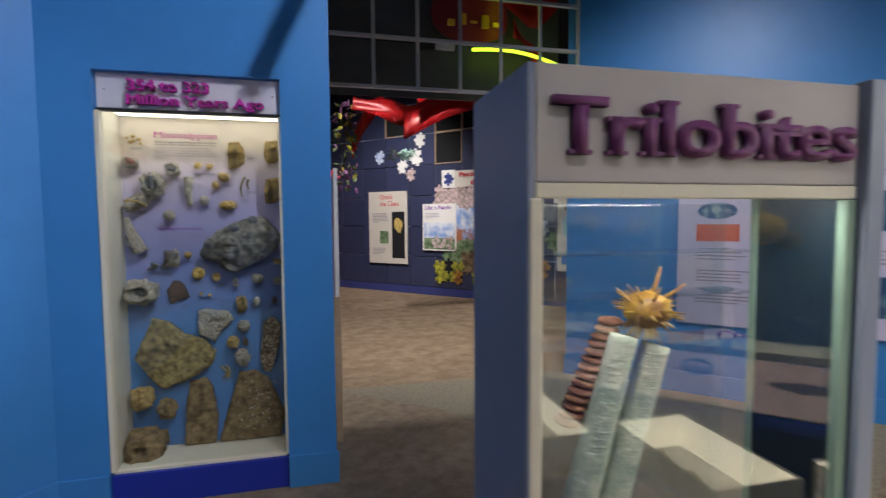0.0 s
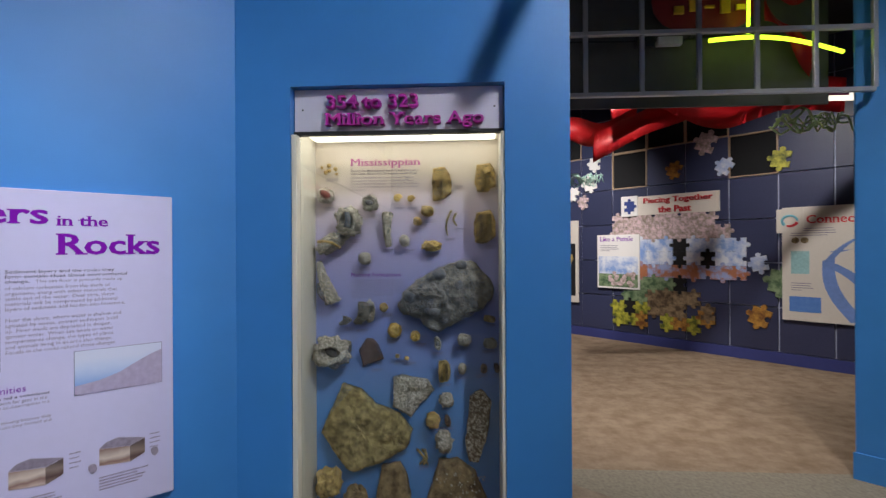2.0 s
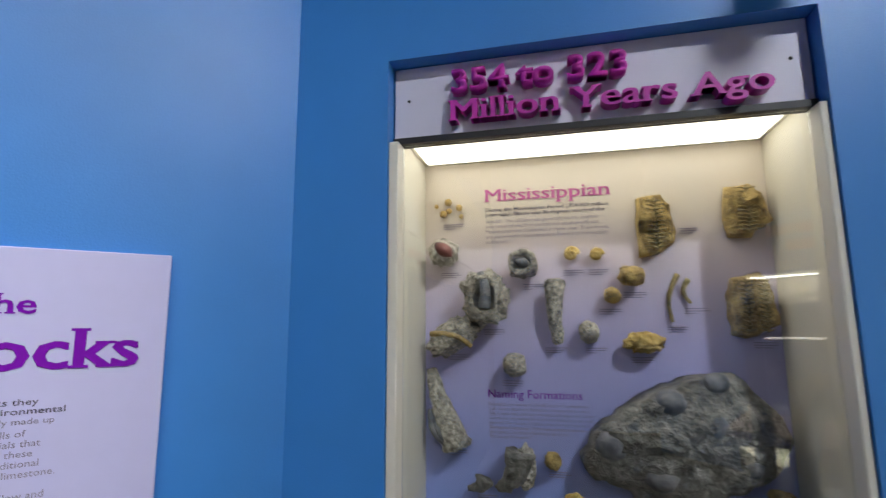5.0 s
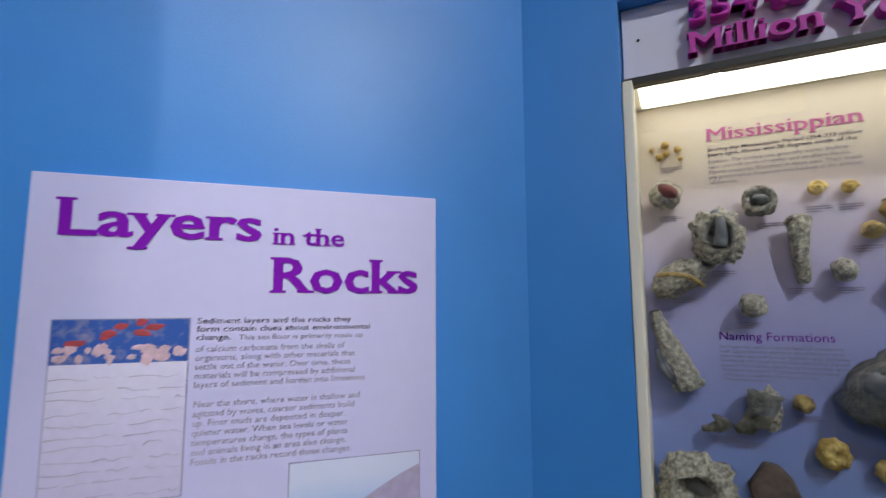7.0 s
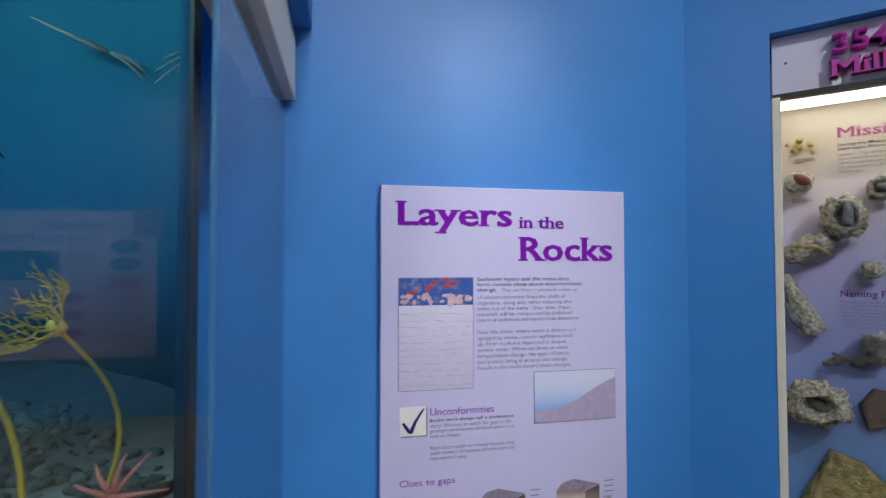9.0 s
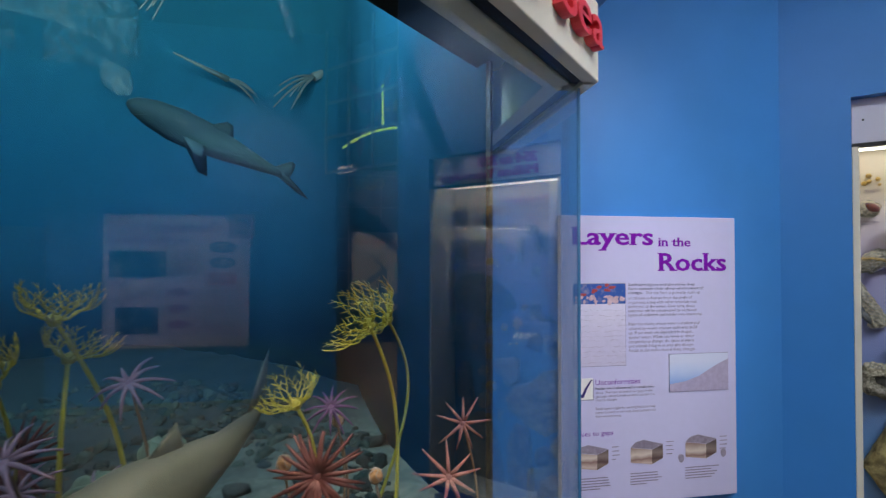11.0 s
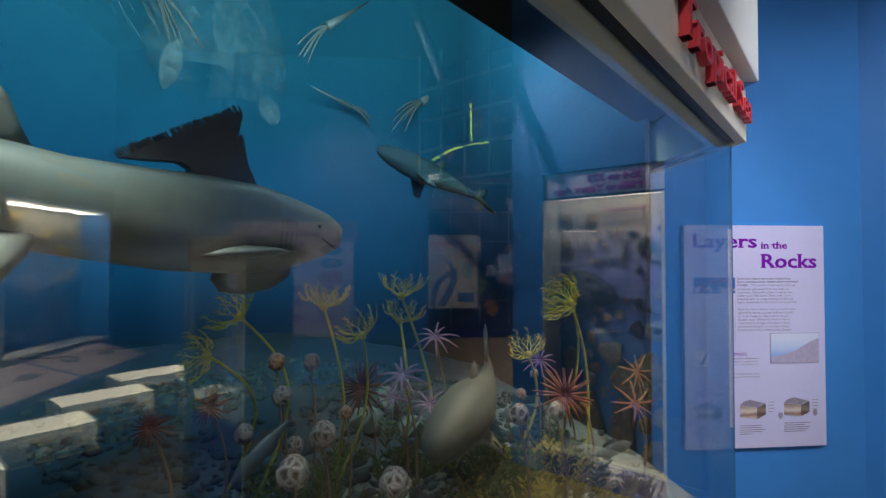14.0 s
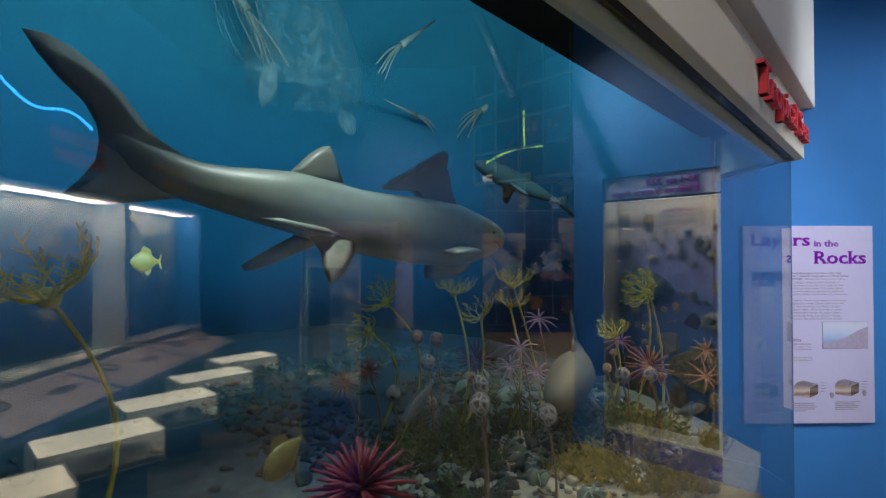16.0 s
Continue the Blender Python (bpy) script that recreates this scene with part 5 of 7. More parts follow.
def far_off(rng):
    while True:
        x, y = -2.35 - 2.6 * rng.random() ** 1.3, rng.uniform(-0.1, 2.1)
        if y < 1.25 - 0.75 * (x + 2.0) and noise.noise(Vector((x * 2.2, y * 2.2, 8))) > -0.2:
            return x, y


rubble("pebble_rubble", "pale and grey pebbles strewn over the model sea floor", mixed("pebble_mix", ((0.07, 0.08, 0.075), (0.16, 0.17, 0.15), (0.28, 0.25, 0.17), (0.40, 0.38, 0.31), (0.15, 0.10, 0.06))), 1500, 31, near_rim, 0.007, 0.023)
# reef stones: colours darkened to carry the dimness at the back
rubble("reef_rubble", "reef stones at the back of the model in dimmed blue green", mixed("reef_mix", ((0.012, 0.028, 0.034), (0.03, 0.06, 0.06), (0.06, 0.085, 0.08), (0.045, 0.034, 0.026), (0.02, 0.045, 0.06))), 1700, 32, far_off, 0.008, 0.036)


def stem_of(name, head, root, material, parent, swing, r=0.006):
    return part(name, tube(bmesh.new(), bend(root, head, swing, 14), r, r * 0.8, 7), material, parent, "", True)


def sea_lily(head, tilt, size, swing, seed, material, label):
    """A model sea lily: bent stem, small cup and a fan of forked arms."""
    rng = random.Random(seed)
    head = Vector(head)
    root = Vector((head.x + rng.uniform(-0.12, 0.12) + swing[0] * 0.3, head.y + rng.uniform(-0.1, 0.1), 0))
    root.z = ground(root.x, root.y) - 0.02
    t = thing("sea_lily", label, "sea lily model", Matrix.Translation(root), "yellow sea lilies")
    rel = head - root
    axis = Vector(tilt).normalized()
    base = rel - axis * size * 0.35
    stem_of("stem", base, (0, 0, 0), material, t, swing)
    q = axis.to_track_quat("Z", "X").to_matrix().to_4x4()
    fm = Matrix.Translation(base) @ q
    part("cup", lump(size * 0.3, size * 0.3, size * 0.3, seed, 0.08, 2, 2, ribs=5, m=fm), material, t, "", True)
    for k in range(11):
        a = 2 * math.pi * k / 11 + rng.uniform(-0.2, 0.2)
        d = Vector((math.cos(a), math.sin(a), 0))
        up = Vector((0, 0, size))
        knee = d * size * rng.uniform(0.34, 0.44) + up * rng.uniform(0.10, 0.22)
        bm = tube(bmesh.new(), [fm @ (d * size * 0.08), fm @ (d * size * 0.24 + up * 0.04), fm @ knee], size * 0.030, size * 0.022, 6)
        for s in (-1, 1):
            e = Vector((math.cos(a + 0.30 * s), math.sin(a + 0.30 * s), 0))
            tip = e * size * rng.uniform(0.50, 0.95) + up * rng.uniform(0.35, 0.85)
            pts = bend(knee, tip, -up * 0.10 + e * size * 0.07, 8)
            tube(bm, [fm @ q for q in pts], size * 0.020, size * 0.007, 5)
            for j, q in enumerate(pts[2:7]):
                w = (e.cross(Vector((0, 0, 1))) * (1 if j % 2 else -1) * 0.12 + Vector((0, 0, 0.13)) + e * 0.05) * size
                tube(bm, [fm @ q, fm @ (q + w * 0.6), fm @ (q + w)], size * 0.014, size * 0.006, 4)
        part("arm", bm, material, t, "", True)
    return t


YL = "yellow green sea lily model on a bent stem"
sea_lily((-2.80, 0.45, 1.50), (0.1, 0.1, 1), 0.105, (0.06, 0.03, 0), 1, M_LILY, YL)
sea_lily((-2.65, 0.67, 1.53), (0.05, 0.1, 1), 0.105, (-0.03, 0.08, 0), 2, M_LILY, YL)
sea_lily((-2.70, 0.72, 1.43), (-0.1, 0.4, 1), 0.10, (0.1, -0.05, 0), 3, M_LILY, YL)
sea_lily((-2.78, 0.575, 1.38), (-0.2, -0.6, 1), 0.105, (0, 0.09, 0), 4, M_LILY, YL)
sea_lily((-3.07, 0.26, 1.45), (0, -0.8, 0.8), 0.115, (0.05, 0.14, 0.05), 5, M_LILY, YL)
sea_lily((-2.30, 1.225, 1.466), (-0.35, -0.8, 0.40), 0.125, (0.0, 0.07, 0.05), 6, M_LILY, YL)
sea_lily((-2.38, 1.39, 1.460), (-0.35, -0.8, 0.42), 0.125, (0.0, 0.15, 0.05), 16, M_LILY, YL)
sea_lily((-2.385, 1.08, 1.285), (0.0, -0.45, 0.85), 0.105, (0.02, 0.10, 0), 7, M_LILY, YL)
sea_lily((-3.02, 0.12, 1.318), (0.1, -1, 0.15), 0.10, (0, 0.16, 0.05), 8, M_LILY, YL)
sea_lily((-2.62, -0.965, 1.59), (-0.1, -0.35, 0.9), 0.15, (0.0, 0.14, 0.03), 9, M_LILY, YL)
sea_lily((-2.50, -1.25, 1.40), (0.1, -0.4, 1), 0.12, (0.0, 0.2, 0.0), 10, M_LILY, YL)


def bud(head, size, seed, material, label, lean=(0, 0, 1)):
    """A stalked bud with raised ribs."""
    head, size = Vector(head), size * 0.72
    root = Vector((head.x + 0.03, head.y - 0.02, ground(head.x, head.y) - 0.02))
    t = thing("sea_bud", label, "sea bud model", Matrix.Translation(root), "stalked sea buds")
    rel = head - root
    stem_of("stem", rel - Vector((0, 0, size * 0.4)), (0, 0, 0), M_STALK, t, (0.015, 0.01, 0), 0.0045)
    m = Matrix.Translation(rel) @ Vector(lean).to_track_quat("Z", "X").to_matrix().to_4x4()
    part("bulb", lump(size, size, size * 1.12, seed, 0.08, 2, 3, m=m), material, t, "", True)
    for k in range(5):
        a = 2 * math.pi * k / 5 + seed
        pts = [m @ Vector((math.cos(a + 0.3 * math.sin(4 * b)) * size * 0.53 * math.sin(b), math.sin(a + 0.3 * math.sin(4 * b)) * size * 0.53 * math.sin(b), size * 0.58 * math.cos(b))) for s, b in ((0, b) for b in (0.1, 0.4, 0.7, 1.0, 1.3, 1.6, 1.9, 2.2))]
        part("rib", tube(bmesh.new(), pts, size * 0.04, size * 0.03, 6), M_RIB, t, "", True)


PB = "pale ribbed bud model on a thin stalk"
for i, (x, y, z, s) in enumerate(((-2.131, 0.602, 1.195, 0.072), (-2.073, 0.711, 1.19, 0.066), (-2.805, 0.291, 1.19, 0.08), (-2.995, 0.268, 1.035, 0.085), (-2.299, 0.0, 1.19, 0.085), (-2.45, 0.185, 1.18, 0.085), (-2.172, 0.161, 1.15, 0.08), (-2.9, 0.40, 0.98, 0.08))):
    bud((x, y, z), s, i + 1, M_BUDPALE, PB)
for i, (x, y, z, s) in enumerate(((-2.923, 0.343, 1.274, 0.075), (-2.982, 0.524, 1.236, 0.08), (-2.41, 1.082, 1.10, 0.055), (-2.2, 1.2, 1.08, 0.05), (-2.75, 0.5, 1.10, 0.06), (-2.5, 1.35, 1.12, 0.05))):
    bud((x, y, z), s, i + 21, M_BUDORANGE, "orange stalked bud model")


def star_lily(head, size, arms, seed, material, label, droop=0.25, face=(0.4, -0.5, 0.7), name="feather_star"):
    """A star of thin arms on a stalk."""
    rng = random.Random(seed)
    head = Vector(head)
    root = Vector((head.x + 0.02, head.y + 0.03, ground(head.x, head.y) - 0.02))
    t = thing(name, label, "feather star model", Matrix.Translation(root), "feather stars")
    rel = head - root
    stem_of("stem", rel, (0, 0, 0), M_STALK, t, (0.01, 0.03, 0), 0.004)
    m = Matrix.Translation(rel) @ Vector(face).to_track_quat("Z", "X").to_matrix().to_4x4()
    part("centre", lump(size * 0.3, size * 0.3, size * 0.22, seed, 0.1, 2, 2, m=m), material, t, "", True)
    for k in range(arms):
        a = 2 * math.pi * k / arms + rng.uniform(-0.15, 0.15)
        ln = size * rng.uniform(0.85, 1.1)
        pts = [m @ Vector((math.cos(a) * ln * s, math.sin(a) * ln * s, size * (0.12 * math.sin(s * 3.1) - droop * s * s))) for s in (0.1, 0.35, 0.6, 0.85, 1.0)]
        part("arm", tube(bmesh.new(), pts, size * 0.075, size * 0.02, 5), material, t, "", True)


star_lily((-2.604, 0.797, 1.335), 0.085, 10, 1, M_LILACSTAR, "lilac feather star model on a stalk")
star_lily((-2.545, 0.565, 1.244), 0.085, 10, 2, M_LILACSTAR, "lilac feather star model on a stalk")
star_lily((-2.567, 0.722, 1.11), 0.085, 10, 3, M_LILACSTAR, "lilac feather star model on a stalk")
star_lily((-2.62, 0.60, 1.15), 0.075, 10, 13, M_LILACSTAR, "lilac feather star model on a stalk")
star_lily((-2.082, 1.42, 1.175), 0.078, 9, 4, M_PINKSTAR, "pink feather star model on a stalk", 0.1, (0.6, -0.7, 0.3))
star_lily((-2.051, 1.308, 1.078), 0.085, 9, 5, M_PINKSTAR, "pink feather star model on a stalk", 0.1, (0.6, -0.7, 0.3))
star_lily((-2.42, 1.25, 1.20), 0.08, 12, 6, M_PURPLESTAR, "dark purple feather star model on a stalk")
star_lily((-2.196, 1.011, 1.15), 0.105, 26, 7, M_REDSTAR, "dark red feathery star model", 0.0, (0.6, -0.7, 0.3))
star_lily((-2.852, 0.664, 1.136), 0.10, 24, 8, M_REDSTAR, "dark red feathery star model", 0.0, (0.6, -0.7, 0.3))
star_lily((-3.05, 0.18, 1.14), 0.065, 24, 9, M_RUSTSTAR, "rust red feathery star model", 0.1, (0.6, -0.7, 0.4))
star_lily((-2.9, -0.05, 1.16), 0.06, 22, 19, M_RUSTSTAR, "rust red feathery star model", 0.1, (0.6, -0.5, 0.5))


def anemone(x, y, z, size, arms, seed, material, label):
    rng = random.Random(seed)
    gz = ground(x, y)
    t = thing("sea_anemone", label, "sea anemone model", Matrix.Translation((x, y, gz)))
    h = z - gz
    part("column", tube(bmesh.new(), [(0, 0, -0.02), (0, 0, h * 0.5), (0, 0, h)], size * 0.22, size * 0.3, 12), material, t, "", True)
    face = Vector((0.55, -0.45, 0.7)).to_track_quat("Z", "X").to_matrix().to_4x4()
    m = Matrix.Translation((0, 0, h)) @ face
    for k in range(arms):
        a, b = 2.4 * k, 0.15 + 1.45 * math.sqrt(k / arms)
        d = Vector((math.cos(a) * math.sin(b), math.sin(a) * math.sin(b), math.cos(b)))
        ln = size * (0.75 + 0.3 * rng.random())
        part("tentacle", tube(bmesh.new(), [m @ (d * size * 0.15), m @ (d * ln * 0.7), m @ (d * ln + Vector((0, 0, -0.1 * size)))], size * 0.06, size * 0.02, 5), material, t, "", True)


anemone(-2.254, -0.46, 1.12, 0.125, 60, 1, M_ANEMONE, "crimson spiky sea anemone model")
anemone(-2.35, -1.12, 1.12, 0.16, 54, 2, M_DARKANEM, "dark maroon spiky sea anemone model")
anemone(-2.10, -0.36, 1.02, 0.10, 40, 3, M_BLACKANEM, "black spiny sea urchin model")
for i, (x, y, z, s) in enumerate(((-2.07, -0.60, 1.06, 0.065), (-2.2, -0.93, 1.05, 0.085))):
    t = thing("cup_coral", "orange ribbed cup coral model", "coral model", Matrix.Translation((x, y, ground(x, y))), "cup corals")
    h = z - ground(x, y)
    part("cup", lump(s * 1.6, s * 1.6, s * 1.5, i + 3, 0.1, 2, 3, ribs=0, m=Matrix.Translation((0, 0, h * 0.7))), M_CORAL, t, "", True)
    part("stalk", tube(bmesh.new(), [(0, 0, -0.02), (0, 0, h * 0.4), (0, 0, h * 0.7)], s * 0.35, s * 0.6, 12), M_CORAL, t, "", True)
    for k in range(14):
        a = 2 * math.pi * k / 14
        part("rib", tube(bmesh.new(), [(math.cos(a) * s * 0.5, math.sin(a) * s * 0.5, h * 0.7 - s * 0.7), (math.cos(a) * s * 0.84, math.sin(a) * s * 0.84, h * 0.7), (math.cos(a) * s * 0.4, math.sin(a) * s * 0.4, h * 0.7 + s * 0.72)], s * 0.07, s * 0.05, 5), M_CORAL, t, "", True)


def fish(label, material, nose, way, length, tall, thick, seed, name="fish_model", up=(0, 0, 1)):
    """A model fish as one mesh: body, tail and fins."""
    bm = bmesh.new()
    n, k = 18, 14
    prof = [(0.0, 0.03), (0.08, 0.45), (0.2, 0.82), (0.38, 1.0), (0.55, 0.9), (0.72, 0.55), (0.85, 0.24), (0.92, 0.2)]
    rings = []
    for i in range(n):
        s = 0.92 * i / (n - 1)
        r = np.interp(s, [q[0] for q in prof], [q[1] for q in prof])
        rings.append([bm.verts.new((s * length, math.cos(2 * math.pi * j / k) * thick / 2 * r, math.sin(2 * math.pi * j / k) * tall / 2 * r)) for j in range(k)])
    for a, b in zip(rings, rings[1:]):
        for j in range(k):
            bm.faces.new((a[j], a[(j + 1) % k], b[(j + 1) % k], b[j]))
    bm.faces.new(rings[0])
    bm.faces.new(rings[-1])
    for pts in (((0.88, 0.0), (1.02, 0.42), (0.97, 0.0), (1.02, -0.42)), ((0.3, 0.46), (0.42, 0.78), (0.66, 0.6), (0.7, 0.26)), ((0.45, -0.45), (0.55, -0.7), (0.68, -0.5), (0.68, -0.28))):
        for y in (-thick * 0.04, thick * 0.04):
            bm.faces.new([bm.verts.new((a * length, y, b * tall)) for a, b in pts])
    way, nose = Vector(way).normalized(), Vector(nose)
    q = Matrix.Translation(nose) @ (-way).to_track_quat("X", "Z").to_matrix().to_4x4()
    bmesh.ops.transform(bm, matrix=q, verts=bm.verts)
    return tagged(link(name, bm, material, True), label, "fish model")


fish("yellow green striped fish model", M_FISH, (-2.27, -0.675, 1.205), (0.2, -0.7, -0.35), 0.115, 0.07, 0.03, 1)
fish("plump yellow striped fish model", M_FISH, (-3.70, -0.54, 1.60), (0.1, -1, 0), 0.12, 0.085, 0.03, 2)
fish("dark slender fish model near the rim", M_DARKFISH, (-2.0, 1.12, 1.0), (0.3, 1, 0), 0.22, 0.045, 0.03, 4)
fish("blue grey slender fish model over the rubble", M_DARKFISH, (-2.75, 0.10, 1.0), (0.1, -0.8, -0.5), 0.25, 0.06, 0.04, 5)


def shark(name, label, material, spine, fins, thick, eye=2.5, mouth=1.8, gill=4.0):
    """A model shark as one mesh: rings (s along, half height) on a bent spine, and flat fins."""
    bm = bmesh.new()
    k = 20
    rings = []
    pts = [Vector(q[:3]) for q in spine]
    for i, q in enumerate(spine):
        d = (pts[min(i + 1, len(pts) - 1)] - pts[max(i - 1, 0)]).normalized()
        side = d.cross(Vector((0, 0, 1))).normalized()
        up = side.cross(d)
        rings.append([bm.verts.new(pts[i] + side * math.cos(2 * math.pi * j / k) * q[3] * thick + up * math.sin(2 * math.pi * j / k) * q[3]) for j in range(k)])
    for a, b in zip(rings, rings[1:]):
        for j in range(k):
            bm.faces.new((a[j], a[(j + 1) % k], b[(j + 1) % k], b[j]))
    bm.faces.new(rings[0])
    bm.faces.new(rings[-1])
    for fin in fins:
        c = sum((Vector(q) for q in fin), Vector()) / len(fin)
        nrm = (Vector(fin[1]) - Vector(fin[0])).cross(Vector(fin[2]) - Vector(fin[0])).normalized() * 0.009
        top = [bm.verts.new(Vector(q)) for q in fin]
        mid = [bm.verts.new(c + (Vector(q) - c) * 0.55 + nrm) for q in fin]
        low = [bm.verts.new(c + (Vector(q) - c) * 0.55 - nrm) for q in fin]
        for r in (mid, low):
            for i in range(len(fin)):
                bm.faces.new((top[i], top[(i + 1) % len(fin)], r[(i + 1) % len(fin)], r[i]))
        bm.faces.new(mid)
        bm.faces.new(low[::-1])
    n = len(bm.faces)
    rings = [[v.co.copy() for v in r] for r in rings]

    def skin(s, angle, out=1.0):
        i = int(s)
        a, b, f = rings[i], rings[i + 1], s - i
        ca, cb = sum(a, Vector()) / k, sum(b, Vector()) / k
        u = (angle / 360 * k) % k
        j, g = int(u), u % 1
        q = a[j].lerp(a[(j + 1) % k], g).lerp(b[j].lerp(b[(j + 1) % k], g), f)
        c = ca.lerp(cb, f)
        return c + (q - c) * out
    size = max(q[3] for q in spine)
    tube(bm, [skin(mouth + 0.9 * (abs(a) / 75) ** 2, 270 + a) for a in range(-75, 76, 10)], size * 0.012, size * 0.012, 6)
    for a in (12, 168):
        lump(size * 0.09, size * 0.09, size * 0.11, 1, 0, 1, 2, m=Matrix.Translation(skin(eye, a, 0.98)), bm=bm)
    for i in range(4):
        for side in (0, 180):
            tube(bm, [skin(gill + 0.16 * i, side + a, 1.0) for a in (-14, -4, 6, 16, 26)], size * 0.009, size * 0.005, 5)
    bm.faces.ensure_lookup_table()
    for f in bm.faces[n:]:
        f.material_index = 1
    ob = tagged(link(name, bm, material, True), label, "shark model")
    ob.data.materials.append(M_EYE)
    return ob


def sx(y):
    """The plane of the long shark."""
    return -2.332 + 0.17 * y


def sp(*q):
    return [(sx(y), y, z) for y, z in q]


SIDE = ((0.117, 1.700, 0.018), (0.104, 1.688, 0.040), (0.07, 1.681, 0.054), (0.0, 1.680, 0.077), (-0.065, 1.685, 0.090), (-0.15, 1.691, 0.092), (-0.215, 1.694, 0.091), (-0.30, 1.703, 0.085), (-0.372, 1.712, 0.081), (-0.45, 1.730, 0.077),
        (-0.536, 1.749, 0.071), (-0.61, 1.758, 0.060), (-0.675, 1.765, 0.050), (-0.73, 1.775, 0.044), (-0.78, 1.790, 0.042), (-0.83, 1.815, 0.032), (-0.87, 1.85, 0.014))
spine = [(sx(y), y, z, r) for y, z, r in SIDE]


def off(d, *q):
    return [(sx(y) + d + e, y, z) for y, z, e in q]


big = shark("shark_model", "long grey brown shark model hanging over the sea floor", M_SHARK, spine, [
    sp((-0.735, 1.815), (-0.78, 1.838), (-0.815, 1.872), (-0.855, 1.931), (-0.89, 1.969), (-0.932, 2.002), (-0.97, 2.018), (-1.003, 2.018), (-0.985, 1.985), (-0.955, 1.945), (-0.915, 1.905), (-0.897, 1.868), (-0.893, 1.835), (-0.86, 1.79), (-0.80, 1.765)),
    sp((-0.74, 1.745), (-0.80, 1.733), (-0.855, 1.724), (-0.91, 1.727), (-0.945, 1.736), (-0.92, 1.765), (-0.898, 1.80), (-0.893, 1.84), (-0.84, 1.84), (-0.77, 1.80)),
    sp((-0.55, 1.80), (-0.535, 1.822), (-0.489, 1.868), (-0.462, 1.886), (-0.443, 1.891), (-0.430, 1.872), (-0.418, 1.835), (-0.398, 1.79)),
    off(0.045, (-0.01, 1.640, 0), (-0.05, 1.637, 0.05), (-0.12, 1.634, 0.11), (-0.20, 1.631, 0.15), (-0.245, 1.630, 0.16), (-0.20, 1.633, 0.09), (-0.16, 1.638, 0.02), (-0.10, 1.645, 0)),
    off(-0.02, (0.03, 1.625, 0), (0.035, 1.585, -0.03), (0.01, 1.560, -0.05), (-0.04, 1.548, -0.07), (-0.09, 1.556, -0.07), (-0.12, 1.585, -0.04), (-0.12, 1.625, 0)),
    off(0.03, (-0.40, 1.675, 0), (-0.415, 1.63, 0.03), (-0.45, 1.588, 0.05), (-0.48, 1.566, 0.06), (-0.497, 1.563, 0.06), (-0.503, 1.59, 0.05), (-0.498, 1.63, 0.03), (-0.51, 1.67, 0)),
    off(0.03, (-0.42, 1.672, 0), (-0.50, 1.676, 0.05), (-0.60, 1.690, 0.08), (-0.655, 1.700, 0.08), (-0.60, 1.696, 0.04), (-0.52, 1.690, 0)),
    off(-0.03, (-0.44, 1.66, 0), (-0.50, 1.625, -0.03), (-0.575, 1.590, -0.05), (-0.60, 1.588, -0.06), (-0.605, 1.602, -0.06), (-0.57, 1.630, -0.04), (-0.50, 1.68, 0))], 0.72, 2.2, 1.2, 3.0)
brush = bmesh.new()
lo, hi = Vector((sx(-0.288), -0.288, 1.800)), Vector((sx(-0.096), -0.096, 1.914))
rng = random.Random(2)
for i in range(170):
    c = lo.lerp(hi, rng.random()) + Vector((rng.uniform(-0.013, 0.013), 0, 0.0))
    tube(brush, [c, c + Vector((rng.uniform(-0.004, 0.004), -0.007 + rng.uniform(-0.002, 0.002), rng.uniform(0.008, 0.014)))], 0.0022, 0.0006, 4)
plate = [(-0.290, 1.797), (-0.245, 1.827), (-0.19, 1.861), (-0.14, 1.890), (-0.096, 1.915), (-0.094, 1.905), (-0.101, 1.87), (-0.108, 1.845), (-0.101, 1.858), (-0.094, 1.868), (-0.090, 1.85), (-0.083, 1.81), (-0.062, 1.765), (-0.19, 1.770), (-0.184, 1.790), (-0.201, 1.801), (-0.25, 1.798)]
faces = [[brush.verts.new(Vector((sx(y) + d, y, z))) for y, z in plate] for d in (-0.012, 0.012)]
brush.faces.new(faces[0])
brush.faces.new(faces[1][::-1])
for i in range(len(plate)):
    j = (i + 1) % len(plate)
    brush.faces.new((faces[0][i], faces[1][i], faces[1][j], faces[0][j]))
part("brush_fin", brush, M_BRUSH, big, "dark anvil-shaped fin with bristles")
N2, W2 = Vector((-3.14, 1.0, 2.150)), Vector((0.34, 0.385, -0.235))
sp2 = [(*(N2 + W2 * s), r) for s, r in ((0.0, 0.012), (0.04, 0.030), (0.14, 0.048), (0.28, 0.060), (0.45, 0.058), (0.62, 0.044), (0.78, 0.028), (0.90, 0.016), (1.0, 0.008))]


def s2(*q):
    """Points beside the small shark: s along it, then sideways and up."""
    side = Vector((0.75, -0.66, 0))
    return [N2 + W2 * s + side * a + Vector((0, 0, b)) for s, a, b in q]


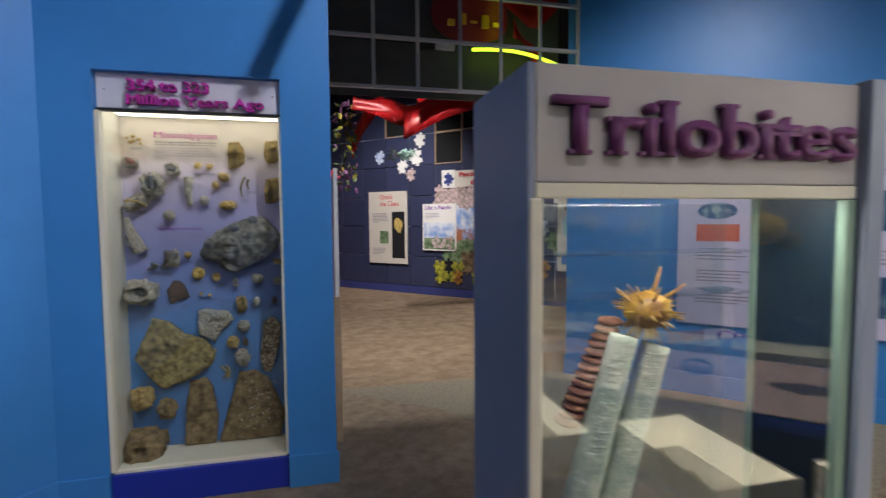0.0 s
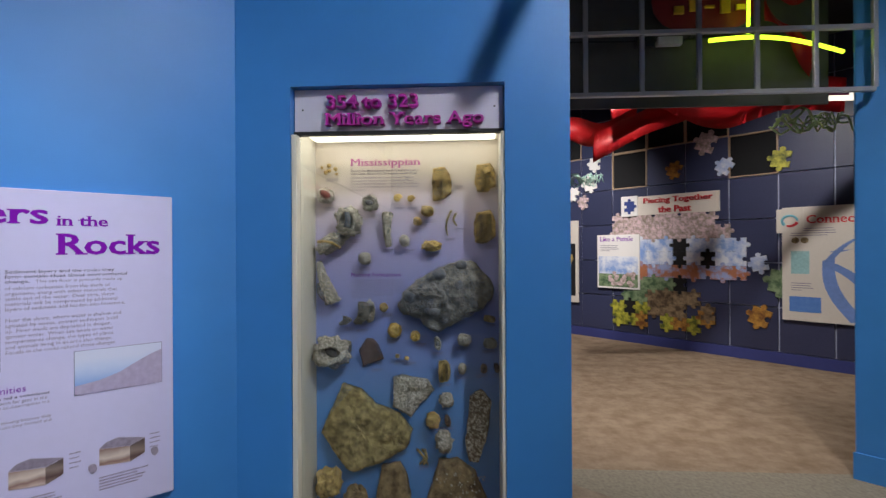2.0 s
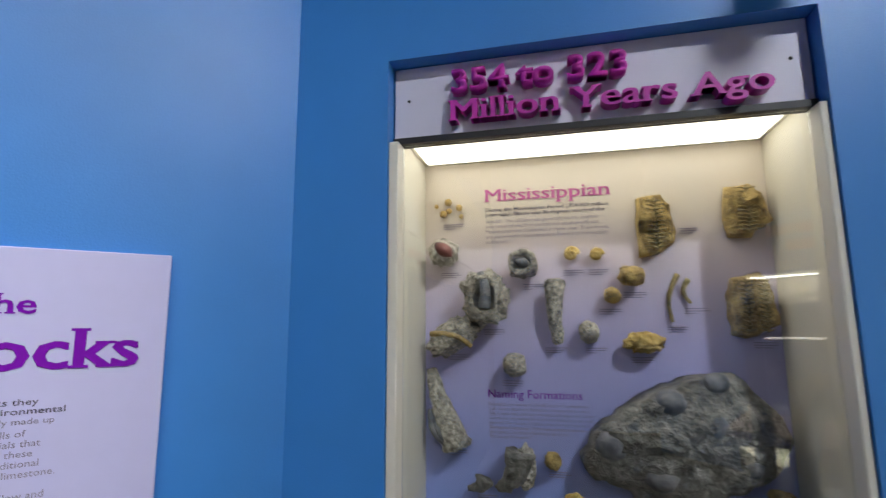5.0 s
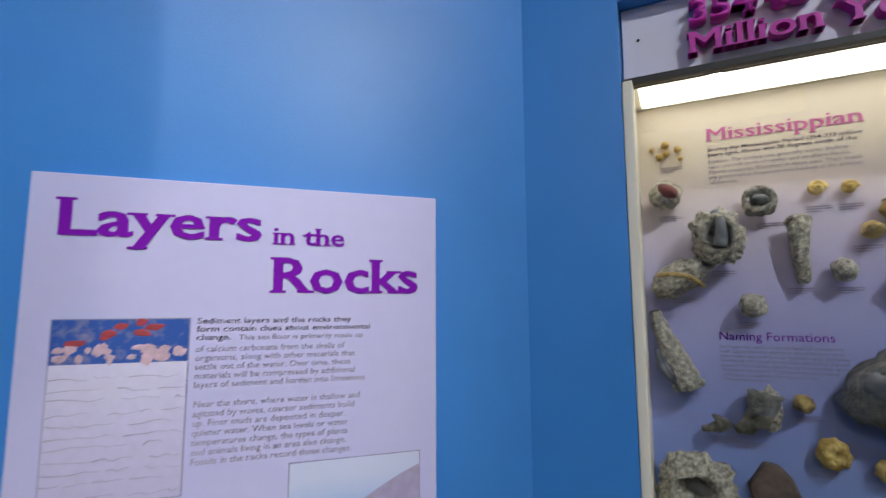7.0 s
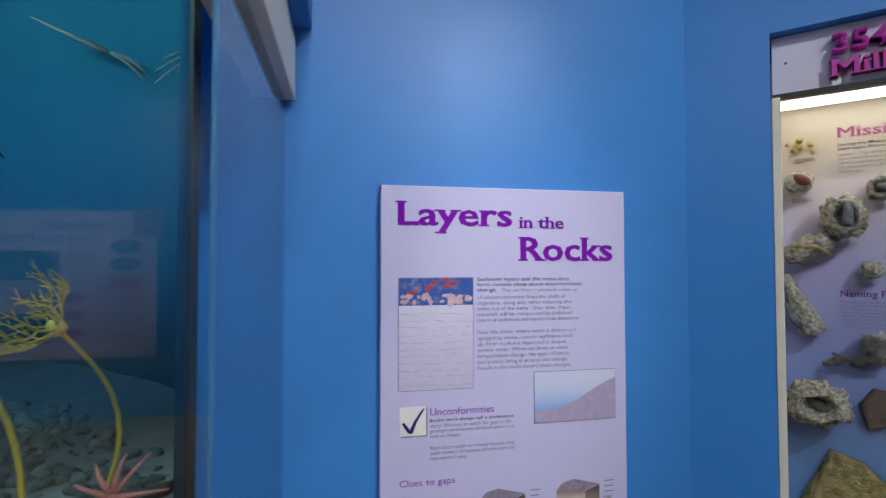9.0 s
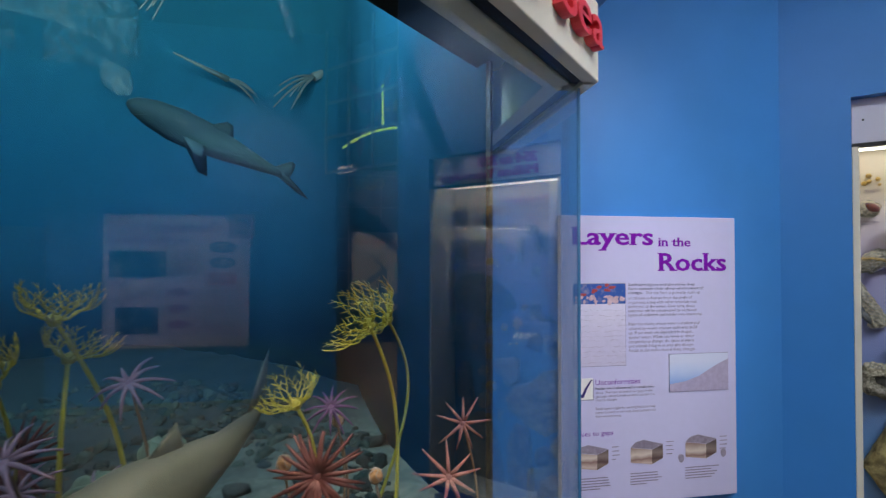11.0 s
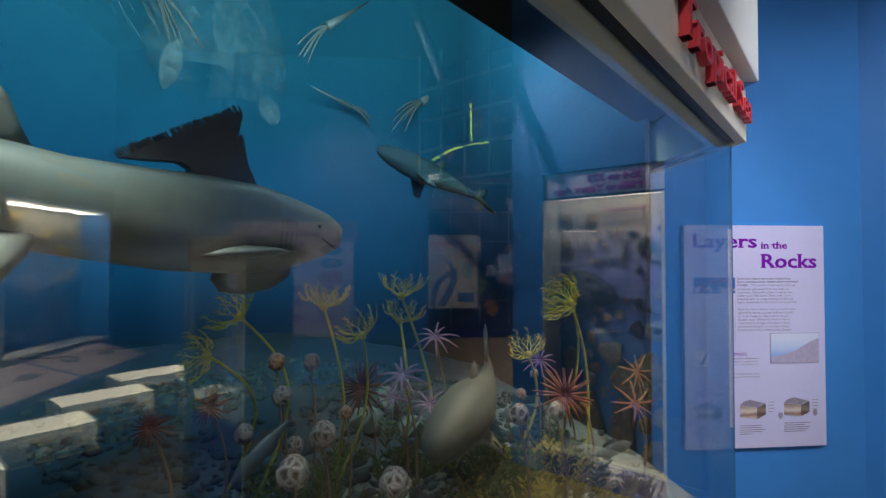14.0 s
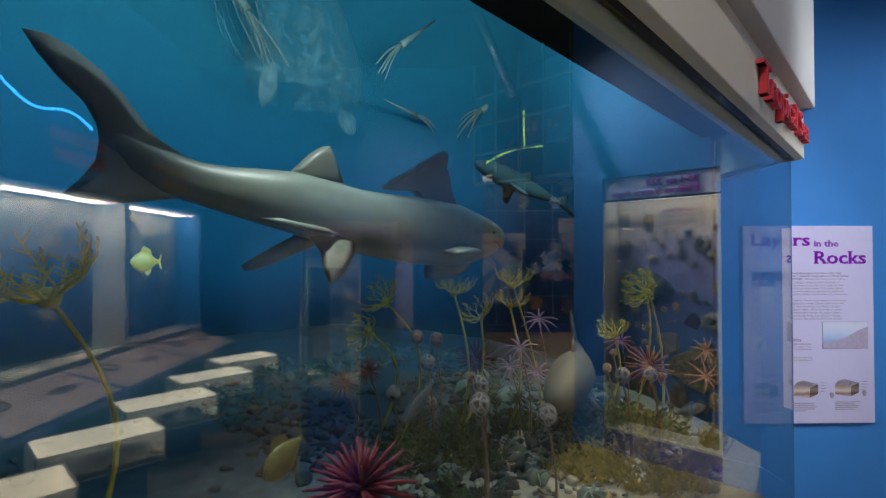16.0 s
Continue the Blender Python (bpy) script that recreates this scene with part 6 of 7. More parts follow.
shark("shark_model", "small blue grey shark model before the backdrop", M_BLUESHARK, sp2, [
    s2((0.34, 0.03, -0.03), (0.46, 0.15, -0.08), (0.52, 0.16, -0.085), (0.48, 0.03, -0.03)),
    s2((0.30, -0.03, -0.03), (0.36, -0.13, -0.12), (0.42, -0.14, -0.12), (0.46, -0.03, -0.03)),
    s2((0.48, 0, 0.05), (0.60, 0, 0.095), (0.64, 0, 0.09), (0.64, 0, 0.035)),
    s2((0.90, 0, 0.015), (1.02, 0, 0.065), (1.05, 0, 0.06), (1.0, 0, 0.0), (1.14, 0, -0.045), (1.06, 0, -0.04), (0.92, 0, -0.012))], 0.8, 2.4, 1.2, 3.1)
sp3 = [(-2.325, 0.44, 1.082, 0.014), (-2.322, 0.455, 1.085, 0.035), (-2.328, 0.50, 1.10, 0.062), (-2.352, 0.60, 1.122, 0.086), (-2.39, 0.72, 1.137, 0.090), (-2.44, 0.84, 1.147, 0.068), (-2.50, 0.97, 1.158, 0.040), (-2.57, 1.09, 1.18, 0.021), (-2.62, 1.16, 1.20, 0.01)]
shark("shark_model", "grey shark model resting over the sea plants", M_SHARK2, sp3, [
    [(-2.56, 1.07, 1.185), (-2.63, 1.16, 1.29), (-2.675, 1.222, 1.345), (-2.645, 1.19, 1.22)],
    [(-2.40, 0.74, 1.215), (-2.45, 0.83, 1.27), (-2.45, 0.85, 1.20)],
    [(-2.33, 0.66, 1.07), (-2.285, 0.76, 0.995), (-2.31, 0.80, 0.995), (-2.37, 0.78, 1.08)]], 1.0, 2.4, 1.0, 3.6)

# pale swimmers before the backdrop
def squid(at, way, size, seed):
    bm = bmesh.new()
    at, way = Vector(at), Vector(way).normalized()
    tube(bm, [at, at - way * size * 0.6, at - way * size * 1.6], size * 0.10, size * 0.02, 10)
    rng = random.Random(seed)
    for i in range(7):
        e = at + way * size * rng.uniform(0.7, 1.0) + Vector((0, rng.uniform(-0.25, 0.25), rng.uniform(-0.4, 0.1))) * size
        tube(bm, bend(at, e, (0, 0, size * 0.1), 7), size * 0.035, size * 0.012, 5)
    tagged(link("squid_model", bm, M_SQUID, True), "pale long-armed squid model before the backdrop", "squid model")


squid((-4.9, 3.25, 3.30), (0, -0.8, -0.55), 0.42, 1)
squid((-5.0, 2.1, 3.72), (0, -0.75, -0.65), 0.40, 2)
squid((-5.4, 2.70, 3.22), (0, 0.95, -0.15), 0.30, 3)
squid((-6.0, 1.0, 4.0), (0, 0.6, -0.7), 0.55, 4)
def membrane(name, pale, low, high):
    """Thin veil that lets most of the light through, with paler wrinkles."""
    m = mat(name, pale, 0.5)
    nt = m.node_tree
    out, b = nt.nodes["Material Output"], nt.nodes["Principled BSDF"]
    co, n, r = nt.nodes.new("ShaderNodeTexCoord"), nt.nodes.new("ShaderNodeTexNoise"), nt.nodes.new("ShaderNodeMapRange")
    n.inputs["Scale"].default_value, n.inputs["Detail"].default_value, n.inputs["Distortion"].default_value = 5, 6, 2.5
    r.inputs["From Min"].default_value, r.inputs["From Max"].default_value = 0.45, 0.75
    r.inputs["To Min"].default_value, r.inputs["To Max"].default_value = low, high
    tr, mx = nt.nodes.new("ShaderNodeBsdfTransparent"), nt.nodes.new("ShaderNodeMixShader")
    nt.links.new(co.outputs["Object"], n.inputs["Vector"])
    nt.links.new(n.outputs["Fac"], r.inputs["Value"])
    nt.links.new(r.outputs[0], mx.inputs[0])
    nt.links.new(tr.outputs[0], mx.inputs[1])
    nt.links.new(b.outputs[0], mx.inputs[2])
    nt.links.new(mx.outputs[0], out.inputs["Surface"])
    return m


jelly = thing("jellyfish_model", "large translucent wrinkled jellyfish model before the backdrop", "jellyfish model", Matrix.Translation((-5.75, 1.50, 3.20)))
bm = bmesh.new()
grid = [[None] * 40 for _ in range(31)]
for i in range(31):
    for j in range(40):
        v, a = i / 30, math.pi * (j / 39 - 0.5) * 1.9
        r = (0.30 + 0.30 * math.sin(math.pi * min(v * 0.62 + 0.38, 1))) * (1 + 0.05 * math.sin(7 * a + 5 * v) + 0.04 * noise.noise(Vector((a * 2, v * 4, 1))))
        grid[i][j] = bm.verts.new((math.cos(a) * r * 0.7, math.sin(a) * r, v * 1.15 + 0.05 * noise.noise(Vector((a, v * 3, 7)))))
for i in range(30):
    for j in range(39):
        bm.faces.new((grid[i][j], grid[i][j + 1], grid[i + 1][j + 1], grid[i + 1][j]))
part("bell", bm, membrane("jelly_veil", (0.22, 0.34, 0.36), 0.03, 0.26), jelly, "thin wrinkled translucent bell", True)
lobe = membrane("jelly_lobe", (0.22, 0.30, 0.31), 0.08, 0.45)
for y, z, w, h, r in ((-0.46, 0.02, 0.16, 0.42, -12), (0.42, -0.16, 0.22, 0.26, 40)):
    part("lobe", lump(0.03, w, h, 3, 0.25, 2, 3, m=Matrix.Translation((0.1, y, z)) @ pose(0, 0, 0, r, 0, 0)), lobe, jelly, "pale hanging lobe", True)
rng = random.Random(6)
for i in range(20):
    y = rng.uniform(-1.05, -0.45)
    part("strand", tube(bmesh.new(), bend((0.1, y, 1.0 + 0.25 * y), (0.1, y + rng.uniform(0.15, 0.4), 0.75 + 0.35 * y - rng.uniform(0.1, 0.35)), (0, -0.05, 0), 7), 0.006, 0.002, 4), lobe, jelly, "", True)


def plant(x, y, size, blades, seed, material, label):
    """A tuft of feathery sea weed."""
    rng = random.Random(seed)
    bm = bmesh.new()
    z = ground(x, y) - 0.01
    for i in range(blades):
        a, ln = rng.uniform(0, 6.28), size * rng.uniform(0.5, 1.1)
        tip = Vector((math.cos(a) * ln * 0.5, math.sin(a) * ln * 0.5, ln))
        b = Vector((rng.uniform(-0.4, 0.4) * size, rng.uniform(-0.4, 0.4) * size, 0))
        pts = bend(b, b + tip, (rng.uniform(-0.02, 0.02), rng.uniform(-0.02, 0.02), 0), 5)
        tube(bm, pts, 0.0022, 0.001, 3)
        for q in pts[1:]:
            for s in (-1, 1):
                d = Vector((math.cos(a + s * 1.2), math.sin(a + s * 1.2), 0.7)) * size * 0.22
                v = [bm.verts.new(q), bm.verts.new(q + d * 0.5 + Vector((0, 0, 0.008))), bm.verts.new(q + d), bm.verts.new(q + d * 0.5 - Vector((0, 0, 0.006)))]
                bm.faces.new(v)
    ob = link("sea_weed", bm, material)
    ob.location = (x, y, z)
    return tagged(ob, label, "sea weed", "tufts of sea weed")


rng = random.Random(8)
for i in range(46):
    x, y = rng.uniform(-2.35, -1.92), rng.uniform(0.45, 1.15)
    plant(x, y, rng.uniform(0.05, 0.11), 13, i, M_WEEDGOLD, "golden green feathery sea weed tuft")
for i in range(44):
    x, y = rng.uniform(-3.1, -2.1), rng.uniform(0.0, 1.0)
    plant(x, y, rng.uniform(0.06, 0.15), 10, i + 100, M_WEED, "dark green feathery sea weed tuft")
for i, (x, y, s) in enumerate(((-2.1, 0.30, 0.07), (-2.28, 0.28, 0.06), (-2.5, 0.1, 0.07), (-3.1, 0.9, 0.12), (-3.3, 1.2, 0.12), (-2.9, 1.0, 0.1), (-2.2, 0.05, 0.06))):
    bm = bmesh.new()
    r2 = random.Random(i)
    for k in range(7):
        a = 0.9 * k
        lump(s * 0.9, s * 0.14, s * 0.9, k + i, 0.25, 2, 2, m=Matrix.Translation((math.cos(a) * s * 0.25, math.sin(a) * s * 0.25, s * 0.4)) @ pose(0, 0, 0, r2.uniform(-40, 40), 0, math.degrees(a)), bm=bm)
    ob = link("leaf_coral", bm, M_MINT, True)
    ob.location = (x, y, ground(x, y) + 0.04)
    tagged(ob, "pale mint leafy coral model", "coral model", "leafy corals")

# ---- long lit case on the slanting wall opposite ----
LC, _ = along((4.3, 1.25), (1.0, -2.05))
lc = thing("long_case", "long lit case of fossils in three bays", "display case", LC)
for k in range(3):
    a = 1.5 * k
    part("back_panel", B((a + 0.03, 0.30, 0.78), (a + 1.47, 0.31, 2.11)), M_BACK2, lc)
    part("divider", B((a - 0.03, 0.0, 0.6), (a + 0.03, 0.31, 2.15), 0.004), M_CREAM if k else M_BLUE, lc)
    part("light_tube", B((a + 0.06, 0.05, 2.115), (a + 1.44, 0.09, 2.135)), M_TUBE2, lc, "glowing strip lamp")
    g = part("pane", B((a + 0.031, 0.004, 0.78), (a + 1.469, 0.010, 2.11)), M_GLASS, lc)
    g.visible_shadow = False
    bars("sign_bars", lc, Matrix.Translation((0, -0.012, 0)), a + 0.35, 2.62, 0.8, 2, 0.16, 0.11, M_RED, k)
part("header", B((-0.03, -0.01, 2.15), (4.53, 0.32, 2.70), 0.004), M_BLUE, lc)
part("case_floor", B((0, 0.0, 0.74), (4.5, 0.31, 0.779)), M_CREAM, lc)
part("base", B((0.0, -0.06, 0), (4.5, 0.31, 0.5), 0.004), M_DEEP, lc)
bm = bmesh.new()
q = [bm.verts.new((s, y, z)) for s in (0.22, 4.5) for y, z in ((-0.02, 0.738), (-0.53, 0.60), (-0.53, 0.55), (-0.02, 0.55))]
for i in range(4):
    bm.faces.new((q[i], q[(i + 1) % 4], q[4 + (i + 1) % 4], q[4 + i]))
bm.faces.new(q[:4])
bm.faces.new(q[4:])
part("label_rail", bm, M_DEEP, lc, "deep blue slanting label rail")
tilt = math.degrees(math.atan2(0.138, 0.51))
for k in range(4):
    rm = pose(0.26 + 1.06 * k, -0.515, 0.612, -90 + tilt + 90, 0, 0)
    part("label_board", B((0.02, 0.0, 0.0), (1.02, 0.49, 0.008), 0.002, rm), M_LABEL, lc)
    part("label_picture", lump(0.26, 0.10, 0.004, k, 0.3, 2, 2, m=rm @ Matrix.Translation((0.3, 0.25, 0.009))), M_INK, lc)
    part("label_picture", lump(0.16, 0.08, 0.004, k + 9, 0.3, 2, 2, m=rm @ Matrix.Translation((0.75, 0.3, 0.009))), M_GREYINK, lc)
    part("label_lens", tube(bmesh.new(), [rm @ Vector((0.75 + 0.07 * math.cos(a / 3), 0.32 + 0.07 * math.sin(a / 3), 0.016)) for a in range(20)], 0.008), M_DARK, lc)
M_TRAYFRONT = membrane("tray_front_acrylic", (0.05, 0.055, 0.06), 0.55, 0.7)
for k in range(5):
    t = thing("light_tray", "white open tray under the label rail, its walls given a glow", "tray", LC @ Matrix.Translation((0.75 + 0.78 * k, -0.80, 0.33)) @ pose(0, 0, 0, 0, 0, 45) @ Matrix.Translation((-0.33, -0.2, 0)), "trays under the label rail")
    bm = bmesh.new()
    for a, b in (((0, 0, 0), (0.66, 0.40, 0.01)), ((0, 0.012, 0.01), (0.012, 0.40, 0.19)), ((0.648, 0.012, 0.01), (0.66, 0.40, 0.19)), ((0.012, 0.388, 0.01), (0.648, 0.40, 0.19))):
        box(bm, a, b)
    part("tray", bm, M_TRAY, t, "white tray walls with a faint added glow")
    # liner emission stands in for light inside the tray
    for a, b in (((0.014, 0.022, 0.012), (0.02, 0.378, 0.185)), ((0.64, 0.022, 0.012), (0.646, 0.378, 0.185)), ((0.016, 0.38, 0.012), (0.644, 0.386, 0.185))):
        part("tray_liner", B(a, b), M_GLOWTRAY, t, "cream tray liner, its glow standing in for LED light")
    part("tray_front", B((0, 0, 0.01), (0.66, 0.008, 0.19)), M_TRAYFRONT, t, "dark see-through tray front")
    part("tray_floor", B((0.022, 0.022, 0.012), (0.638, 0.378, 0.03)), M_CREAM, t)
    part("tray_leg", B((0.03, 0.30, -0.33), (0.63, 0.40, -0.001), 0.004), M_DEEP, t)
    for j in range(3):
        part("specimen", lump(0.09, 0.07, 0.05, j + k, 0.25, 2, 2, m=Matrix.Translation((0.13 + 0.2 * j, 0.18, 0.05))), M_BROWN, t)
rng = random.Random(21)
for i in range(34):
    k = i % 3
    x, z, s = 1.5 * k + rng.uniform(0.15, 1.35), rng.uniform(0.95, 2.0), rng.uniform(0.07, 0.22)
    bm = lump(s, s * 0.5, s * rng.uniform(0.7, 1.2), i + 60, 0.3, 2.4, 3, flat=0.9, m=Matrix.Translation((0, -s * 0.25, 0)))
    ob = link("fossil", bm, rng.choice((M_ROCK, M_TAN, M_PALE, M_BROWN)), True)
    ob.matrix_world = LC @ Matrix.Translation((x, 0.299, z))
    tagged(ob, "mounted fossil in the long case", "fossil", "fossils in the long case")

NE, _ = along((2.25, 4.3), (5.4, 1.15))
# ---- signs of the passage wall and the next gallery ----
p = sign("wall_sign", "lilac panel about moving continents on the passage wall", NE @ Matrix.Translation((0.98, -0.032, 0.62)), 1.53, 1.49, M_LILAC)
lettering("heading", "Continents", p, I, 0.31, 1.30, 0.75, 0.105, M_PURPLE, 0, "", 0.0, 1.0, True)
lettering("heading", "on the Move", p, I, 0.64, 1.165, 0.83, 0.095, M_PURPLE, 0, "", 0.0, 1.0, True)
globe = two_tone("globe_print", (0.02, 0.10, 0.28), (0.30, 0.42, 0.50), 9, 0.5, 0.0, (0.5, 0.6))
quake = gradient("earth_section_print", [(0.0, (0.55, 0.10, 0.07)), (0.6, (0.60, 0.14, 0.08)), (0.72, (0.10, 0.18, 0.34)), (1, (0.12, 0.22, 0.40))], 2, 0.76, 0.93, 0.5, 0.1, 8)
deepsea = two_tone("deep_sea_print", (0.01, 0.05, 0.16), (0.16, 0.28, 0.36), 6, 0.5, 0.0, (0.5, 0.7))
for v in (1.13, 0.95):
    part("globe_print", lump(0.29, 0.006, 0.135, 2, 0.0, 1, 3, m=Matrix.Translation((0.29, -0.001, v))), globe, p)
sheet("section_print", p, I, 0.14, 0.70, 0.45, 0.84, quake, 0, 0.003)
sheet("reef_print", p, I, 0.885, 0.79, 1.47, 1.08, deepsea, 0, 0.003)
sheet("map_print", p, I, 0.96, 0.16, 1.40, 0.46, deepsea, 0, 0.003)
plates = mat("plate_print", (0.34, 0.10, 0.28), 0.5, vary=0.4, scale=14)
for v in (0.62, 0.44, 0.26):
    part("plate_print", lump(0.24, 0.005, 0.09, 4, 0.2, 2, 2, m=Matrix.Translation((0.76, -0.002, v))), plates, p)
    bars("text_lines", p, I, 0.14, v + 0.02, 0.42, 4, 0.028, 0.009, M_GREYINK, int(v * 50))
bars("text_lines", p, I, 0.56, 1.08, 0.26, 9, 0.03, 0.009, M_GREYINK, 2)
bars("text_lines", p, I, 0.96, 0.68, 0.44, 6, 0.03, 0.009, M_GREYINK, 3)
sheet("logo", p, I, -0.06, 1.23, 0.22, 1.51, mat("logo_plate", (0.30, 0.20, 0.30), 0.5), 0, 0.012)
part("logo_ring", tube(bmesh.new(), [Vector((0.08 + 0.08 * math.cos(a / 3), -0.014, 1.37 + 0.07 * math.sin(a / 3))) for a in range(18)], 0.014, 0.02, 6), globe, p)


def on_far(x, z, dy=-0.03):
    """Frame on the tiled wall at the place whose world x is given."""
    s = (x + 0.5) / math.cos(radians(45))
    return FAR @ Matrix.Translation((s, dy, z))


p = sign("wall_sign", "cream title board with red letters over the puzzle", on_far(2.24, 2.13), 1.5, 0.31, M_PAPER)
raised("Piecing Together", p, I, 0.36, 0.165, 1.05, 0.11, M_RED, 0.012, 0.01)
raised("the Past", p, I, 0.60, 0.03, 0.5, 0.10, M_RED, 0.012, 0.01)
sheet("logo", p, I, -0.03, -0.01, 0.26, 0.33, M_WHITE, 0, 0.014)


def piece_outline(w, knobs, seed):
    """Outline of a jigsaw piece; knobs: 1 out, -1 in, 0 flat on each side."""
    out = []
    c = [Vector((0, 0)), Vector((w, 0)), Vector((w, w)), Vector((0, w))]
    for i in range(4):
        a, b = c[i], c[(i + 1) % 4]
        d = (b - a) / w
        nrm = Vector((d.y, -d.x)) * knobs[i]
        out.append(a)
        if knobs[i]:
            for s, h in ((0.38, 0.0), (0.34, 0.1), (0.36, 0.2), (0.5, 0.27), (0.64, 0.2), (0.66, 0.1), (0.62, 0.0)):
                out.append(a + d * w * s + nrm * w * h)
    return out


def piece(m, w, knobs, material, parent=None, thick=0.025, label="jigsaw piece mounted on the tiled wall"):
    bm = bmesh.new()
    pts = piece_outline(w, knobs, 0)
    f = [bm.verts.new((q.x, -thick, q.y)) for q in pts]
    b = [bm.verts.new((q.x, 0, q.y)) for q in pts]
    bm.faces.new(f)
    bm.faces.new(b[::-1])
    for i in range(len(pts)):
        bm.faces.new((f[i], f[(i + 1) % len(pts)], b[(i + 1) % len(pts)], b[i]))
    if parent:
        bmesh.ops.transform(bm, matrix=m, verts=bm.verts)
        return part("jigsaw_piece", bm, material, parent)
    ob = link("jigsaw_piece", bm, material)
    ob.matrix_world = m
    return tagged(ob, label, "jigsaw piece", "loose jigsaw pieces on the wall")


pl = piece(I, 0.17, (1, 1, 1, -1), M_NAVYPRINT, p, 0.004)
pl.matrix_local = Matrix.Translation((0.03, -0.015, 0.07))
# the big puzzle
pz = thing("jigsaw_mural", "large jigsaw mural of a shore and plants with missing pieces", "mural", on_far(1.95, 0.30, -0.004))
rng = random.Random(4)
W = 0.205
cols = 11
for j in range(9):
    for i in range(cols):
        inside = {0: i in (1, 2, 3, 5, 6, 7), 1: 1 <= i <= 8 and i != 7, 2: 2 <= i <= 7, 3: 2 <= i <= 6, 4: i > 1, 5: True, 6: True, 7: 1 <= i <= 9, 8: 1 <= i <= 8}[j]
        if not inside:
            continue
        hole = (i, j) in ((6, 6), (6, 5), (8, 5), (6, 3), (2, 1), (7, 1))
        if hole:
            kind = M_HOLE
        else:
            kind = (M_PZ_LEAF if i % 3 else M_PZ_RUST, M_PZ_LEAF if i < 4 else M_PZ_BROWN, M_PZ_BROWN if i > 3 else M_PZ_GREEN, M_PZ_GREEN, M_PZ_EARTH, M_PZ_SKY, M_PZ_SKY, M_PZ_PINK, M_PZ_PINK)[j]
        k = (1 if (i + j) % 2 else -1)
        piece(Matrix.Translation((i * W, 0, j * W)), W * 0.985, (k, -k, k, -k), kind, pz, 0.006 if hole else 0.02 + 0.004 * ((i + j) % 2))
for x, z, mm, s, r in ((1.05, 2.75, M_PZ_SKY, 0.19, 15), (1.45, 2.55, M_WHITE, 0.20, 30), (1.62, 2.35, M_PZ_PINK, 0.18, 10), (1.78, 3.0, M_WHITE, 0.2, 5), (1.72, 2.62, M_WHITE, 0.24, -10), (2.75, 2.75, M_PZ_RUST, 0.2, 20), (3.25, 2.75, M_PZ_SKY, 0.2, 35), (3.05, 3.1, M_PZ_PINK, 0.26, 25), (3.75, 2.7, M_PZ_LEAF, 0.22, 10),
                       (1.35, 0.75, M_PZ_LEAF, 0.2, 10), (3.55, 0.55, M_PZ_RUST, 0.24, 20), (3.72, 1.0, M_PZ_GREEN, 0.3, 10), (3.6, 1.25, M_PZ_SKY, 0.2, -10), (3.1, 0.42, M_PZ_RUST, 0.22, -8)):
    piece(on_far(x, z, 0.0) @ pose(0, 0, 0, 0, r, 0), s, (1, -1, 1, 1), mm)
p = sign("wall_sign", "pale picture panel about puzzles on the tiled wall", on_far(1.9, 0.90, -0.05), 0.77, 0.92, M_WHITE)
lettering("heading", "Like a Puzzle", p, I, 0.06, 0.81, 0.6, 0.075, M_PURPLE, 0, "", 0.0, 1.0, True)
sheet("print_sky", p, I, 0.03, 0.25, 0.74, 0.55, M_PZ_SKY, 0, 0.003)
sheet("print_plants", p, I, 0.03, 0.03, 0.74, 0.25, M_PZ_GREEN, 0, 0.003)
bm = bmesh.new()
for i in range(26):
    lump(0.09, 0.004, 0.08, i, 0.3, 2, 1, m=Matrix.Translation((rng.uniform(0.22, 0.7), -0.004, rng.uniform(0.06, 0.28))), bm=bm)
part("flower_print", bm, M_PZ_PINK, p)
bars("text_lines", p, I, 0.06, 0.74, 0.4, 4, 0.03, 0.008, M_GREYINK, 4)
p = sign("wall_sign", "cream panel about clues with a glass picture", on_far(0.92, 0.60, -0.05), 1.0, 1.5, M_PAPER)
lettering("heading", "Check\nthe Clues", p, I, 0.30, 1.20, 0.5, 0.24, M_RED, 0, "", 0.01)
sheet("window_print", p, I, 0.62, 0.12, 0.94, 1.08, M_DARK, 0, 0.004)
part("gold_print", lump(0.2, 0.01, 0.3, 3, 0.4, 3, 2, m=Matrix.Translation((0.78, -0.005, 0.8))), M_YELLOWROCK, p)
sheet("moss_print", p, I, 0.30, 0.42, 0.52, 0.68, M_PZ_GREEN, 0, 0.004)
bars("text_lines", p, I, 0.1, 1.05, 0.42, 7, 0.03, 0.009, M_GREYINK, 5)
bars("text_lines", p, I, 0.1, 0.32, 0.36, 5, 0.03, 0.009, M_GREYINK, 6)
p = sign("wall_sign", "cream panel about connections with a blue river map", on_far(3.85, 0.62, -0.05), 1.11, 1.5, M_PAPER)
lettering("heading", "Connections", p, I, 0.27, 1.28, 0.79, 0.11, M_RED, 0, "", 0.01, 1.0, True)
sheet("logo", p, I, -0.06, 1.16, 0.24, 1.48, M_PAPER, 0, 0.012)
bm = tube(bmesh.new(), [Vector((0.09 + 0.085 * math.cos(a / 3), -0.014, 1.32 + 0.07 * math.sin(a / 3))) for a in range(13)], 0.014, 0.02, 6)
part("logo_arrow", bm, mat("logo_blue", (0.2, 0.5, 0.6), 0.5), p)
bm = tube(bmesh.new(), [Vector((0.09 + 0.085 * math.cos(a / 3), -0.014, 1.32 + 0.07 * math.sin(a / 3))) for a in range(13, 19)], 0.014, 0.02, 6)
part("logo_arrow", bm, M_RED, p)
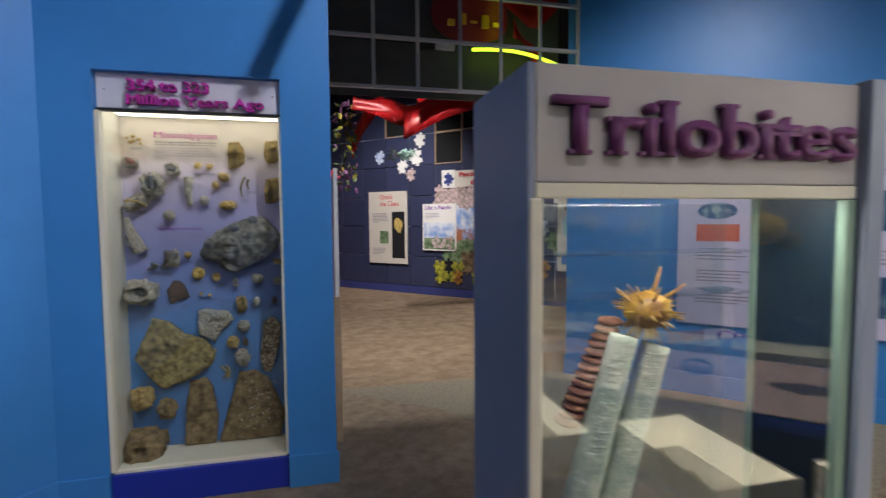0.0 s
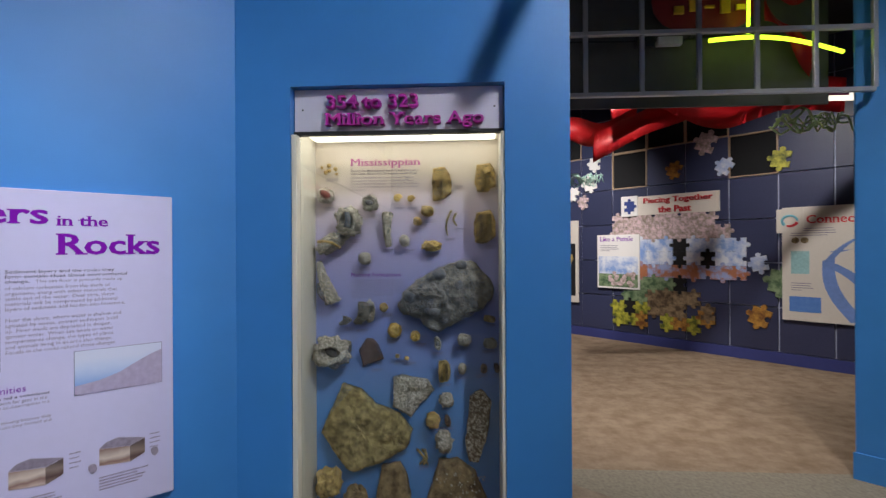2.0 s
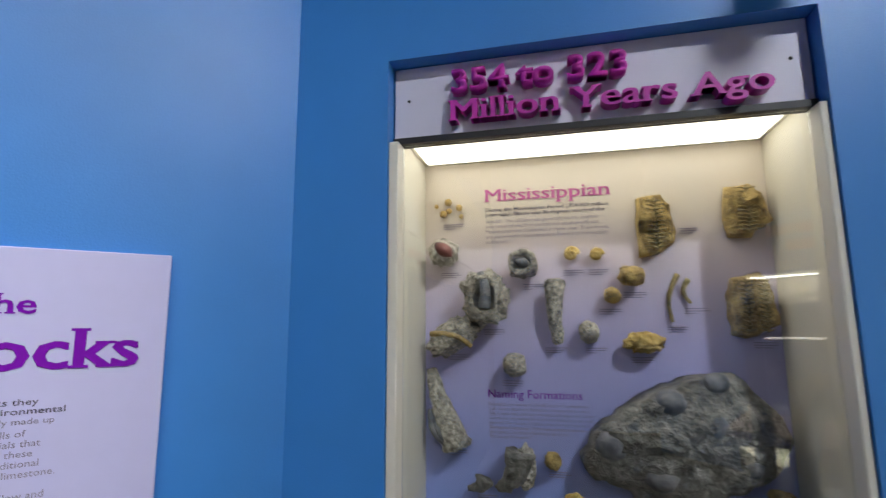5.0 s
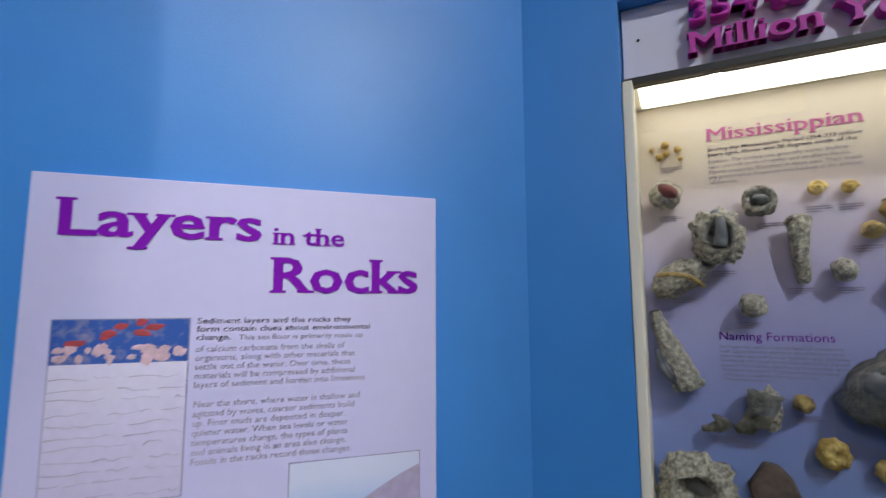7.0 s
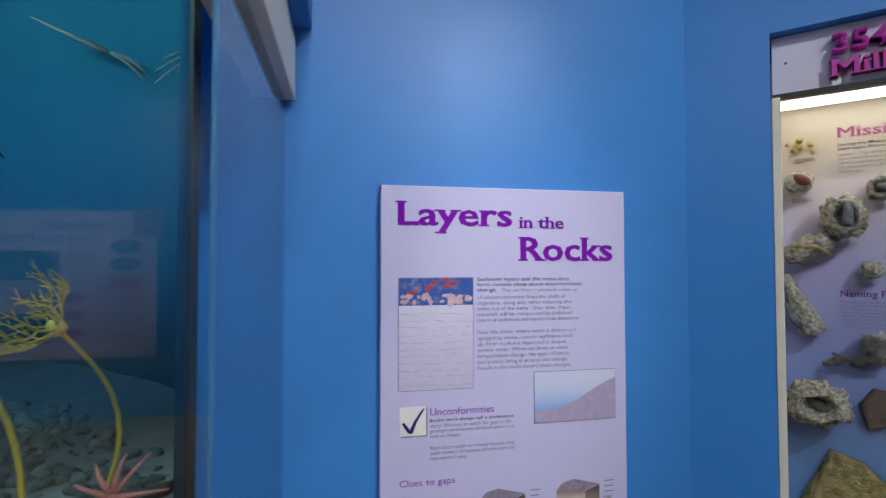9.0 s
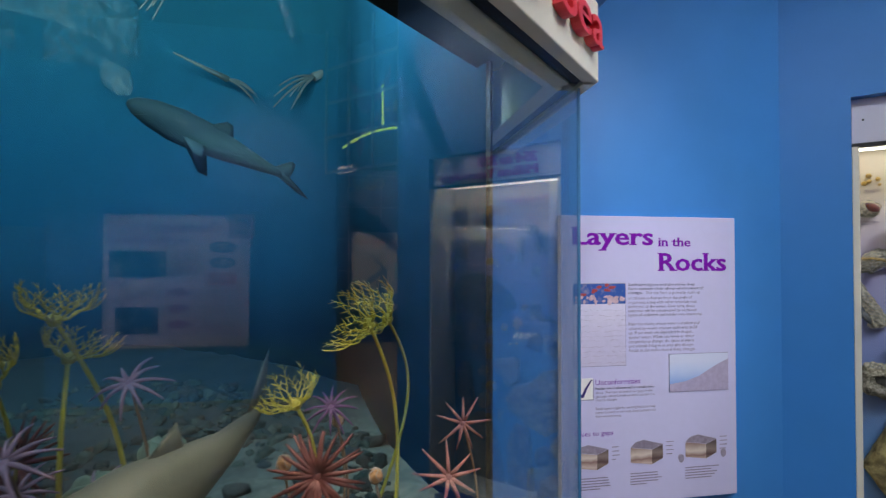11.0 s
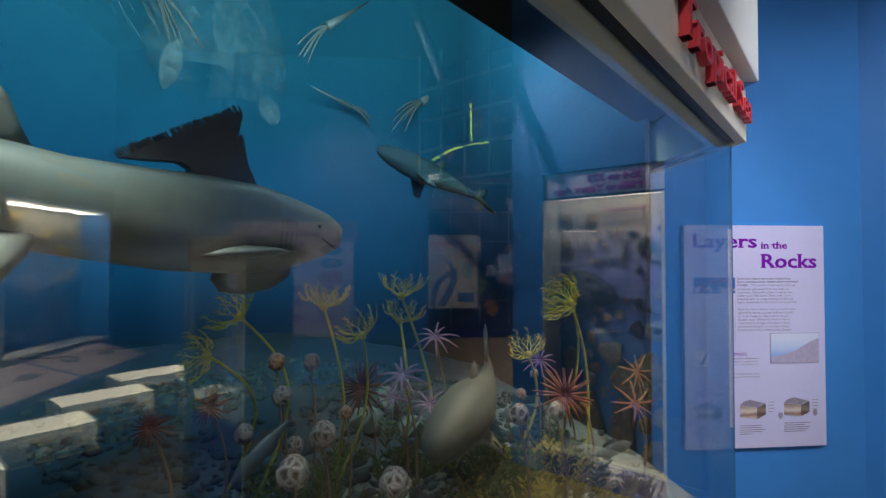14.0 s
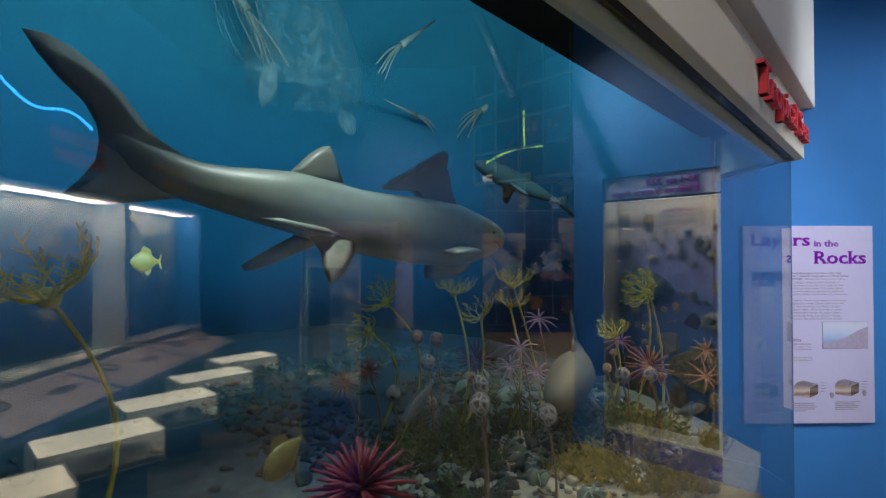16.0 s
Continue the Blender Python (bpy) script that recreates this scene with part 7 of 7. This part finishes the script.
river = mat("river_print", (0.16, 0.26, 0.58), 0.5, vary=0.2, scale=20)
bm = bmesh.new()
for a, b, s, w in (((1.04, 1.2), (0.50, 0.80), (-0.05, 0.04), 0.055), ((0.50, 0.82), (0.78, 0.05), (-0.10, 0), 0.065), ((0.53, 0.74), (0.92, 0.03), (0.12, 0.08), 0.05), ((0.54, 0.92), (0.84, 1.0), (0, -0.03), 0.035)):
    pts = bend((a[0], -0.002, a[1]), (b[0], -0.002, b[1]), (s[0], 0, s[1]), 12)
    lo = [bm.verts.new(q + Vector((-w, 0, -w * 0.4))) for q in pts]
    hi = [bm.verts.new(q + Vector((w, 0, w * 0.4))) for q in pts]
    for i in range(11):
        bm.faces.new((lo[i], lo[i + 1], hi[i + 1], hi[i]))
part("river_print", bm, river, p)
sheet("teal_print", p, I, 0.1, 0.62, 0.3, 0.92, mat("teal_print", (0.3, 0.5, 0.52), 0.5, vary=0.3), 0, 0.003)
sheet("sea_print", p, I, 0.08, 0.12, 0.42, 0.32, slope, 0, 0.003)
for u in (0.15, 0.25):
    part("shell_print", lump(0.09, 0.005, 0.08, 3, 0.1, 2, 2, m=Matrix.Translation((u, -0.003, 1.06))), M_BROWN, p)
bars("text_lines", p, I, 0.1, 1.22, 0.5, 4, 0.03, 0.008, M_GREYINK, 5)
bars("text_lines", p, I, 0.1, 0.5, 0.26, 4, 0.03, 0.008, M_GREYINK, 7)

# ---- hanging ribbons, neon and clutter of the next gallery ----
def ribbon(pts, width, material, label, twist=2.0, seed=0):
    bm = bmesh.new()
    n = 60
    pts = [Vector(q) for q in pts]
    k = len(pts) - 1
    prev = None
    for i in range(n + 1):
        t = i / n * k
        a = min(int(t), k - 1)
        f = t - a
        p0, p1, p2, p3 = pts[max(a - 1, 0)], pts[a], pts[a + 1], pts[min(a + 2, k)]
        c = 0.5 * ((2 * p1) + (p2 - p0) * f + (2 * p0 - 5 * p1 + 4 * p2 - p3) * f * f + (3 * p1 - p0 - 3 * p2 + p3) * f ** 3)
        a = twist * math.sin(i / n * 5 + seed)
        d = Vector((0.15 * math.sin(a), math.sin(a) * 0.8, math.cos(a))) * width / 2
        row = [bm.verts.new(c - d), bm.verts.new(c), bm.verts.new(c + d)]
        if prev:
            for s in range(2):
                bm.faces.new((prev[s], prev[s + 1], row[s + 1], row[s]))
        prev = row
    bmesh.ops.solidify(bm, geom=bm.faces[:], thickness=0.006)
    return tagged(link("hanging_ribbon", bm, material, True), label, "ribbon", "red ribbons under the ceiling")


RB = "wide glossy red ribbon hanging under the ceiling"
ribbon([(1.0, 6.35, 2.72), (1.44, 6.3, 2.93), (1.76, 6.3, 3.07), (2.1, 6.3, 3.2), (2.55, 6.3, 3.30)], 0.34, M_RIBBON, RB, 0.5, 0)
ribbon([(1.15, 6.2, 3.12), (1.41, 6.2, 3.24), (1.62, 6.2, 3.27), (1.85, 6.2, 3.19), (2.14, 6.2, 3.08), (2.42, 6.2, 3.05), (2.72, 6.2, 3.14), (3.05, 6.2, 3.24), (3.6, 6.2, 3.2)], 0.36, M_RIBBON, RB, 0.6, 1)
ribbon([(0.35, 6.4, 3.0), (0.75, 6.4, 2.95), (1.1, 6.4, 2.88), (1.5, 6.4, 3.1)], 0.30, M_RIBBON, RB, 0.9, 1)
ribbon([(0.35, 6.7, 2.45), (0.5, 6.6, 2.8), (0.75, 6.5, 3.1)], 0.26, M_RIBBON, RB, 0.6, 3)
ribbon([(1.6, 4.52, 3.75), (1.95, 4.52, 3.5), (2.25, 4.52, 3.7)], 0.3, M_RIBBON, RB, 0.5, 0)
ribbon([(1.78, 4.5, 3.35), (1.95, 4.5, 3.15), (2.12, 4.5, 2.92)], 0.2, M_RIBBON, RB, 0.8, 0)
neon = thing("neon_tube", "bright yellow green neon squiggle under the ceiling", "neon tube")
part("tube", tube(bmesh.new(), bend((1.34, 4.4, 3.075), (2.26, 4.4, 2.97), (0, 0, 0.06), 14), 0.016, 0.014, 8), M_NEONG, neon)
part("tube", tube(bmesh.new(), [(1.61, 4.4, 3.12), (1.615, 4.4, 3.36), (1.62, 4.4, 3.6)], 0.012, 0.012, 8), M_NEONG, neon)
neon = thing("neon_tube", "blue neon squiggle hung before the long case", "neon tube")
part("tube", tube(bmesh.new(), [(2.53, -0.23 - 0.022 * i, 2.615 + 0.010 * i + 0.05 * math.sin(i * 0.28)) for i in range(40)], 0.011, 0.011, 8), M_NEONB, neon)
for k in (3, 20, 36):
    part("hanger", tube(bmesh.new(), [(2.53, -0.23 - 0.022 * k, 2.615 + 0.010 * k + 0.05 * math.sin(k * 0.28)), (2.53, -0.23 - 0.022 * k, CEIL)], 0.0015, 0.0015, 4), M_DARK, neon)
for at, s, mm in (((2.39, 4.9, 2.62), 0.33, M_WIRE), ((1.05, 6.9, 2.45), 0.26, M_WIRE2)):
    r3 = random.Random(int(at[0] * 10))
    w = thing("wire_tangle", "tangle of pale green tubes hanging under the ceiling", "tube tangle", Matrix.Translation(at))
    for i in range(7):
        a = (r3.uniform(-s, -s * 0.5), 0.03 * i, r3.uniform(-0.05, 0.05))
        b = (r3.uniform(s * 0.5, s), 0.03 * i, r3.uniform(-0.05, 0.05))
        pts = [Vector(a).lerp(Vector(b), k / 13) + Vector((0, 0, 0.07 * math.sin(k * r3.uniform(0.5, 0.9) + i))) for k in range(14)]
        part("strand", tube(bmesh.new(), pts, 0.008, 0.008, 5), mm, w, "", True)
ls = thing("lit_sign", "lit white sign strip under the ceiling", "sign")
part("panel", B((2.25, 5.2, 2.86), (3.3, 5.22, 2.96), 0.002), M_LITSIGN, ls)
bars("sign_bars", ls, Matrix.Translation((0, 5.198, 0)), 2.45, 2.93, 0.6, 1, 0.05, 0.03, M_PINK)
sg = thing("yellow_sign", "dark red board with golden letter shapes under the ceiling", "sign")
part("board", lump(0.75, 0.04, 0.5, 5, 0.05, 2, 3, flat=0.8, m=Matrix.Translation((1.35, 4.50, 3.42))), mat("dark_red_board", (0.20, 0.01, 0.015), 0.5), sg)
for i in range(5):
    part("letter_bar", B((1.12 + 0.11 * i, 4.455, 3.30 + 0.02 * (i % 3)), (1.19 + 0.11 * i, 4.475, 3.36 + 0.06 * (i % 2)), 0.004), M_GOLD, sg)
ex = thing("red_door", "red door far down the next gallery", "door")
part("leaf", B((-0.45, 11.2, 0), (0.25, 11.26, 2.05), 0.01), mat("red_door_paint", (0.30, 0.02, 0.03), 0.5), ex)
part("handle", B((0.1, 11.16, 1.0), (0.2, 11.2, 1.04), 0.008), M_STEEL, ex)
ex = thing("exit_sign", "small lit red exit sign on the far wall", "sign")
part("box", B((0.05, 11.1, 2.45), (0.3, 11.15, 2.62), 0.006), M_EXIT, ex)
vine = thing("plant_garland", "green and purple leafy garland by the passage", "garland")
rng = random.Random(9)
for mm, k in ((M_WEED, 60), (M_PURPLESTAR, 40), (M_LILY, 20)):
    bm = bmesh.new()
    for i in range(k):
        lump(0.10, 0.02, 0.06, i, 0.3, 2, 1, m=Matrix.Translation((rng.uniform(0.12, 0.42), rng.uniform(6.6, 6.9), rng.uniform(1.9, 3.1))) @ pose(0, 0, 0, rng.uniform(0, 90), rng.uniform(0, 360), rng.uniform(0, 180)), bm=bm)
    part("leaves", bm, mm, vine)
bd2 = thing("display_board", "pale board standing behind the wall end", "board")
part("board", B((0.045, 3.33, 0.0), (0.075, 3.9, 1.86), 0.004), M_WHITE, bd2)
part("edge", B((0.038, 3.318, 0.0), (0.082, 3.329, 1.0), 0.003), M_WOODLIGHT, bd2)

# ---- ceiling lamps and an unseen shadow-casting strut ----
for i, (eye, target) in enumerate(LAMPS):
    t = thing("track_lamp", "black track spotlight under the ceiling", "lamp", Matrix.Translation(eye), "ceiling spotlights")
    q = Matrix.Translation(eye).inverted() @ look(eye, target)
    part("housing", tube(bmesh.new(), [q @ Vector((0, 0, 0.17)), q @ Vector((0, 0, 0.02))], 0.05, 0.06, 14), M_DARK, t)
    part("lens", tube(bmesh.new(), [q @ Vector((0, 0, 0.019)), q @ Vector((0, 0, 0.015))], 0.05, 0.05, 14), M_LENS, t, "glowing lens")
    c = q @ Vector((0, 0, 0.12))
    part("arm", tube(bmesh.new(), [c, (c.x, c.y, CEIL - eye[2])], 0.01, 0.01, 8), M_DARK, t)
# added out of view so its shadow crosses the wall above the fossil case
st = thing("ceiling_strut", "unseen sloping strut added to cast a shadow streak on the wall", "strut")
part("strut", tube(bmesh.new(), [(0.116, 2.04, 2.863), (0.227, 2.04, 3.10), (0.45, 2.04, 3.58), (0.787, 2.04, CEIL)], 0.038, 0.038, 12), M_DARK, st)
